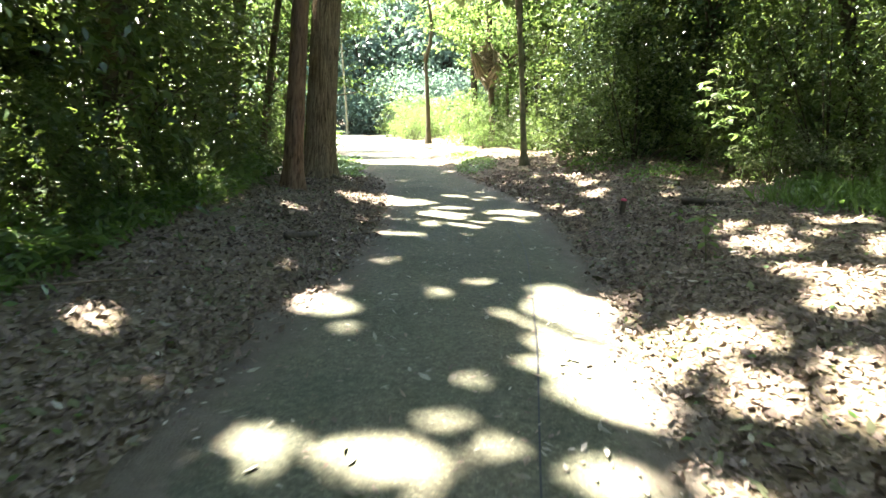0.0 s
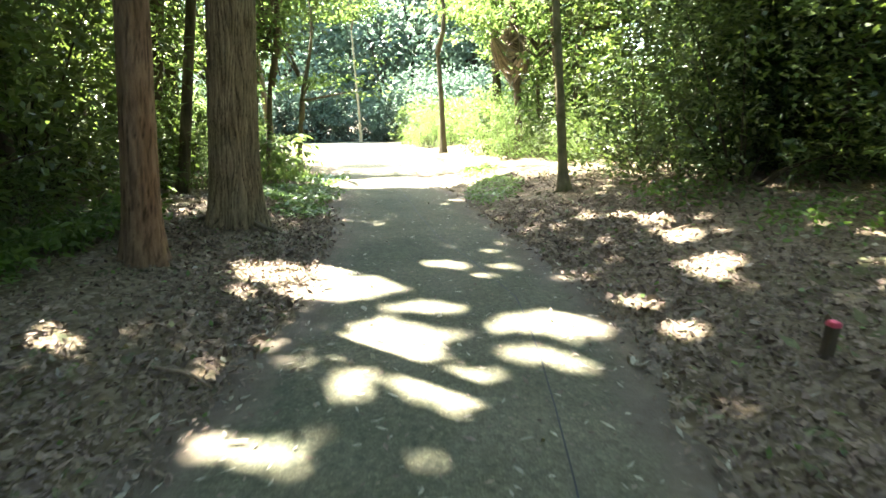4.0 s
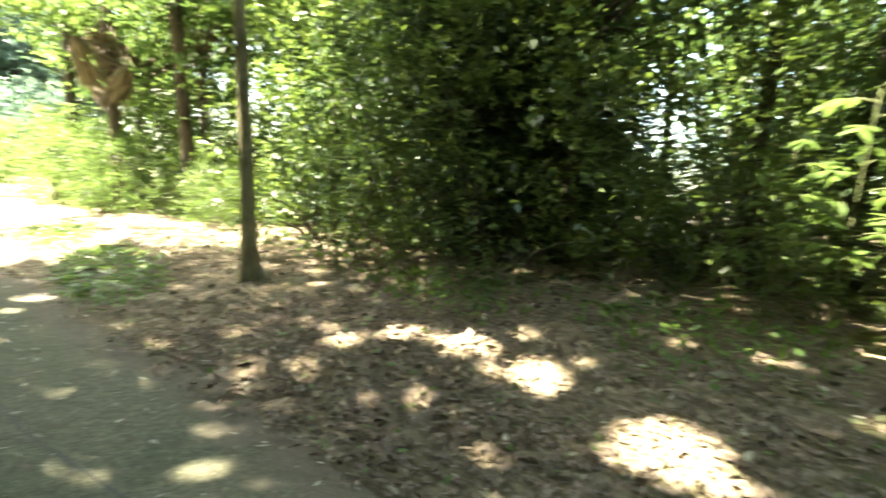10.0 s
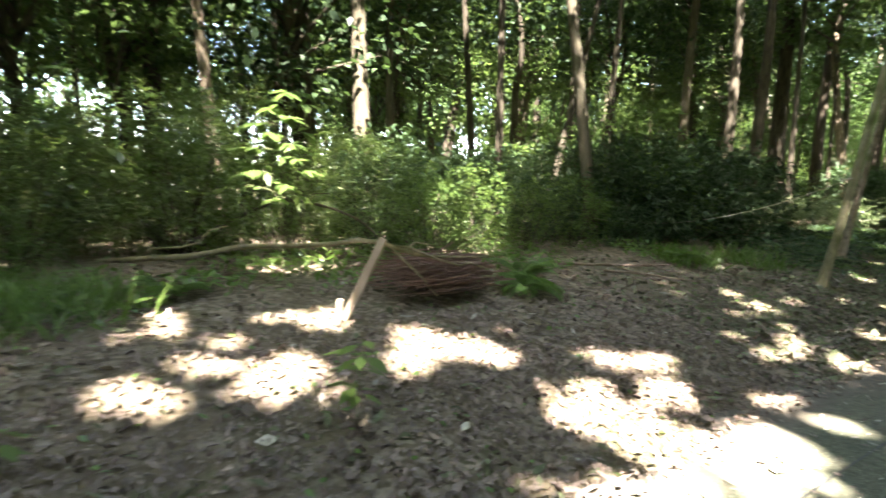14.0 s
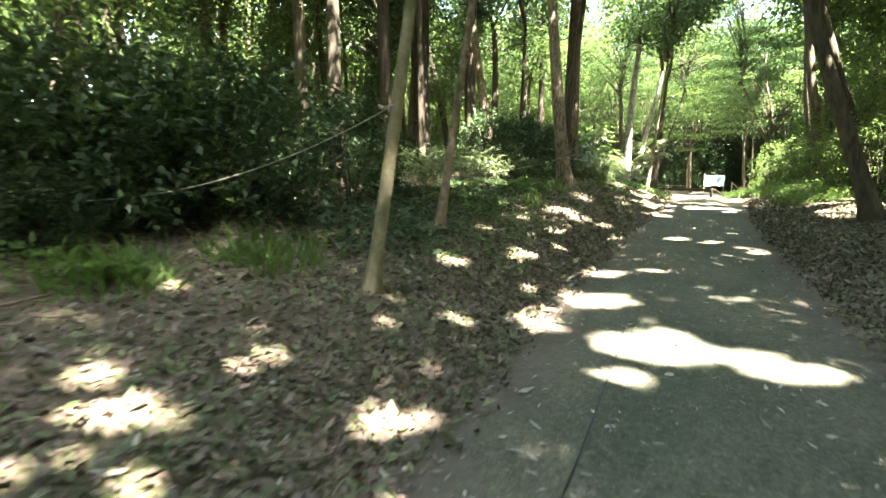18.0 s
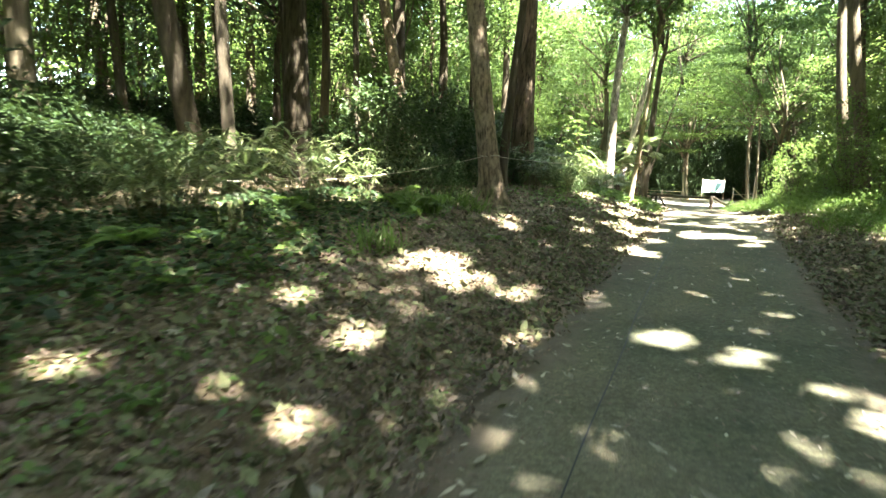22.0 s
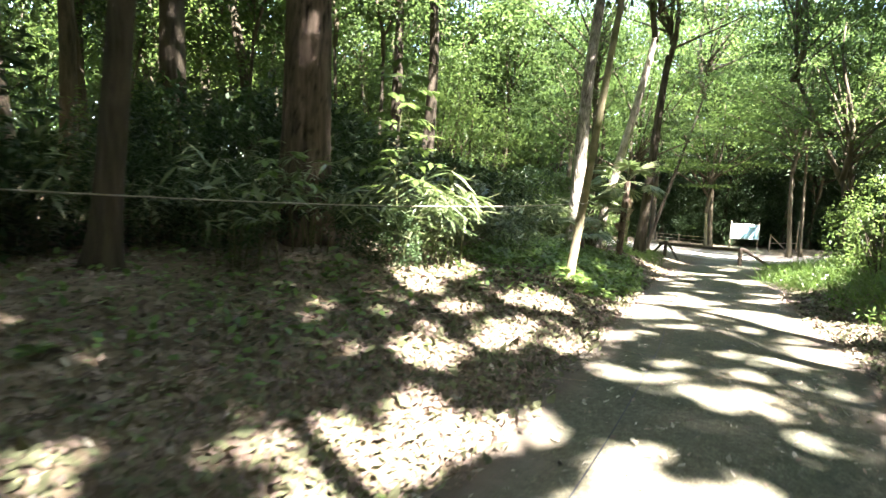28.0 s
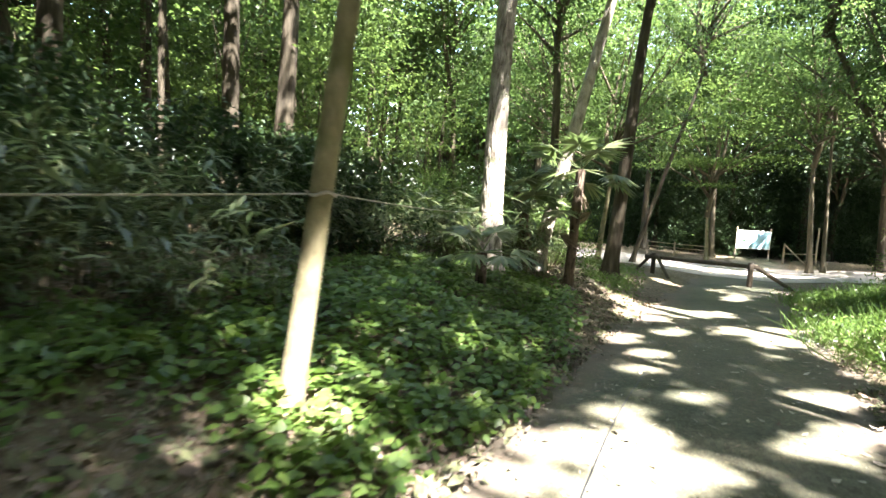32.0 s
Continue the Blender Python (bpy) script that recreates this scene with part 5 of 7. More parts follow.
for mat, pieces in woods.items():
    tagged(new("far_woods", mesh_np("far_woods", *join(pieces), mat, mat in (M_DARKBARK, M_BARK))), "dense leafy woods farther off", "woods", kind="stuff")
for ob in [o for o in scene.objects if o.name.startswith("crown") and o.parent]:
    open_gaps(ob, 4)
for ob in [o for o in scene.objects if o.name.startswith("branching") and o.parent]:
    open_limbs(ob)


# ---- shrubs and thickets ----
def shrub_pair(seed, mat, R, H, n, L, ratio=0.42, full=True, stems=9):
    """Leaves in tufts at the ends of many stems, and the stems."""
    rng = np.random.default_rng(seed)
    tufts = int(n / 14)
    a, q = rng.uniform(0, 6.283, tufts), rng.uniform(0.25, 1, tufts) ** 0.5
    z = H * rng.uniform(0.0, 1, tufts)
    prof = np.sqrt(np.clip(1 - ((z / H - 0.4) / 0.68) ** 2, 0.03, 1)) * (1 + 0.22 * np.sin(3 * a + seed) + 0.18 * rng.standard_normal(tufts))
    C = np.stack([R * prof * q * np.cos(a), R * prof * q * np.sin(a), z], -1)
    out = unit(C * np.array([1, 1, 0]) + np.array([0, 0, 0.25]) + 0.3 * rng.standard_normal((tufts, 3)))
    per = n // tufts
    P = np.repeat(C, per, 0) + rng.standard_normal((tufts * per, 3)) * L * 0.9
    D = unit(np.repeat(out, per, 0) + 0.8 * rng.standard_normal((tufts * per, 3)) + np.array([0, 0, -0.15]))
    N = unit(np.array([0, 0, 1.0]) + 0.45 * rng.standard_normal((tufts * per, 3)))
    m = len(P)
    lv = leaves(P, D, N, L * rng.uniform(0.65, 1.3, m), L * ratio * rng.uniform(0.8, 1.2, m), full)
    st = []
    for c in C[rng.permutation(tufts)[: stems * 2]]:
        s = np.linspace(0, 1, 4)[:, None]
        b = np.array([c[0] * 0.12, c[1] * 0.12, -0.1])
        st.append(tube(b + (c - b) * s + np.array([0, 0, 1]) * (0.2 * H * s * (1 - s)), np.linspace(0.016, 0.004, 4) * (0.5 + 0.25 * H), 4))
    return mesh_np("foliage", *lv, mat), mesh_np("stem", *join(st), M_DARKBARK, True)


def shrub(pair, x, y, label, s=1.0, turn=0.0, squash=1.0, group="undergrowth shrubs"):
    t = thing("shrub", label, "shrub", pose(x, y, spot(x, y), 0, 0, turn), group)
    m = Matrix.Diagonal((s, s, s * squash, 1))
    part("stem", pair[1], t, at=m)
    part("foliage", pair[0], t, at=m)
    return t


DARK = [shrub_pair(200 + s, M_DARKLEAF, 1.5, 3.4, 6400, 0.115, full=False, stems=4) for s in range(3)]
THICK = [shrub_pair(205 + s, M_MIDLEAF, 1.5, 3.4, 4800, 0.115, full=False, stems=5) for s in range(3)]
DARKLOW = [shrub_pair(210 + s, M_DARKLEAF, 0.95, 1.5, 2700, 0.11, full=False, stems=5) for s in range(3)]
LIGHT = [shrub_pair(220 + s, M_LIGHTLEAF, 1.2, 2.2, 2000, 0.11, full=False) for s in range(3)]

rng = np.random.default_rng(5)


def hedge(pairs, pts, step, depth, label, smin, smax, jitter=0.35, squash=(0.85, 1.2)):
    """Shrubs in rows along a line of points."""
    pts = np.array(pts, float)
    seg = np.linalg.norm(np.diff(pts, axis=0), axis=1)
    s = np.concatenate([[0], np.cumsum(seg)])
    for row in range(depth):
        for q in np.arange(row * 0.5 * step, s[-1], step):
            x, y = np.interp(q, s, pts[:, 0]), np.interp(q, s, pts[:, 1])
            side = 1 if x > along(y, LINE_X) else -1
            x, y = x + side * row * step * 0.95 + rng.normal(0, jitter), y + rng.normal(0, jitter)
            shrub(pairs[rng.integers(len(pairs))], x, y, label, rng.uniform(smin, smax), rng.uniform(0, 360), rng.uniform(*squash))


hedge(THICK, [(-4.9, -1.0), (-4.6, 4.5), (-4.5, 8.0), (-5.2, 11.5), (-6.2, 15.0)], 1.7, 3, "dark evergreen shrub forming a thicket wall", 0.9, 1.35)
hedge([THICK[0], THICK[2]], [(-3.9, 2.5), (-3.6, 5.0), (-3.7, 8.0), (-4.0, 10.8)], 1.2, 1, "low green shrub at the foot of the thicket", 0.22, 0.36, 0.2)
hedge([DARK[0], THICK[0], DARK[2], THICK[1]], [(4.2, 15.5), (4.5, 13.3), (5.1, 11.6)], 1.4, 3, "dark evergreen shrub shading the bank", 0.85, 1.25)
hedge(THICK, [(5.6, 10.3), (6.1, 9.0), (7.4, 7.4)], 1.5, 3, "evergreen shrub at the edge of the wood", 0.75, 1.1)
hedge(LIGHT, [(5.2, 18.2), (5.0, 21.0), (3.8, 24.0), (2.6, 27.5), (2.5, 31.0)], 1.6, 3, "sunlit light green shrub beside the path", 0.8, 1.3)
hedge(LIGHT, [(2.6, 17.6), (2.7, 19.6), (2.4, 21.4), (1.3, 23.6), (0.9, 26.5)], 1.2, 2, "low sunlit light green shrub beside the path", 0.35, 0.62, 0.3)
hedge(LIGHT, [(1.1, 23.6), (1.4, 24.9)], 0.9, 1, "bright sunlit shrub beside the path", 0.75, 0.95, 0.1)
hedge(LIGHT, [(-5.0, 14.8), (-5.2, 17.2), (-6.6, 21.0), (-8.6, 24.5)], 1.6, 2, "sunlit light green shrub beside the path", 0.55, 1.0)
hedge(THICK, [(7.0, 6.0), (7.0, 3.5), (6.2, 1.2)], 1.9, 2, "green shrub at the edge of the wood", 0.4, 0.6)
hedge(DARKLOW, [(4.9, -2.0), (4.2, -4.0), (4.4, -6.2), (4.0, -6.9)], 1.2, 2, "dark broad-leaved evergreen shrub", 0.9, 1.35, 0.25)
hedge(DARKLOW, [(3.0, -18.5), (2.6, -20.5), (2.4, -23.0), (1.6, -26.0), (0.8, -28.5)], 1.5, 2, "dark evergreen shrub in the wood", 0.9, 1.3)
hedge(DARKLOW, [(3.4, -14.6), (3.0, -16.2)], 1.2, 1, "dark evergreen shrub behind the rope", 0.8, 1.1)
hedge(LIGHT, [(-7.0, -6.0), (-7.2, -12.0), (-6.6, -16.0), (-7.4, -21.0), (-7.8, -27.0), (-9.3, -33.0), (-11.0, -38.0)], 1.9, 2, "green shrub on the grassy bank", 0.7, 1.1)
hedge(DARK, [(-17, -55), (-10, -56.5), (-4, -56), (3, -54)], 1.5, 3, "dark shrub in the shaded wood beyond the fence", 1.0, 1.4)
hedge(DARK, [(-15, -58.5), (-8, -60), (-1, -58.5)], 1.4, 2, "dark shrub in the shaded wood beyond the fence", 1.3, 1.8)
hedge(LIGHT, [(0.6, -30.5), (-0.6, -33.5), (-0.8, -37.0)], 1.4, 2, "light green shrub on the bank", 0.6, 0.95)
FARSHRUB = [shrub_pair(240 + s, M_FARHAZE, 1.7, 3.4, 1500, 0.24, full=False) for s in range(2)]
hedge(FARSHRUB, [(-20, 44), (-14, 47.5), (-10, 48.5), (-4, 48), (1.5, 44)], 1.7, 2, "dense shrub at the far side of the clearing, tinted blue-green for haze", 0.8, 1.5, 0.5)
hedge(LIGHT, [(-12.5, 28), (-13.5, 33), (-14.5, 39)], 1.8, 2, "sunlit shrub beside the clearing", 0.7, 1.3)
hedge(LIGHT, [(-1.6, 32), (-2.4, 36), (-3.0, 41)], 1.8, 2, "sunlit shrub beside the clearing", 0.7, 1.2)
# scattered through the wood
for _ in range(60):
    x, y = rng.uniform(4.5, 20), rng.uniform(-40, 6)
    if off_path(x, y) < 4.5 or (-17 < y < -7 and x < 8):
        continue
    shrub(DARKLOW[rng.integers(3)] if rng.uniform() < 0.6 else LIGHT[rng.integers(3)], x, y, "undergrowth shrub in the open wood", rng.uniform(0.7, 1.2), rng.uniform(0, 360))
for _ in range(12):
    x, y = rng.uniform(-24, -8.5), rng.uniform(-36, 24)
    shrub(DARK[rng.integers(3)], x, y, "evergreen shrub deep in the wood", rng.uniform(0.8, 1.3), rng.uniform(0, 360))
hedge(DARK, [(5.6, 17.4), (6.2, 15.6), (6.6, 13.8)], 1.5, 2, "tall dark evergreen shrub at the back of the bank", 1.25, 1.7, 0.3)
for x, y, q in [(4.9, 2.2, 0.5), (5.4, 1.0, 0.55), (5.0, 0.1, 0.45), (4.9, -0.9, 0.5), (5.9, -1.5, 0.7), (6.5, 0.0, 0.9), (6.6, 1.6, 0.85), (6.2, -2.9, 0.8), (7.4, -1.6, 1.0), (4.4, -1.9, 0.45)]:
    shrub(LIGHT[rng.integers(3)] if y > -1 and x < 6 else DARKLOW[rng.integers(3)], x, y, "green shrub behind the brush pile", q, rng.uniform(0, 360))
for x, y, q in [(5.4, -9.9, 0.6), (6.2, -9.4, 0.7), (5.0, -9.2, 0.5), (6.8, -10.4, 0.8), (5.8, -10.9, 0.65), (7.2, -9.0, 0.8), (4.7, -10.6, 0.5), (6.4, -8.2, 0.8)]:
    shrub(DARKLOW[rng.integers(3)], x, y, "dark evergreen shrub behind the bamboo grass", q, rng.uniform(0, 360))
for _ in range(20):
    shrub(DARKLOW[rng.integers(3)], rng.uniform(5.6, 12), rng.uniform(-17.5, -7), "evergreen shrub in the shade of the wood", rng.uniform(0.7, 1.15), rng.uniform(0, 360))
for x, y, q in [(0.35, -19.2, 0.42), (1.6, -17.9, 0.5), (1.4, -19.2, 0.5), (1.9, -13.2, 0.45), (2.6, -16.2, 0.6), (2.3, -17.4, 0.6)]:
    shrub(DARKLOW[rng.integers(3)], x, y, "low evergreen shrub at the foot of the trees", q, rng.uniform(0, 360))
hedge(LIGHT, [(9.0, 11.4), (10.5, 12.3), (12.5, 13.6)], 1.2, 1, "green shrub in a gap of the wood", 0.9, 1.2, 0.2)
hedge(THICK, [(7.4, 7.6), (6.9, 6.4), (7.2, 4.0)], 1.5, 2, "green shrub filling the edge of the wood", 0.36, 0.55)
hedge(LIGHT, [(5.6, 8.2), (5.9, 6.2), (6.3, 4.4), (6.0, 2.0), (5.6, 0.2)], 1.3, 1, "low green shrub at the edge of the wood", 0.4, 0.62)
for ob in [o for o in scene.objects if o.name.startswith("foliage") and o.parent]:
    open_gaps(ob, 4 if len(ob.data.vertices) == 4 * len(ob.data.polygons) else 6, 2.8)
# shrubs far from the path grow into one another and count as one mass
undergrowth = {}
for t in [o for o in scene.objects if o.get("category") == "shrub" and (abs(float(off_path(o.location.x, o.location.y))) > 5.6 or not -34 < o.location.y < 30)]:
    for c in t.children:
        V = np.empty(len(c.data.vertices) * 3, np.float32)
        c.data.vertices.foreach_get("co", V)
        F = np.empty(len(c.data.loops), np.int32)
        c.data.loops.foreach_get("vertex_index", F)
        w = np.array(t.matrix_basis @ c.matrix_basis)
        undergrowth.setdefault(c.data.materials[0], []).append((V.reshape(-1, 3) @ w[:3, :3].T + w[:3, 3], F.reshape(-1, 4)))
        bpy.data.objects.remove(c)
    bpy.data.objects.remove(t)
for mat, pieces in undergrowth.items():
    tagged(new("far_undergrowth", mesh_np("far_undergrowth", *join(pieces), mat, mat == M_DARKBARK)), "dense leafy undergrowth deep in the wood", "undergrowth", kind="stuff")

# ---- ground plants and litter ----
def scatter(rng, n, box, keep):
    """n places in box = (x0, x1, y0, y1) for which keep(x, y) gives a chance."""
    out = []
    total = 0
    while total < n:
        x, y = rng.uniform(box[0], box[1], n), rng.uniform(box[2], box[3], n)
        ok = rng.uniform(size=n) < keep(x, y)
        out.append(np.stack([x[ok], y[ok]], -1))
        total += int(ok.sum())
    return np.concatenate(out)[:n]


def ground_normals(x, y):
    e = 0.05
    return unit(np.stack([-(height(x + e, y) - height(x - e, y)) / (2 * e), -(height(x, y + e) - height(x, y - e)) / (2 * e), np.ones_like(x)], -1))


def lying(rng, xy, L, ratio, lift, tilt, full=True):
    n = len(xy)
    x, y = xy[:, 0], xy[:, 1]
    N = unit(ground_normals(x, y) + tilt * rng.standard_normal((n, 3)))
    D = unit(np.cross(N, rand_dirs(rng, n)))
    on = np.abs(off_path(x, y)) * np.sign(np.abs(x - along(y, LINE_X)) - along(y, LINE_W))
    z = np.where(on < 0, height(x, y) + 0.026, rough_ground(x, y)) + lift * rng.uniform(0.2, 1, n)
    P = np.stack([x, y, z], -1) - D * L * 0.5
    l = L * np.clip(rng.lognormal(-0.1, 0.38, n), 0.35, 2.0)
    return leaves(P, D, N, l, l * ratio * rng.uniform(0.5, 1.35, n), full, droop=0.16 * rng.standard_normal((n, 1)), fold=0.3 * rng.standard_normal((n, 1)))


rng = np.random.default_rng(21)
near_edge = lambda x, y: np.where(off_path(x, y) > 0, np.clip(1.25 - np.abs(off_path(x, y)) / 5.0, 0, 1), np.clip(1.25 - np.abs(off_path(x, y)) / 3.4, 0, 1)) * (np.abs(x - along(y, LINE_X)) > along(y, LINE_W) - 0.22 * rng.uniform(size=np.shape(x)) ** 2)
patchy = lambda x, y: 0.35 + 0.65 * (np.sin(1.3 * x + 2.1 * np.sin(0.9 * y)) * np.sin(1.1 * y + 0.8 * x) > -0.25)
litter = mesh_np("leaf_litter", *lying(rng, scatter(rng, 110000, (-9, 6.5, -33, 17), lambda x, y: near_edge(x, y) * patchy(x, y)), 0.046, 0.5, 0.03, 0.45, False), M_LITTER)
tagged(new("leaf_litter", litter), "brown dry leaf litter covering the banks", "leaf litter", kind="stuff")
near_path = lambda x, y: np.clip(1.15 - np.abs(off_path(x, y)) / 2.4, 0, 1) * (np.abs(x - along(y, LINE_X)) > along(y, LINE_W) - 0.25 * rng.uniform(size=np.shape(x)) ** 2)
verge = mesh_np("verge_litter", *lying(rng, scatter(rng, 90000, (-6.5, 5.5, -26, 13), near_path), 0.052, 0.48, 0.035, 0.5, False), M_LITTER)
tagged(new("verge_litter", verge), "brown curled leaves and scraps along the path", "leaf litter", kind="stuff")
fallen = mesh_np("fallen_green_leaves", *lying(rng, scatter(rng, 34000, (-6.5, 5.5, -26, 1), near_path), 0.07, 0.5, 0.04, 0.5, False), M_GREENFALL)
tagged(new("fallen_green_leaves", fallen), "dull green fallen leaves covering the bank", "fallen leaves", kind="stuff")
pale = mesh_np("pale_leaves", *lying(rng, scatter(rng, 3000, (-9, 6.5, -33, 17), near_edge), 0.07, 0.48, 0.035, 0.35), M_PALELEAF)
tagged(new("pale_leaves", pale), "pale dry leaves lying over the litter", "fallen leaves", kind="stuff")
green = mesh_np("green_leaves", *lying(rng, scatter(rng, 28000, (-9, 6.5, -33, 17), lambda x, y: near_edge(x, y) * patchy(x + 2, y + 1) * np.where(y < 1, 1.0, 0.25)), 0.07, 0.5, 0.034, 0.4), M_GREENFALL)
tagged(new("green_leaves", green), "dull green leaves lying among the litter", "fallen leaves", kind="stuff")
on_path = lambda x, y: (np.abs(x - along(y, LINE_X)) < along(y, LINE_W)) * (0.35 + 0.65 * (np.abs(x - along(y, LINE_X)) / 1.4) ** 2)
strewn = mesh_np("strewn_leaves", *lying(rng, scatter(rng, 3400, (-7, 3, -30, 26), on_path), 0.056, 0.42, 0.012, 0.2), M_PALELEAF)
tagged(new("strewn_leaves", strewn), "small pale leaves strewn over the asphalt", "fallen leaves", kind="stuff")
brownstrewn = mesh_np("brown_leaves", *lying(rng, scatter(rng, 9000, (-7, 3, -30, 26), on_path), 0.034, 0.45, 0.012, 0.2), M_LITTER)
tagged(new("brown_leaves", brownstrewn), "small brown leaves and chaff strewn over the asphalt", "fallen leaves", kind="stuff")


def twigs(n, box, keep, l, r, mat, name, label):
    xy = scatter(rng, n, box, keep)
    out = []
    for x, y in xy:
        a = rng.uniform(0, 6.283)
        ll = l * rng.uniform(0.4, 1.5)
        s = np.linspace(-0.5, 0.5, 4)
        px = x + ll * s * math.cos(a) + 0.06 * ll * rng.standard_normal(4)
        py = y + ll * s * math.sin(a) + 0.06 * ll * rng.standard_normal(4)
        out.append(tube(np.stack([px, py, np.maximum(rough_ground(px, py), height(px, py)) + 0.02 + r], -1), np.linspace(r, r * 0.5, 4), 4))
    tagged(new(name, mesh_np(name, *join(out), mat, True)), label, "twigs", kind="stuff")


twigs(420, (-9, 6.5, -33, 17), near_edge, 0.3, 0.004, M_TWIG, "twigs", "thin dry twigs scattered over the leaf litter")
twigs(110, (-6, 3, -28, 18), on_path, 0.12, 0.0022, M_TWIG, "path_twigs", "tiny twigs scattered on the asphalt")


def ground_cover(name, n, box, keep, L, ratio, high, mat, label, tilt=0.35):
    """Low leafy plants: leaves held flat on short stalks."""
    xy = scatter(rng, n, box, keep)
    m = len(xy)
    x, y = xy[:, 0], xy[:, 1]
    hill = 0.5 + 0.5 * np.sin(2.9 * x + 1.7 * np.sin(2.3 * y)) * np.sin(2.7 * y + 0.6 * x)
    z = rough_ground(x, y) + high * (0.25 + 0.75 * hill) * rng.uniform(0.3, 1, m)
    N = unit(np.array([0, 0, 1.0]) + tilt * rng.standard_normal((m, 3)))
    D = unit(np.cross(N, rand_dirs(rng, m)))
    V = leaves(np.stack([x, y, z], -1), D, N, L * rng.uniform(0.6, 1.3, m), L * ratio * rng.uniform(0.8, 1.2, m), True, droop=0.2)
    tagged(new(name, mesh_np(name, *V, mat)), label, "ground plants", kind="stuff")


def grass(name, n, box, keep, L, w, mat, label, lean=0.5):
    xy = scatter(rng, n, box, keep)
    m = len(xy)
    D = unit(np.stack([rng.normal(0, lean, m), rng.normal(0, lean, m), np.ones(m)], -1))
    N = rand_dirs(rng, m)
    P = np.stack([xy[:, 0], xy[:, 1], rough_ground(xy[:, 0], xy[:, 1]) - 0.02], -1)
    l = L * rng.uniform(0.5, 1.3, m)
    V = leaves(P, D, N, l, 1.6 * w * rng.uniform(0.7, 1.3, m), True, droop=0.5, fold=0.1)
    tagged(new(name, mesh_np(name, *V, mat)), label, "grass", kind="stuff")


def blob(cx, cy, rx_, ry_):
    return lambda x, y: np.clip(1.3 - ((x - cx) / rx_) ** 2 - ((y - cy) / ry_) ** 2, 0, 1)


def any_of(*fs):
    return lambda x, y: np.clip(sum(f(x, y) for f in fs), 0, 1)


# broad-leaved creepers on the bank by the roped pole tree
ground_cover("bank_creeper", 15000, (-3, 2.5, -33, -19.5), any_of(blob(-1.5, -25.6, 0.9, 3.6), blob(-0.6, -26, 1.2, 3.6), blob(-1.55, -22.3, 0.5, 0.6), blob(-1.9, -24, 0.5, 1.3), blob(-0.7, -23.2, 0.8, 1.4), blob(-0.2, -21.6, 0.5, 0.8)), 0.078, 0.85, 0.22, M_FERN, "green broad-leaved creeper covering the bank")
ground_cover("bank_seedlings", 1700, (-3, 3, -24, -7), any_of(blob(0.9, -16.6, 1.2, 1.2), blob(0.6, -21.6, 1.2, 1.6), blob(-0.6, -22.0, 0.6, 0.8), blob(-0.2, -20.6, 1.3, 1.0), blob(0.2, -17.3, 1.0, 1.4), blob(2.6, -9.0, 1.0, 2.0), blob(2.3, -11.4, 1.0, 1.0)), 0.08, 0.7, 0.13, M_FERN, "small green seedlings in the leaf litter")
ground_cover("seedling_carpet", 3200, (0.6, 4.2, -11, -2.5), any_of(blob(2.1, -6.4, 1.2, 3.0), blob(2.9, -9.4, 1.0, 1.4)), 0.06, 0.65, 0.1, M_FERN, "scattered small green seedlings in the litter")
ground_cover("ivy_patch", 6500, (1.0, 6, -14, -2), any_of(blob(3.0, -8.6, 1.3, 2.6), blob(2.7, -11.3, 1.1, 1.5), blob(2.9, -5.2, 1.2, 1.8)), 0.085, 0.7, 0.16, M_DARKLEAF, "dark green ivy spreading over the litter")
ground_cover("fern_strip", 7500, (-5.5, -2, 0.5, 12), any_of(blob(-3.6, 3.6, 0.8, 2.2), blob(-3.5, 7.0, 0.6, 2.6), blob(-3.6, 10.0, 0.5, 1.4)), 0.13, 0.3, 0.4, M_FERN, "green ferns and weeds at the foot of the thicket", 0.7)
ground_cover("west_verge_clover", 5200, (-5, -1.2, 11, 22), any_of(blob(-2.9, 15.2, 0.75, 1.5), blob(-3.4, 18.5, 0.6, 1.5), blob(-2.3, 13.4, 0.4, 0.8)), 0.075, 0.8, 0.12, M_FERN, "light green clover along the path")
ground_cover("east_verge_clover", 3000, (-0.5, 3, 13, 22), any_of(blob(0.95, 15.6, 0.55, 1.6), blob(0.6, 18.6, 0.5, 1.2)), 0.06, 0.8, 0.1, M_FERN, "light green clover along the path")
ground_cover("east_bank_weeds", 2200, (2.2, 7, -4, 13), any_of(blob(5.0, 6.2, 0.8, 1.6), blob(5.2, 3.6, 0.9, 1.4), blob(4.0, 9.9, 0.7, 0.9), blob(3.3, 12.2, 0.6, 0.9), blob(3.7, -1.4, 0.7, 0.6), blob(4.5, 1.0, 0.7, 0.8)), 0.1, 0.45, 0.28, M_FERN, "green weeds where the bank meets the wood", 0.6)
ground_cover("litter_seedlings", 2000, (-4, 5, -16, 13), lambda x, y: near_edge(x, y) * 0.5, 0.055, 0.65, 0.07, M_FERN, "tiny green seedlings in the leaf litter")
grass("bank_grass", 1700, (1, 7, -15, 8), any_of(blob(3.3, -1.6, 0.5, 0.5), blob(3.0, -2.7, 0.35, 0.4), blob(1.75, -12.0, 0.4, 0.35), blob(1.2, -12.75, 0.35, 0.3), blob(1.45, -9.75, 0.3, 0.3), blob(2.6, -2.8, 0.35, 0.4), blob(4.8, 6.4, 0.8, 1.0), blob(4.4, 9.0, 0.6, 0.6)), 0.3, 0.012, M_FERN, "tufts of green grass on the bank")
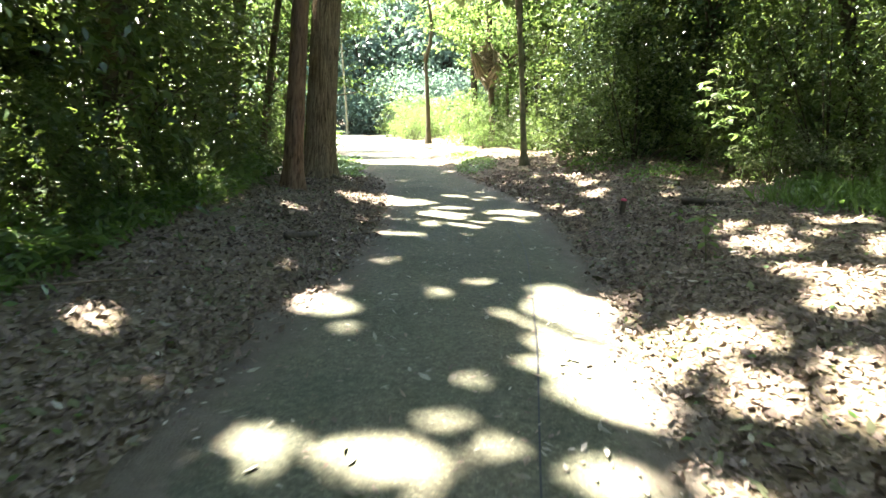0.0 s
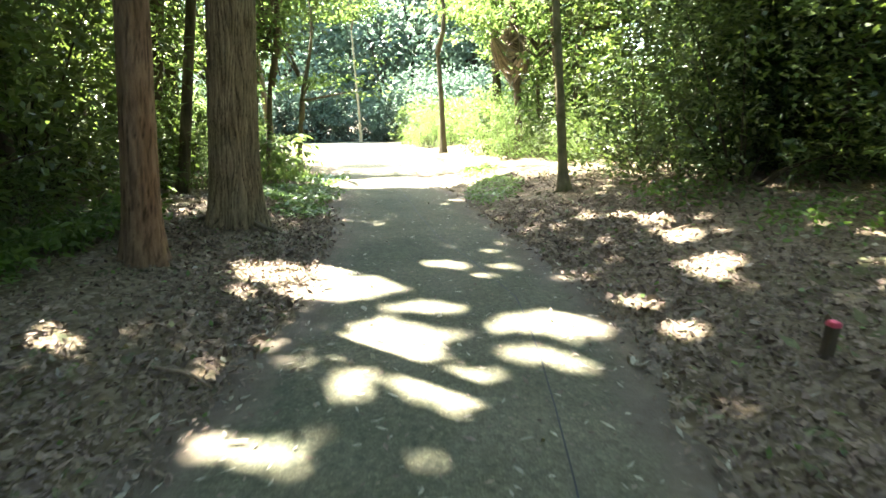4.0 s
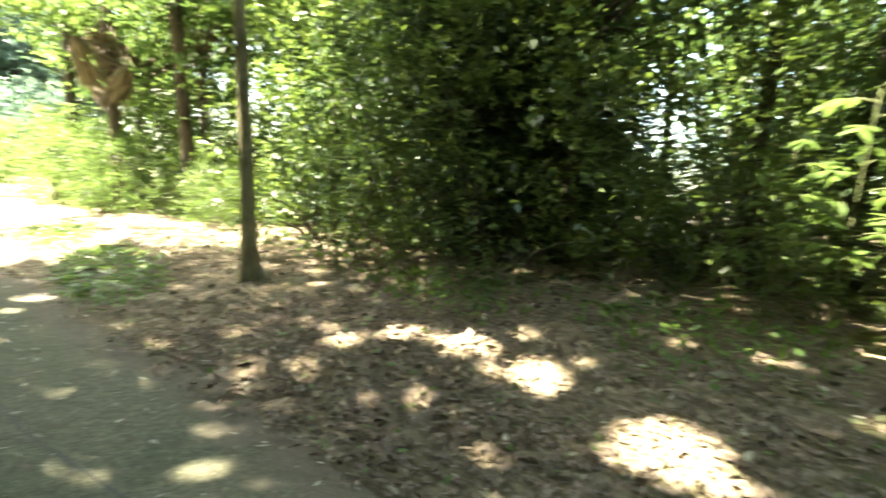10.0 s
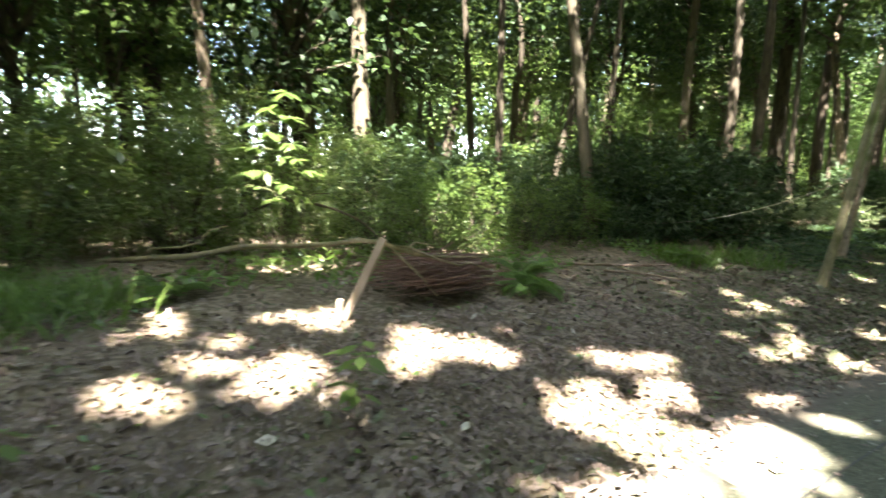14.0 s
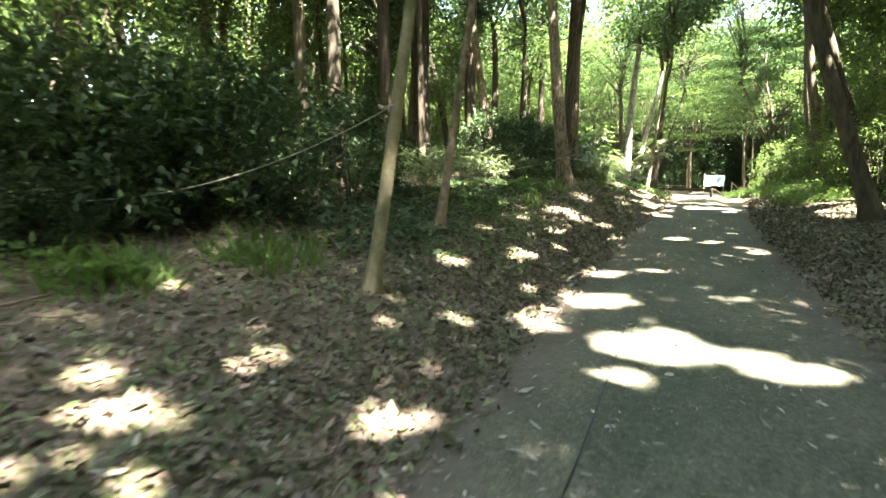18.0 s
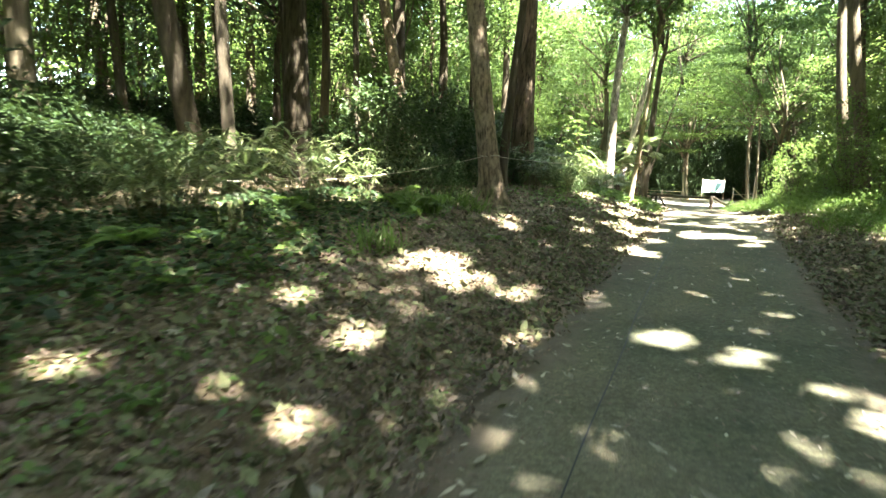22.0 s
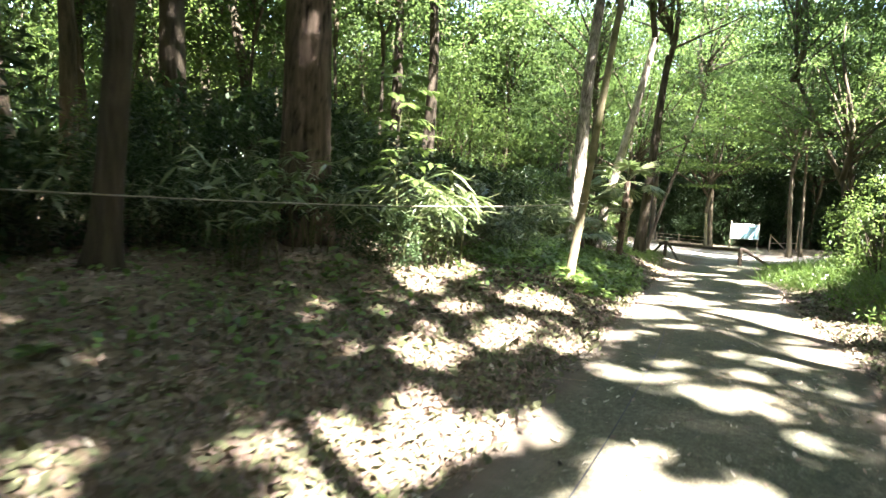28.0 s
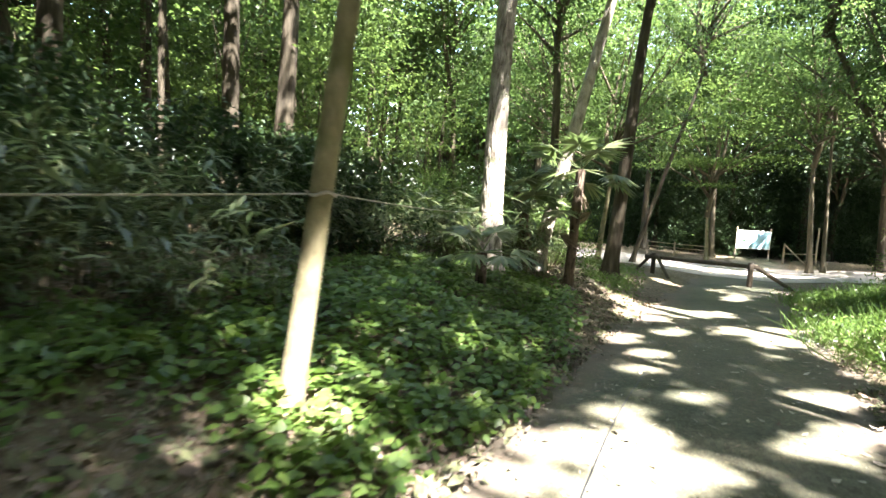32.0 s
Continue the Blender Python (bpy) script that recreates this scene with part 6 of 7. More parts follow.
grass("mound_grass", 6000, (-11, -4, -38, -13), any_of(blob(-6.3, -22.5, 1.1, 3.0), blob(-6.3, -28.5, 1.0, 3.2), blob(-7.6, -34.5, 1.3, 2.6), blob(-5.6, -17.0, 0.8, 2.0)), 0.42, 0.008, M_FERN, "long green grass on the sunlit mound", 0.8)
ground_cover("mound_weeds", 11000, (-11, -4, -40, -13), any_of(blob(-6.4, -22.5, 1.2, 3.0), blob(-6.4, -28.5, 1.0, 3.4), blob(-7.6, -35.0, 1.3, 3.0), blob(-5.7, -18.0, 0.8, 2.0)), 0.065, 0.5, 0.5, M_FERN, "light green leafy weeds on the mound", 0.6)
ground_cover("gate_verge_weeds", 3600, (-5, 0, -42, -30), any_of(blob(-2.2, -37.5, 0.9, 2.4), blob(-2.4, -33.0, 0.7, 1.8)), 0.07, 0.45, 0.35, M_LIGHTLEAF, "light green weeds along the path by the gate", 0.6)
grass("roadside_grass", 1100, (-7, -2, 10, 30), any_of(blob(-4.3, 17.5, 0.9, 2.0), blob(-6.3, 22.0, 1.2, 2.4)), 0.45, 0.016, M_LIGHTLEAF, "long light green grass at the sunlit verge")


# surface roots of the old tree
old = next(o for o in scene.objects if o.get("label", "").startswith("thick old tree"))
for k, (a, l) in enumerate([(-0.55, 1.0), (-0.95, 0.6), (-2.3, 0.6), (3.4, 0.6)]):
    s = np.linspace(0, 1, 9)
    px, py = (0.24 + l * s) * np.cos(a + 0.25 * np.sin(3 * s + k)), (0.24 + l * s) * np.sin(a + 0.25 * np.sin(3 * s + k))
    pz = rough_ground(px + old.location.x, py + old.location.y) - old.location.z - 0.01 + 0.1 * (1 - s) ** 3 - 0.03 * s ** 2
    part("root", mesh_np("root", *tube(np.stack([px, py, pz], -1), 0.04 * (1 - 0.75 * s), 8, 0.12, rng), M_BARK, True), old)

# ---- ferns ----
def fern(x, y, L, n, label, seed, mat):
    rng = np.random.default_rng(seed)
    t = thing("fern", label, "fern", pose(x, y, spot(x, y)), "ferns")
    q = np.linspace(0.12, 1, 22)
    line = np.stack([L * (q - 0.18 * q ** 3), 0 * q, L * (0.75 * q - 0.8 * q ** 2)], -1)
    P = np.repeat(line, 2, 0)
    side = np.tile([1.0, -1.0], len(q))
    D = np.stack([np.full(len(P), 0.35), side, np.full(len(P), -0.15)], -1)
    l = np.repeat(L * 0.27 * np.sin(np.pi * np.clip(q * 0.86 + 0.1, 0, 1)) ** 0.8, 2)
    V = join([tube(line, np.linspace(0.004, 0.0012, len(q)), 4), leaves(P, D, np.tile([[0, 0, 1.0]], (len(P), 1)), l, l * 0.3, False, 0.15, 0.1)])
    me = mesh_np("frond", *V, mat)
    for k in range(n):
        part("frond", me, t, at=pose(0, 0, 0.01, 0, rng.uniform(-28, 12), k * 360 / n + rng.uniform(-15, 15)) @ Matrix.Scale(rng.uniform(0.75, 1.15), 4))


for k, (x, y, L, n) in enumerate([(1.85, -11.9, 0.55, 11), (2.25, -12.3, 0.5, 10), (1.55, -12.7, 0.4, 8), (-3.2, 4.3, 0.5, 10), (-3.4, 5.3, 0.45, 9), (-3.5, 3.5, 0.55, 10), (-3.35, 6.6, 0.45, 9), (-3.6, 7.7, 0.45, 9),
                                  (-3.3, 2.6, 0.5, 9), (5.0, 7.0, 0.45, 9), (5.5, 7.9, 0.45, 8), (4.9, 5.2, 0.4, 8), (2.7, -8.0, 0.4, 8), (2.9, -10.4, 0.45, 9), (-3.9, 9.0, 0.4, 8), (3.3, -1.6, 0.45, 9)]):
    fern(x, y, L, n, "green fern with arching fronds on the bank", 600 + k, M_FERN)

for k, (x, y) in enumerate([(1.3, -10.9), (0.6, -11.6), (0.1, -13.1), (1.5, -9.3), (0.5, -15.4), (2.0, -7.6), (1.2, -6.6), (0.2, -12.2), (2.4, -13.6), (0.9, -5.2), (0.0, -17.6), (-0.6, -19.5)]):
    fern(x, y, 0.16 + 0.02 * (k % 3), 6, "small green fern sprouting from the litter", 640 + k, M_FERN)

# ---- bamboo grass ----
def sasa_pair(seed, culms=13, H=1.35, leaf=0.24, slim=0.17):
    rng = np.random.default_rng(seed)
    st, P, D, N = [], [], [], []
    for _ in range(culms):
        a, b, h = rng.uniform(0, 6.283), rng.uniform(0, 0.35), H * rng.uniform(0.6, 1.15)
        o = np.array([b * math.cos(a), b * math.sin(a), -0.05])
        out = np.array([math.cos(a), math.sin(a), 0]) * rng.uniform(0.15, 0.6)
        s = np.linspace(0, 1, 7)[:, None]
        pts = o + out * h * s ** 2 + np.array([0, 0, 1]) * h * (s - 0.25 * s ** 3)
        st.append(tube(pts, np.linspace(0.006, 0.0025, 7), 5))
        for q in rng.uniform(0.45, 1, 11):
            p = o + out * h * q ** 2 + np.array([0, 0, 1]) * h * (q - 0.25 * q ** 3)
            aa = rng.uniform(0, 6.283)
            P.append(p)
            D.append([math.cos(aa), math.sin(aa), rng.uniform(-0.5, 0.35)])
            N.append([0, 0, 1])
    P, D, N = np.array(P), unit(np.array(D, float)), np.array(N, float) + 0.3 * rng.standard_normal((len(P), 3))
    n = len(P)
    return mesh_np("foliage", *leaves(P, D, N, leaf * rng.uniform(0.6, 1.25, n), leaf * slim * rng.uniform(0.8, 1.2, n), True, droop=0.3, fold=0.12), M_SASA), mesh_np("culm", *join(st), M_STEM, True)


SASA = [sasa_pair(300 + s) for s in range(3)]
BROAD = sasa_pair(310, 8, 1.35, 0.4, 0.11)


def sasa(x, y, s, label="bamboo grass with long striped leaves", broad=False):
    p = BROAD if broad else SASA[rng.integers(3)]
    t = thing("bamboo_grass", label, "bamboo grass", pose(x, y, spot(x, y), 0, 0, rng.uniform(0, 360)), "bamboo grass thicket")
    m = Matrix.Scale(s, 4)
    part("culm", p[1], t, at=m)
    part("foliage", p[0], t, at=m)


for x, y, s in [(0.15, -19.8, 1.05), (-0.1, -20.3, 0.95), (0.5, -20.2, 1.1), (-0.1, -19.7, 0.6), (0.45, -19.2, 0.9), (0.2, -20.9, 0.9)]:
    sasa(x, y, s, "sunlit bamboo grass with drooping pale leaves on the bank", True)
for x0, x1, y0, y1, n, s0 in [(0.4, 2.4, -30, -21.5, 30, 1.0), (2.6, 5.0, -13.5, -8.0, 17, 0.8), (2.2, 3.6, -17.5, -14.2, 8, 0.9), (-1.2, 0.2, -34, -27, 20, 1.0), (1.0, 2.2, -20.0, -17.0, 7, 0.9), (0.1, 1.6, -23.5, -20.6, 14, 0.55), (1.6, 3.0, -19.5, -15.0, 12, 0.6), (-0.6, 0.6, -24.5, -22.0, 6, 0.6), (2.6, 5.2, 18.0, 23.0, 16, 0.8), (6.0, 8.5, 2.0, 7.0, 8, 0.8), (-4.8, -3.6, 1.0, 9.0, 10, 0.55), (4.6, 6.4, 7.4, 10.0, 7, 0.6)]:
    for _ in range(n):
        sasa(rng.uniform(x0, x1), rng.uniform(y0, y1), s0 * rng.uniform(0.75, 1.25))


# ---- palms ----
def fan_frond(L, dead=False, seed=0):
    """A fan leaf along +x: stalk and pleated, slit blade."""
    rng = np.random.default_rng(seed)
    stalk = tube(np.array([[0, 0, 0], [0.3 * L, 0, 0.02 * L], [0.6 * L, 0, 0]]), [0.012, 0.01, 0.007], 5)
    n = 26
    a = np.linspace(-2.2, 2.2, n)
    P = np.tile([[0.6 * L, 0, 0]], (n, 1))
    D = np.stack([np.cos(a), np.sin(a), np.full(n, -0.9 if dead else -0.1)], -1) + 0.06 * rng.standard_normal((n, 3))
    if dead:
        D[:, :2] *= 0.55
    N = np.tile([[0, 0, 1.0]], (n, 1)) + 0.15 * rng.standard_normal((n, 3))
    bl = leaves(P, D, N, 0.5 * L * (0.8 + 0.2 * np.cos(a)), np.full(n, (0.032 if dead else 0.07) * L), True, droop=0.25, fold=0.3)
    return stalk, bl


def palm(x, y, r, h, lean, label, fronds, dead, seed, size=1.0):
    rng = np.random.default_rng(seed)
    t = thing("palm", label, "palm", pose(x, y, spot(x, y)))
    V, F, top = trunk_arrays(rng, r, h, lean, 0.08, 1.15, 18, 70, 0.012, 4, 0.05)
    tm = mesh_np("trunk", V, F, M_SHAGGY, True)
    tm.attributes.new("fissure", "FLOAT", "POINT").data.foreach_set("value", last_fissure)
    part("trunk", tm, t, "dark fibrous palm trunk")
    green, gone = fan_frond(1.15 * size, False, seed), fan_frond(1.1 * size, True, seed + 1)
    gm = mesh_np("frond", *join(green), M_SASA)
    dm = mesh_np("dead_frond", *join(gone), M_DEAD)
    for k in range(fronds):
        part("frond", gm, t, at=Matrix.Translation(top) @ pose(0, 0, 0, 0, rng.uniform(-55, 25), k * 360 / max(fronds, 1) + rng.uniform(-12, 12)))
    for k in range(dead):
        part("dead_frond", dm, t, "brown dead hanging frond", at=Matrix.Translation(top - np.array([0, 0, rng.uniform(0.0, 0.7 * size)])) @ pose(0, 0, 0, rng.uniform(-25, 25), rng.uniform(38, 82), k * 360 / max(dead, 1) + rng.uniform(-15, 15)) @ Matrix.Scale(rng.uniform(0.6, 1.1), 4))


palm(3.15, 20.4, 0.13, 6.8, (-0.13, 0.0), "palm with a dark shaggy trunk beside sunlit shrubs", 12, 8, 401)
palm(2.0, 22.2, 0.12, 4.9, (-0.05, 0.0), "palm hung with a skirt of brown dead fronds", 9, 15, 403, 1.85)
for x, y, q in [(1.7, 21.3, 0.7), (2.4, 21.6, 0.75)]:
    shrub(LIGHT[rng.integers(3)], x, y, "sunlit light green shrub below the palms", q, rng.uniform(0, 360))
palm(-1.75, -30.3, 0.09, 2.2, (-0.05, 0.0), "small fan palm on the bank with sunlit fronds", 11, 4, 405, 0.95)
palm(-0.9, -29.9, 0.09, 1.1, (0.0, 0.0), "young fan palm in the undergrowth", 9, 3, 407, 0.9)
palm(-0.3, -31.8, 0.08, 1.6, (0.0, 0.0), "fan palm in the undergrowth with drooping fronds", 10, 3, 411, 0.9)
palm(-1.0, -26.9, 0.07, 0.5, (0.0, 0.0), "young fan palm in the undergrowth", 8, 0, 409, 0.7)


# ---- rope, stakes, deadwood ----
def rope(pts, sag, label):
    a, b = np.array(pts[0]), np.array(pts[1])
    s = np.linspace(0, 1, 24)[:, None]
    P = a + (b - a) * s - np.array([0, 0, 4 * sag]) * s * (1 - s)
    V, F = tube(P, np.full(24, 0.0052), 7)
    tagged(new("rope", mesh_np("rope", V, F, M_ROPE, True)), label, "rope", "boundary rope")


def rope_ring(x, y, z, r, label):
    a = np.linspace(0, 2 * np.pi, 25)
    V, F = tube(np.stack([x + r * np.cos(a), y + r * np.sin(a), z + 0.01 * np.sin(3 * a)], -1), np.full(25, 0.009), 7)
    tagged(new("rope_loop", mesh_np("rope_loop", V, F, M_ROPE, True)), label, "rope", "boundary rope")


rope([(5.18, -2.1, 1.24), (1.68, -3.0, 2.02)], 0.3, "pale rope sagging between two trees")
rope([(1.29, -13.95, 1.68), (4.95, -8.5, 1.5)], 0.3, "pale rope strung from tree to tree above the litter")
rope([(1.24, -14.27, 1.68), (-1.45, -22.3, 1.62)], 0.1, "pale rope strung between the grey tree and the pole tree")
rope([(-1.47, -22.35, 1.62), (-0.85, -28.5, 1.4)], 0.06, "pale rope strung from the pole tree into the wood")
rope_ring(1.27, -14.09, 1.68, 0.19, "rope looped round the grey tree trunk")
rope_ring(-1.46, -22.26, 1.62, 0.075, "rope looped round the pole tree")
rope_ring(1.68, -2.95, 2.02, 0.07, "rope looped round the thin pale tree")


def limb(name, pts, r0, r1, mat, label, category="branch", forks=(), seg=9):
    """A branch lying or standing along pts, with side branches (start index, end point)."""
    rng = np.random.default_rng(len(pts) * 7 + int(100 * r0))
    pts = np.array(pts, float)
    u = np.linspace(0, 1, len(pts))
    v = np.linspace(0, 1, len(pts) * 5)
    P = np.stack([np.interp(v, u, pts[:, k]) for k in range(3)], -1)
    for _ in range(3):
        P[1:-1] = (P[:-2] + P[1:-1] * 2 + P[2:]) / 4
    t = thing(name, label, category, Matrix.Translation(P[0]))
    part("stem", mesh_np("stem", *[q if k else q - P[0] for k, q in enumerate(tube(P, np.linspace(r0, r1, len(P)), seg, 0.13 if name == "log" else 0.06, rng))], mat, True), t)
    for i, end in forks:
        a, b = P[min(i * 5, len(P) - 1)], np.array(end, float)
        s = np.linspace(0, 1, 6)[:, None]
        Q = a + (b - a) * s + 0.04 * np.sin(s * 9)
        V, F = tube(Q, np.linspace(r0 * 0.5, r1 * 0.6, 6), 6, 0.06, rng)
        part("side_branch", mesh_np("side_branch", V - P[0], F, mat, True), t)
    return t


limb("fallen_branch", [(6.6, 5.35, 0.7), (6.21, 5.05, 0.77), (5.73, 4.66, 0.83), (5.26, 4.43, 0.97), (4.81, 4.31, 1.01), (4.29, 4.09, 1.06), (3.77, 3.94, 1.16), (3.72, 3.45, 1.0), (3.7, 3.0, 0.96), (3.66, 2.5, 0.95)], 0.032, 0.012, M_PALEBARK, "pale bare branch resting on the brush pile", forks=[(7, (3.5, 2.65, 0.83)), (6, (3.95, 3.0, 1.04)), (7, (3.55, 3.3, 0.62)), (1, (6.0, 4.2, 1.1))])
limb("fallen_branch", [(7.0, 4.5, 0.72), (6.41, 3.88, 1.22), (6.1, 3.53, 1.44), (5.71, 3.14, 1.36), (5.41, 2.86, 1.21), (5.0, 2.6, 0.8)], 0.028, 0.01, M_LOG, "dark arched branch over the undergrowth", forks=[(2, (5.4, 3.3, 1.5))])
limb("fallen_branch", [(4.2, 0.65, 0.71), (3.62, 0.1, 0.72), (3.3, -0.7, 0.7), (3.3, -1.2, 0.7)], 0.022, 0.008, M_TWIG, "dry fallen branch on the litter", forks=[(1, (3.0, -0.3, 0.63)), (2, (2.85, -0.95, 0.62))])
limb("fallen_branch", [(3.6, 0.3, 0.66), (3.2, 0.05, 0.66), (2.9, -0.15, 0.62), (2.75, -0.5, 0.58)], 0.018, 0.006, M_TWIG, "thin dry branch on the litter", forks=[(1, (2.8, 0.1, 0.6))])
limb("fallen_branch", [(-1.75, 7.75, 0.14), (-1.45, 7.55, 0.12), (-1.15, 7.5, 0.1), (-0.95, 7.35, 0.09)], 0.02, 0.008, M_TWIG, "dry stick beside the path", forks=[(1, (-1.25, 7.25, 0.1))])
limb("fallen_branch", [(-3.0, 3.6, 0.3), (-2.6, 3.9, 0.27), (-2.2, 4.2, 0.22)], 0.012, 0.005, M_TWIG, "thin dry stick in the litter")
limb("log", [(3.32, 7.4, 0.455), (3.4, 7.3, 0.47), (3.5, 7.22, 0.475), (3.6, 7.15, 0.47), (3.7, 7.03, 0.48)], 0.055, 0.045, M_LOG, "short mossy log lying in the litter", "log", seg=14)
limb("log", [(-1.78, 6.02, 0.16), (-1.62, 6.13, 0.155), (-1.47, 6.27, 0.14)], 0.055, 0.045, M_LOG, "short dark log lying beside the path", "log", seg=12)
limb("log", [(-4.5, -11.0, 0.4), (-4.75, -11.25, 0.45), (-5.0, -11.5, 0.48)], 0.075, 0.06, M_LOG, "short dark log lying below the leaning tree", "log", seg=12)

# brush pile
bp = thing("brush_pile", "long heap of reddish dead twigs and branches", "brush pile", pose(3.98, 2.98, spot(3.98, 2.98), 0, 0, 4))
heap_twigs = []
for k in range(14):
    l, bow = rng.uniform(0.3, 0.85), rng.normal(0, 0.05, 3)
    heap_twigs.append(mesh_np("twig", *tube(np.array([[0, -0.5 * l, 0], bow * 0.7, [0, 0.5 * l, 0]]), [0.009, 0.007, 0.003], 5), M_BRUSH, True))
for _ in range(290):
    qx, qy = rng.uniform(-1, 1), rng.uniform(-1, 1)
    rise = math.sqrt(1 - 0.8 * qx * qx) * (1 - 0.25 * qy * qy)
    part("twig", heap_twigs[rng.integers(14)], bp, at=pose(0.38 * qx, 0.45 * qy, 0.04 + 0.36 * rise * rng.uniform(0, 1) ** 0.6, rng.normal(0, 6), rng.uniform(0, 360), rng.normal(0, 20)))
for k in range(9):
    d = np.array([rng.normal(0, 0.12), 1, rng.normal(0, 0.08)]) * rng.uniform(0.4, 0.7)
    c = np.array([rng.uniform(-0.34, 0.2), rng.normal(0, 0.1), rng.uniform(0.15, 0.4)])
    part("branch", mesh_np("branch", *tube(np.array([c - d, c + rng.normal(0, 0.05, 3), c + d]), [0.018, 0.014, 0.007], 7), M_BRUSH if k % 3 else M_TWIG, True), bp)
fern(3.6, 1.95, 0.5, 11, "light green fern at the end of the brush pile", 541, M_FERN)
fern(3.9, 1.65, 0.55, 12, "light green fern at the end of the brush pile", 542, M_FERN)


def box_arrays(sx, sy, sz, bevel=0.006):
    bm = bmesh.new()
    bmesh.ops.create_cube(bm, size=1.0)
    bmesh.ops.scale(bm, vec=(sx, sy, sz), verts=bm.verts)
    bmesh.ops.bevel(bm, geom=bm.edges[:], offset=bevel, segments=2, affect="EDGES")
    return bm


def box_mesh(name, sx, sy, sz, mat, bevel=0.006):
    me = bpy.data.meshes.new(name)
    bm = box_arrays(sx, sy, sz, bevel)
    bm.to_mesh(me)
    bm.free()
    me.materials.append(mat)
    return me


def pole_mesh(name, a, b, r0, r1, mat, seg=12, rings=8):
    rng = np.random.default_rng(int(1000 * r0) + seg)
    a, b = np.array(a, float), np.array(b, float)
    s = np.linspace(0, 1, rings)[:, None]
    return mesh_np(name, *tube(a + (b - a) * s, np.linspace(r0, r1, rings), seg, 0.03, rng), mat, True)


# wooden slat stuck in the ground
st = thing("leaning_stake", "weathered wooden slat leaning out of the ground", "stake", Matrix.Translation((3.75, 4.2, spot(3.75, 4.2))) @ Vector((-0.19, -0.2, 0.62)).to_track_quat("Z", "Y").to_matrix().to_4x4())
part("board", box_mesh("board", 0.075, 0.022, 0.84, M_WOOD, 0.003), st, at=pose(0, 0, 0.33, 0, 0, 55))
st = thing("wooden_peg", "short weathered wooden peg beside the slat", "stake", pose(3.66, 4.32, spot(3.66, 4.32), 4, -3, 20))
part("board", box_mesh("board", 0.04, 0.04, 0.3, M_WOOD, 0.003), st, at=pose(0, 0, 0.07))
# survey stake
st = thing("survey_stake", "square wooden stake with a pink painted top", "stake", pose(2.54, 7.53, spot(2.54, 7.53), 2, 3, 15))
part("post", box_mesh("post", 0.055, 0.055, 0.34, M_LOG, 0.004), st, at=pose(0, 0, 0.03))
part("painted_top", box_mesh("painted_top", 0.058, 0.058, 0.035, M_PINK, 0.005), st, "bright pink painted top", at=pose(0, 0, 0.2))


def leafy_plant(x, y, h, n, L, label, mat, seed, ratio=0.62):
    """A single plant whose leaves can be told apart."""
    rng = np.random.default_rng(seed)
    t = thing("plant", label, "plant", pose(x, y, spot(x, y)))
    s = np.linspace(0, 1, 6)[:, None]
    lean = rng.normal(0, 0.12, 2)
    stem = np.concatenate([lean[0] * s * h, lean[1] * s * h, s * h - 0.04], 1)
    part("stem", mesh_np("stem", *tube(stem, np.linspace(0.006, 0.003, 6), 6), M_STEM, True), t)
    for k in range(n):
        q = rng.uniform(0.3, 1)
        a = k * 2.4 + rng.normal(0, 0.3)
        l = L * rng.uniform(0.7, 1.2)
        o = np.array([lean[0] * q * h, lean[1] * q * h, q * h])
        e = o + np.array([math.cos(a), math.sin(a), 0.3]) * l * 0.35
        V = join([tube(np.array([o, (o + e) / 2 + 0.01, e]), [0.002, 0.0018, 0.0015], 4),
                  leaves(e[None], np.array([[math.cos(a), math.sin(a), rng.uniform(-0.35, 0.1)]]), np.array([[0, 0, 1.0]]), np.array([l]), np.array([l * ratio]), True, 0.2, 0.12)])
        part("leaf", mesh_np("leaf", *V, mat), t)


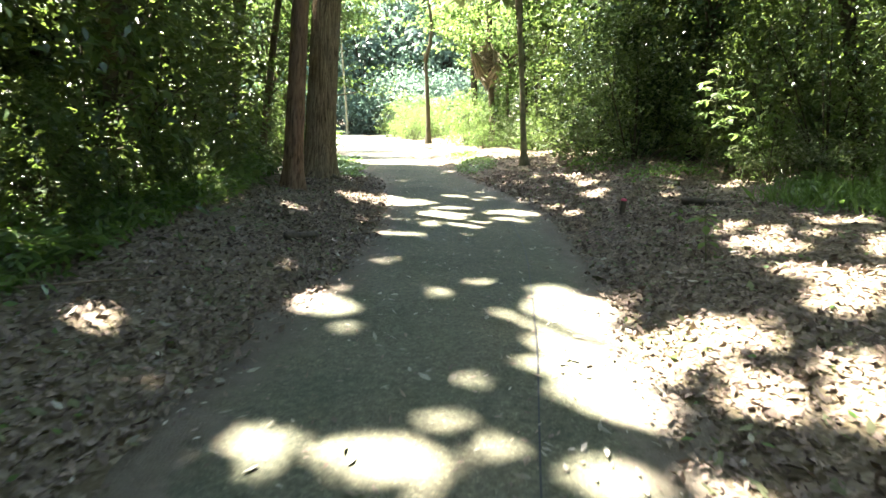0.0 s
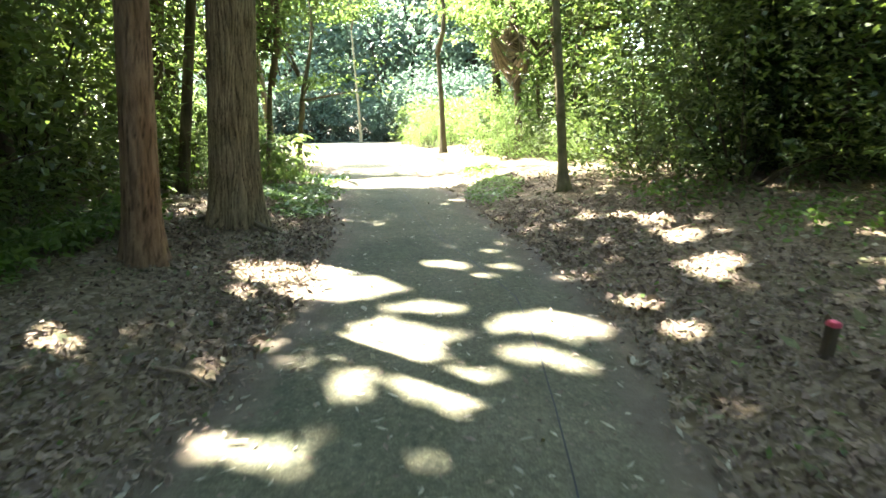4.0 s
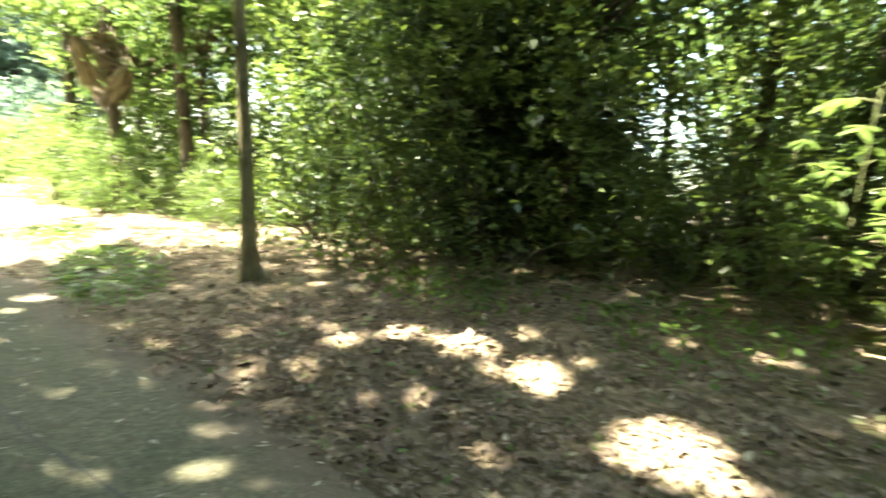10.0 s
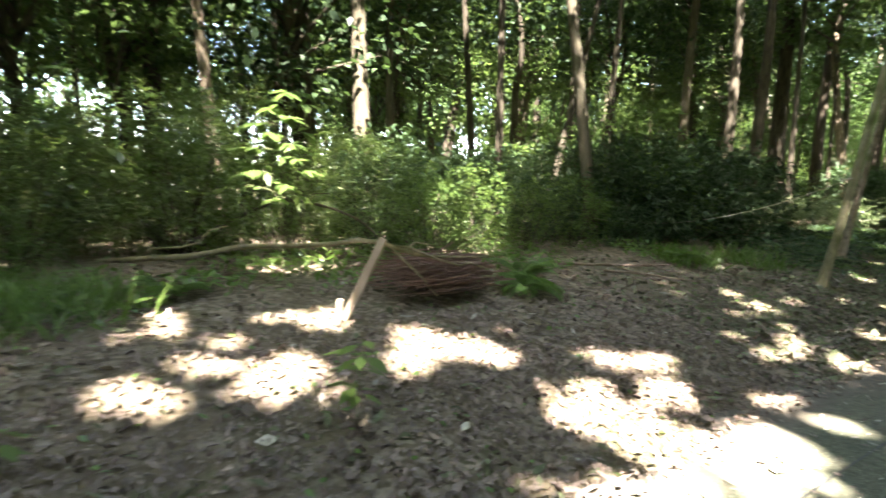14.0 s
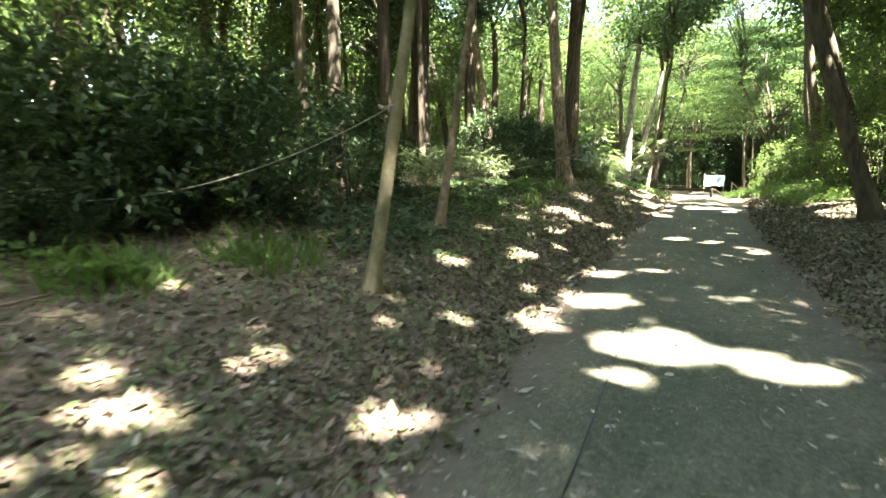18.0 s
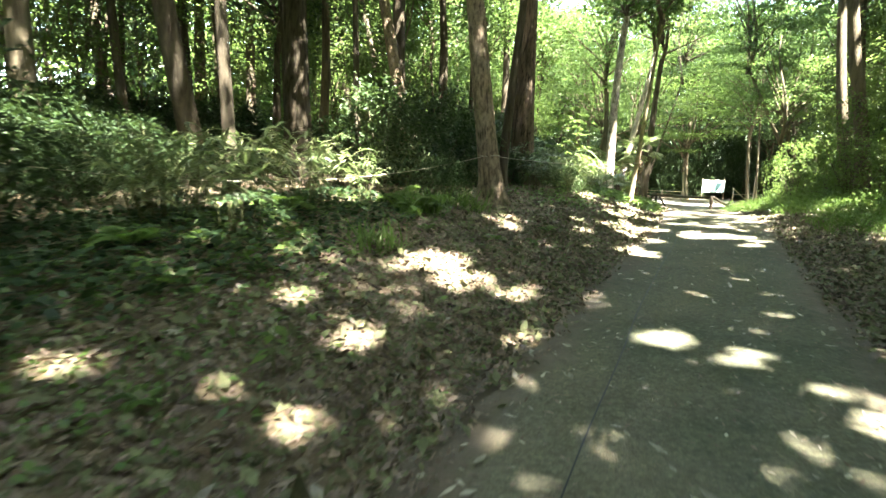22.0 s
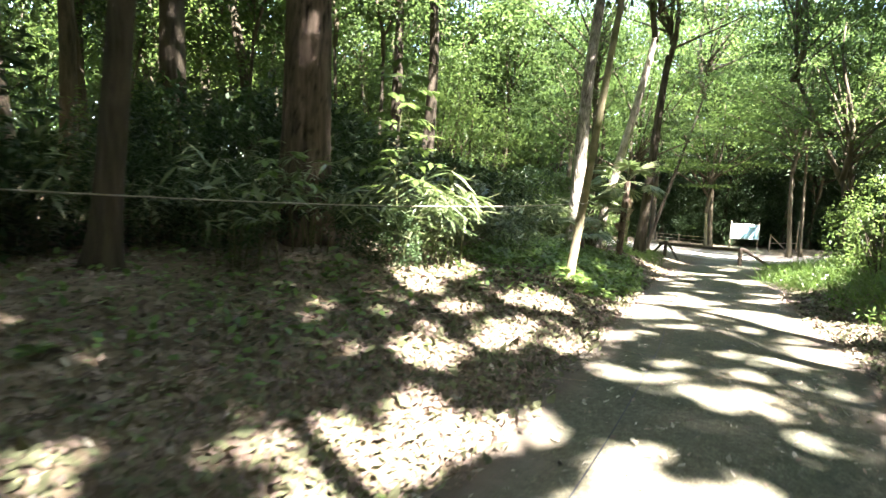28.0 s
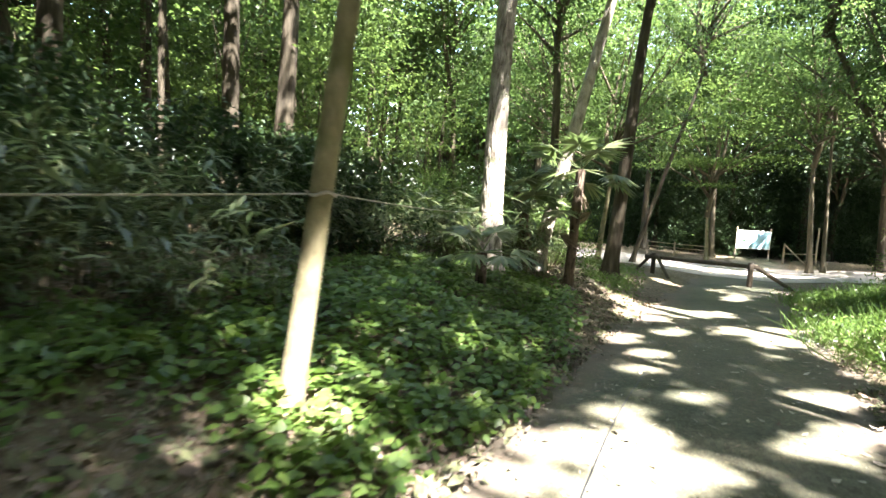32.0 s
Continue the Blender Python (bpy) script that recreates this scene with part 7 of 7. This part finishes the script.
def sapling(x, y, h, n, L, label, mat, seed, reach=0.55):
    """A young tree: one thin stem, arching side branches and a spray of leaves at the end of each."""
    rng = np.random.default_rng(seed)
    t = thing("sapling", label, "sapling", pose(x, y, spot(x, y)))
    leaf = mesh_np("leaf", *leaves(np.zeros((1, 3)), np.array([[1.0, 0, 0]]), np.array([[0, 0, 1.0]]), np.array([1.0]), np.array([0.45]), True, 0.22, 0.15), mat)
    s = np.linspace(0, 1, 8)[:, None]
    part("stem", mesh_np("stem", *tube(np.concatenate([0.08 * np.sin(3 * s), 0.06 * np.sin(2.3 * s + 1) - 0.05, s * h - 0.05], 1), np.linspace(0.009, 0.003, 8), 7), M_STEM, True), t)
    for k in range(n):
        q, a = 0.35 + 0.63 * k / (n - 1), k * 2.4 + rng.normal(0, 0.3)
        o, l = np.array([0.08 * math.sin(3 * q), 0.06 * math.sin(2.3 * q + 1) - 0.05, q * h]), reach * (1.25 - 0.75 * q) * rng.uniform(0.7, 1.2)
        u = np.linspace(0, 1, 5)[:, None]
        d = np.array([math.cos(a), math.sin(a), 0])
        line = o + d * l * u + np.array([0, 0, 1]) * l * (0.5 * u - 0.45 * u ** 2)
        branch = part("branch", mesh_np("branch", *tube(line, np.linspace(0.005, 0.0015, 5), 4), M_STEM, True), t)
        for i, w in enumerate(np.linspace(0.35, 1, 9)):
            D = Vector(d * 0.7 + (1 if i % 2 else -1) * 0.8 * np.cross(d, [0, 0, 1.0]) + np.array([0, 0, -0.25]) + 0.25 * rng.standard_normal(3)).normalized()
            S = D.cross(Vector(np.array([0, 0, 1.0]) + 0.25 * rng.standard_normal(3))).normalized()
            turn = Matrix((D, -S, D.cross(-S))).transposed().to_4x4()
            at = Matrix.Translation([np.interp(w, u[:, 0], line[:, c]) for c in range(3)])
            part("leaf", leaf, branch, at=at @ turn @ Matrix.Scale(L * rng.uniform(0.7, 1.2), 4))


sapling(0.32, -19.42, 2.4, 24, 0.16, "slender sapling with large light green leaves", M_LIGHTLEAF, 530)
sapling(0.75, -17.75, 1.2, 9, 0.13, "low sapling at the foot of the shaggy tree", M_FERN, 532, 0.4)
sapling(5.24, 3.96, 1.9, 24, 0.17, "young bush with pale sunlit leaves behind the slat", M_LIGHTLEAF, 531)
sapling(-3.8, 17.6, 1.1, 14, 0.22, "sunlit plant with large light green leaves beside the path", M_LIGHTLEAF, 534, 0.6)
sapling(-4.0, 16.5, 0.9, 12, 0.2, "leafy plant with light green leaves beside the path", M_LIGHTLEAF, 535, 0.5)
sapling(6.3, 5.6, 1.9, 12, 0.14, "young leafy tree at the edge of the wood", M_MIDLEAF, 533)
leafy_plant(2.51, 4.94, 0.5, 20, 0.14, "seedling with broad light green leaves", M_LIGHTLEAF, 501)
leafy_plant(2.88, 6.49, 0.22, 9, 0.1, "small seedling with green leaves", M_LIGHTLEAF, 502)
leafy_plant(3.46, 7.1, 0.55, 12, 0.08, "thin weed with sparse small leaves", M_LIGHTLEAF, 503, 0.4)
leafy_plant(0.9, -7.2, 0.3, 10, 0.11, "small sapling with light green leaves in the litter", M_LIGHTLEAF, 504)
leafy_plant(-0.35, -21.6, 0.32, 6, 0.26, "plant with long arching green blades", M_LIGHTLEAF, 505, 0.14)
leafy_plant(-0.9, -20.6, 0.16, 8, 0.09, "small seedling with green leaves", M_FERN, 506)
leafy_plant(0.4, -18.2, 0.3, 12, 0.14, "low plant with pale sunlit leaves", M_LIGHTLEAF, 507)
leafy_plant(3.0, 11.3, 0.35, 12, 0.12, "small evergreen seedling at the thicket's edge", M_DARKLEAF, 508)
for k, (x, y) in enumerate([(4.6, 9.7), (4.9, 8.9), (4.4, 9.2)]):
    sapling(x, y, 1.5 + 0.2 * k, 13, 0.15, "young bush with large sunlit leaves", M_LIGHTLEAF, 510 + k, 0.5)

for k, (x, y) in enumerate([(-4.5, 18.6), (-4.9, 19.5), (-5.4, 20.2), (-4.2, 17.9)]):
    leafy_plant(x, y, 1.0, 46, 0.28, "sunlit plant with large light green leaves", M_LIGHTLEAF, 520 + k, 0.35)

# ---- gate, sign and fence at the south end ----
gx0, gy0, gx1, gy1 = -6.46, -40.3, -3.4, -40.7
g = thing("wooden_gate", "low dark log barrier across the path with braced posts", "gate", pose(0, 0, 0))
zr, zl = spot(gx0, gy0), spot(gx1, gy1)
part("post", pole_mesh("post", (gx0, gy0, zr - 0.1), (gx0 + 0.02, gy0, zr + 0.86), 0.095, 0.085, M_LOG), g)
part("post", pole_mesh("post", (gx1, gy1, zl - 0.1), (gx1, gy1, zl + 0.74), 0.08, 0.07, M_LOG), g)
part("bar", pole_mesh("bar", (gx0 - 0.25, gy0 - 0.02, zr + 0.72), (gx1 + 0.3, gy1, zl + 0.6), 0.075, 0.065, M_LOG), g)
part("brace", pole_mesh("brace", (gx0 - 0.02, gy0, zr + 0.8), (gx0 - 1.45, gy0 - 0.5, spot(gx0 - 1.45, gy0 - 0.5) - 0.05), 0.07, 0.06, M_LOG), g)
part("brace", pole_mesh("brace", (gx1 - 0.1, gy1 + 0.05, zl + 0.66), (gx1 - 0.55, gy1 + 1.0, spot(gx1 - 0.55, gy1 + 1.0) - 0.05), 0.06, 0.05, M_LOG), g)
part("brace", pole_mesh("brace", (gx1 + 0.05, gy1, zl + 0.7), (gx1 + 0.6, gy1 - 0.3, spot(gx1 + 0.6, gy1 - 0.3) - 0.05), 0.06, 0.05, M_LOG), g)

sg = thing("information_sign", "white and pale blue information board on two wooden posts", "sign", pose(-8.52, -53.2, spot(-8.52, -53.2), 0, 0, 14))
part("post", box_mesh("post", 0.07, 0.07, 1.95, M_WOOD), sg, at=pose(0.86, 0, 0.82))
part("post", box_mesh("post", 0.07, 0.07, 1.95, M_WOOD), sg, at=pose(-0.86, 0, 0.82))
bd = part("board", box_mesh("board", 1.76, 0.04, 0.98, M_WHITE), sg, "white panel", at=pose(0, 0.06, 1.15))
part("map_print", box_mesh("map_print", 1.08, 0.004, 0.88, M_BLUE, 0.001), bd, "pale blue printed map", at=pose(-0.28, 0.024, 0))
part("picture_print", box_mesh("picture_print", 0.24, 0.004, 0.1, M_INK, 0.001), bd, "dark printed picture", at=pose(0.52, 0.024, -0.06, 0, -25, 0))
part("picture_print", box_mesh("picture_print", 0.09, 0.004, 0.16, M_INK, 0.001), bd, "dark printed picture", at=pose(0.44, 0.027, -0.02))
for k in range(5):
    part("text_line", box_mesh("text_line", 0.4 - 0.05 * (k % 3), 0.004, 0.018, M_INK, 0.001), bd, at=pose(0.56, 0.024, 0.36 - 0.05 * k))

fn = thing("wooden_fence", "low fence of round pale posts with thin rails", "fence", pose(0, 0, 0))
fp = [(-3.2, -50.4), (-4.53, -50.8), (-6.06, -51.5)]
for x, y in fp:
    part("post", pole_mesh("post", (x, y, spot(x, y) - 0.1), (x, y, spot(x, y) + 0.75), 0.045, 0.042, M_WOOD), fn)
for (xa, ya), (xb, yb) in zip(fp[:-1], fp[1:]):
    for hh in (0.22, 0.45, 0.66):
        part("rail", pole_mesh("rail", (xa, ya + 0.04, spot(xa, ya) + hh), (xb, yb + 0.04, spot(xb, yb) + hh), 0.018, 0.016, M_WOOD, 8, 4), fn)
f2 = thing("wooden_fence", "braced pale wooden fence post with a rail", "fence", pose(0, 0, 0))
xa, ya, xb, yb = -9.9, -52.6, -11.3, -52.4
part("post", pole_mesh("post", (xa, ya, spot(xa, ya) - 0.1), (xa, ya, spot(xa, ya) + 1.1), 0.05, 0.045, M_WOOD), f2)
part("brace", pole_mesh("brace", (xa, ya, spot(xa, ya) + 1.05), (xb + 0.4, yb, spot(xb + 0.4, yb)), 0.04, 0.035, M_WOOD), f2)
part("post", pole_mesh("post", (xb, yb, spot(xb, yb) - 0.1), (xb, yb, spot(xb, yb) + 1.9), 0.045, 0.04, M_WOOD), f2)
part("rail", pole_mesh("rail", (xa, ya + 0.04, spot(xa, ya) + 0.55), (xb, yb + 0.04, spot(xb, yb) + 0.55), 0.02, 0.018, M_WOOD, 8, 4), f2)

# cables overhead
for k, (dz, dy) in enumerate([(0, 0), (0.35, 0.1), (0.6, -0.1)]):
    s = np.linspace(0, 1, 30)[:, None]
    a, b = np.array([14, -47 + dy, 9.6 + dz]), np.array([-30, -50 + dy, 11.0 + dz])
    P = a + (b - a) * s - np.array([0, 0, 3.2]) * s * (1 - s)
    tagged(new("overhead_cable", mesh_np("overhead_cable", *tube(P, np.full(30, 0.014), 6), M_CABLE, True)), "thin dark cable strung above the track", "cable", "overhead cables")

# ---- pieces of the path: the seam down its length ----
for k, y0 in enumerate(np.arange(-28, 24, 4.0)):
    yy = np.arange(y0, y0 + 4.01, 0.2)
    off = np.interp(yy, [-30, 9.0, 11.5, 30], [0.62, 0.6, 0.2, 0.25]) + 0.006 * np.sin(yy * 2.3)
    xx = along(yy, LINE_X) + off
    V = np.concatenate([np.stack([xx + e, yy, height(xx, yy) + 0.032], -1) for e in (-0.005, 0.005)])
    n = len(yy)
    F = np.stack([np.arange(n - 1), np.arange(n - 1) + n, np.arange(1, n) + n, np.arange(1, n)], -1)
    sm_ = mesh_np("seam", V, F, M_CABLE)
    ob = new("seam", sm_)
    ob.parent = path
# sheet of pale gravel on the crossing track
yy, xx = np.arange(-49.4, -42.6, 0.4), np.arange(-26, 9, 0.5)
XX, YY = np.meshgrid(xx, yy, indexing="ij")
n = len(yy)
i, j = np.meshgrid(np.arange(len(xx) - 1), np.arange(n - 1), indexing="ij")
F = np.stack([i * n + j, (i + 1) * n + j, (i + 1) * n + j + 1, i * n + j + 1], -1).reshape(-1, 4)
M_GRAVEL = plain_mat("pale_gravel", (0.24, 0.21, 0.17), (0.4, 0.36, 0.3), 40, 0.95)
ZZ = np.maximum(rough_ground(XX, YY), height(XX, YY)) + 0.03 - 0.1 * ((YY < -49.2) | (YY > -42.9))
tagged(new("track", mesh_np("track", np.stack([XX, YY, ZZ], -1).reshape(-1, 3), F, M_GRAVEL, True)), "pale sunlit gravel track beyond the gate", "track", kind="structure")
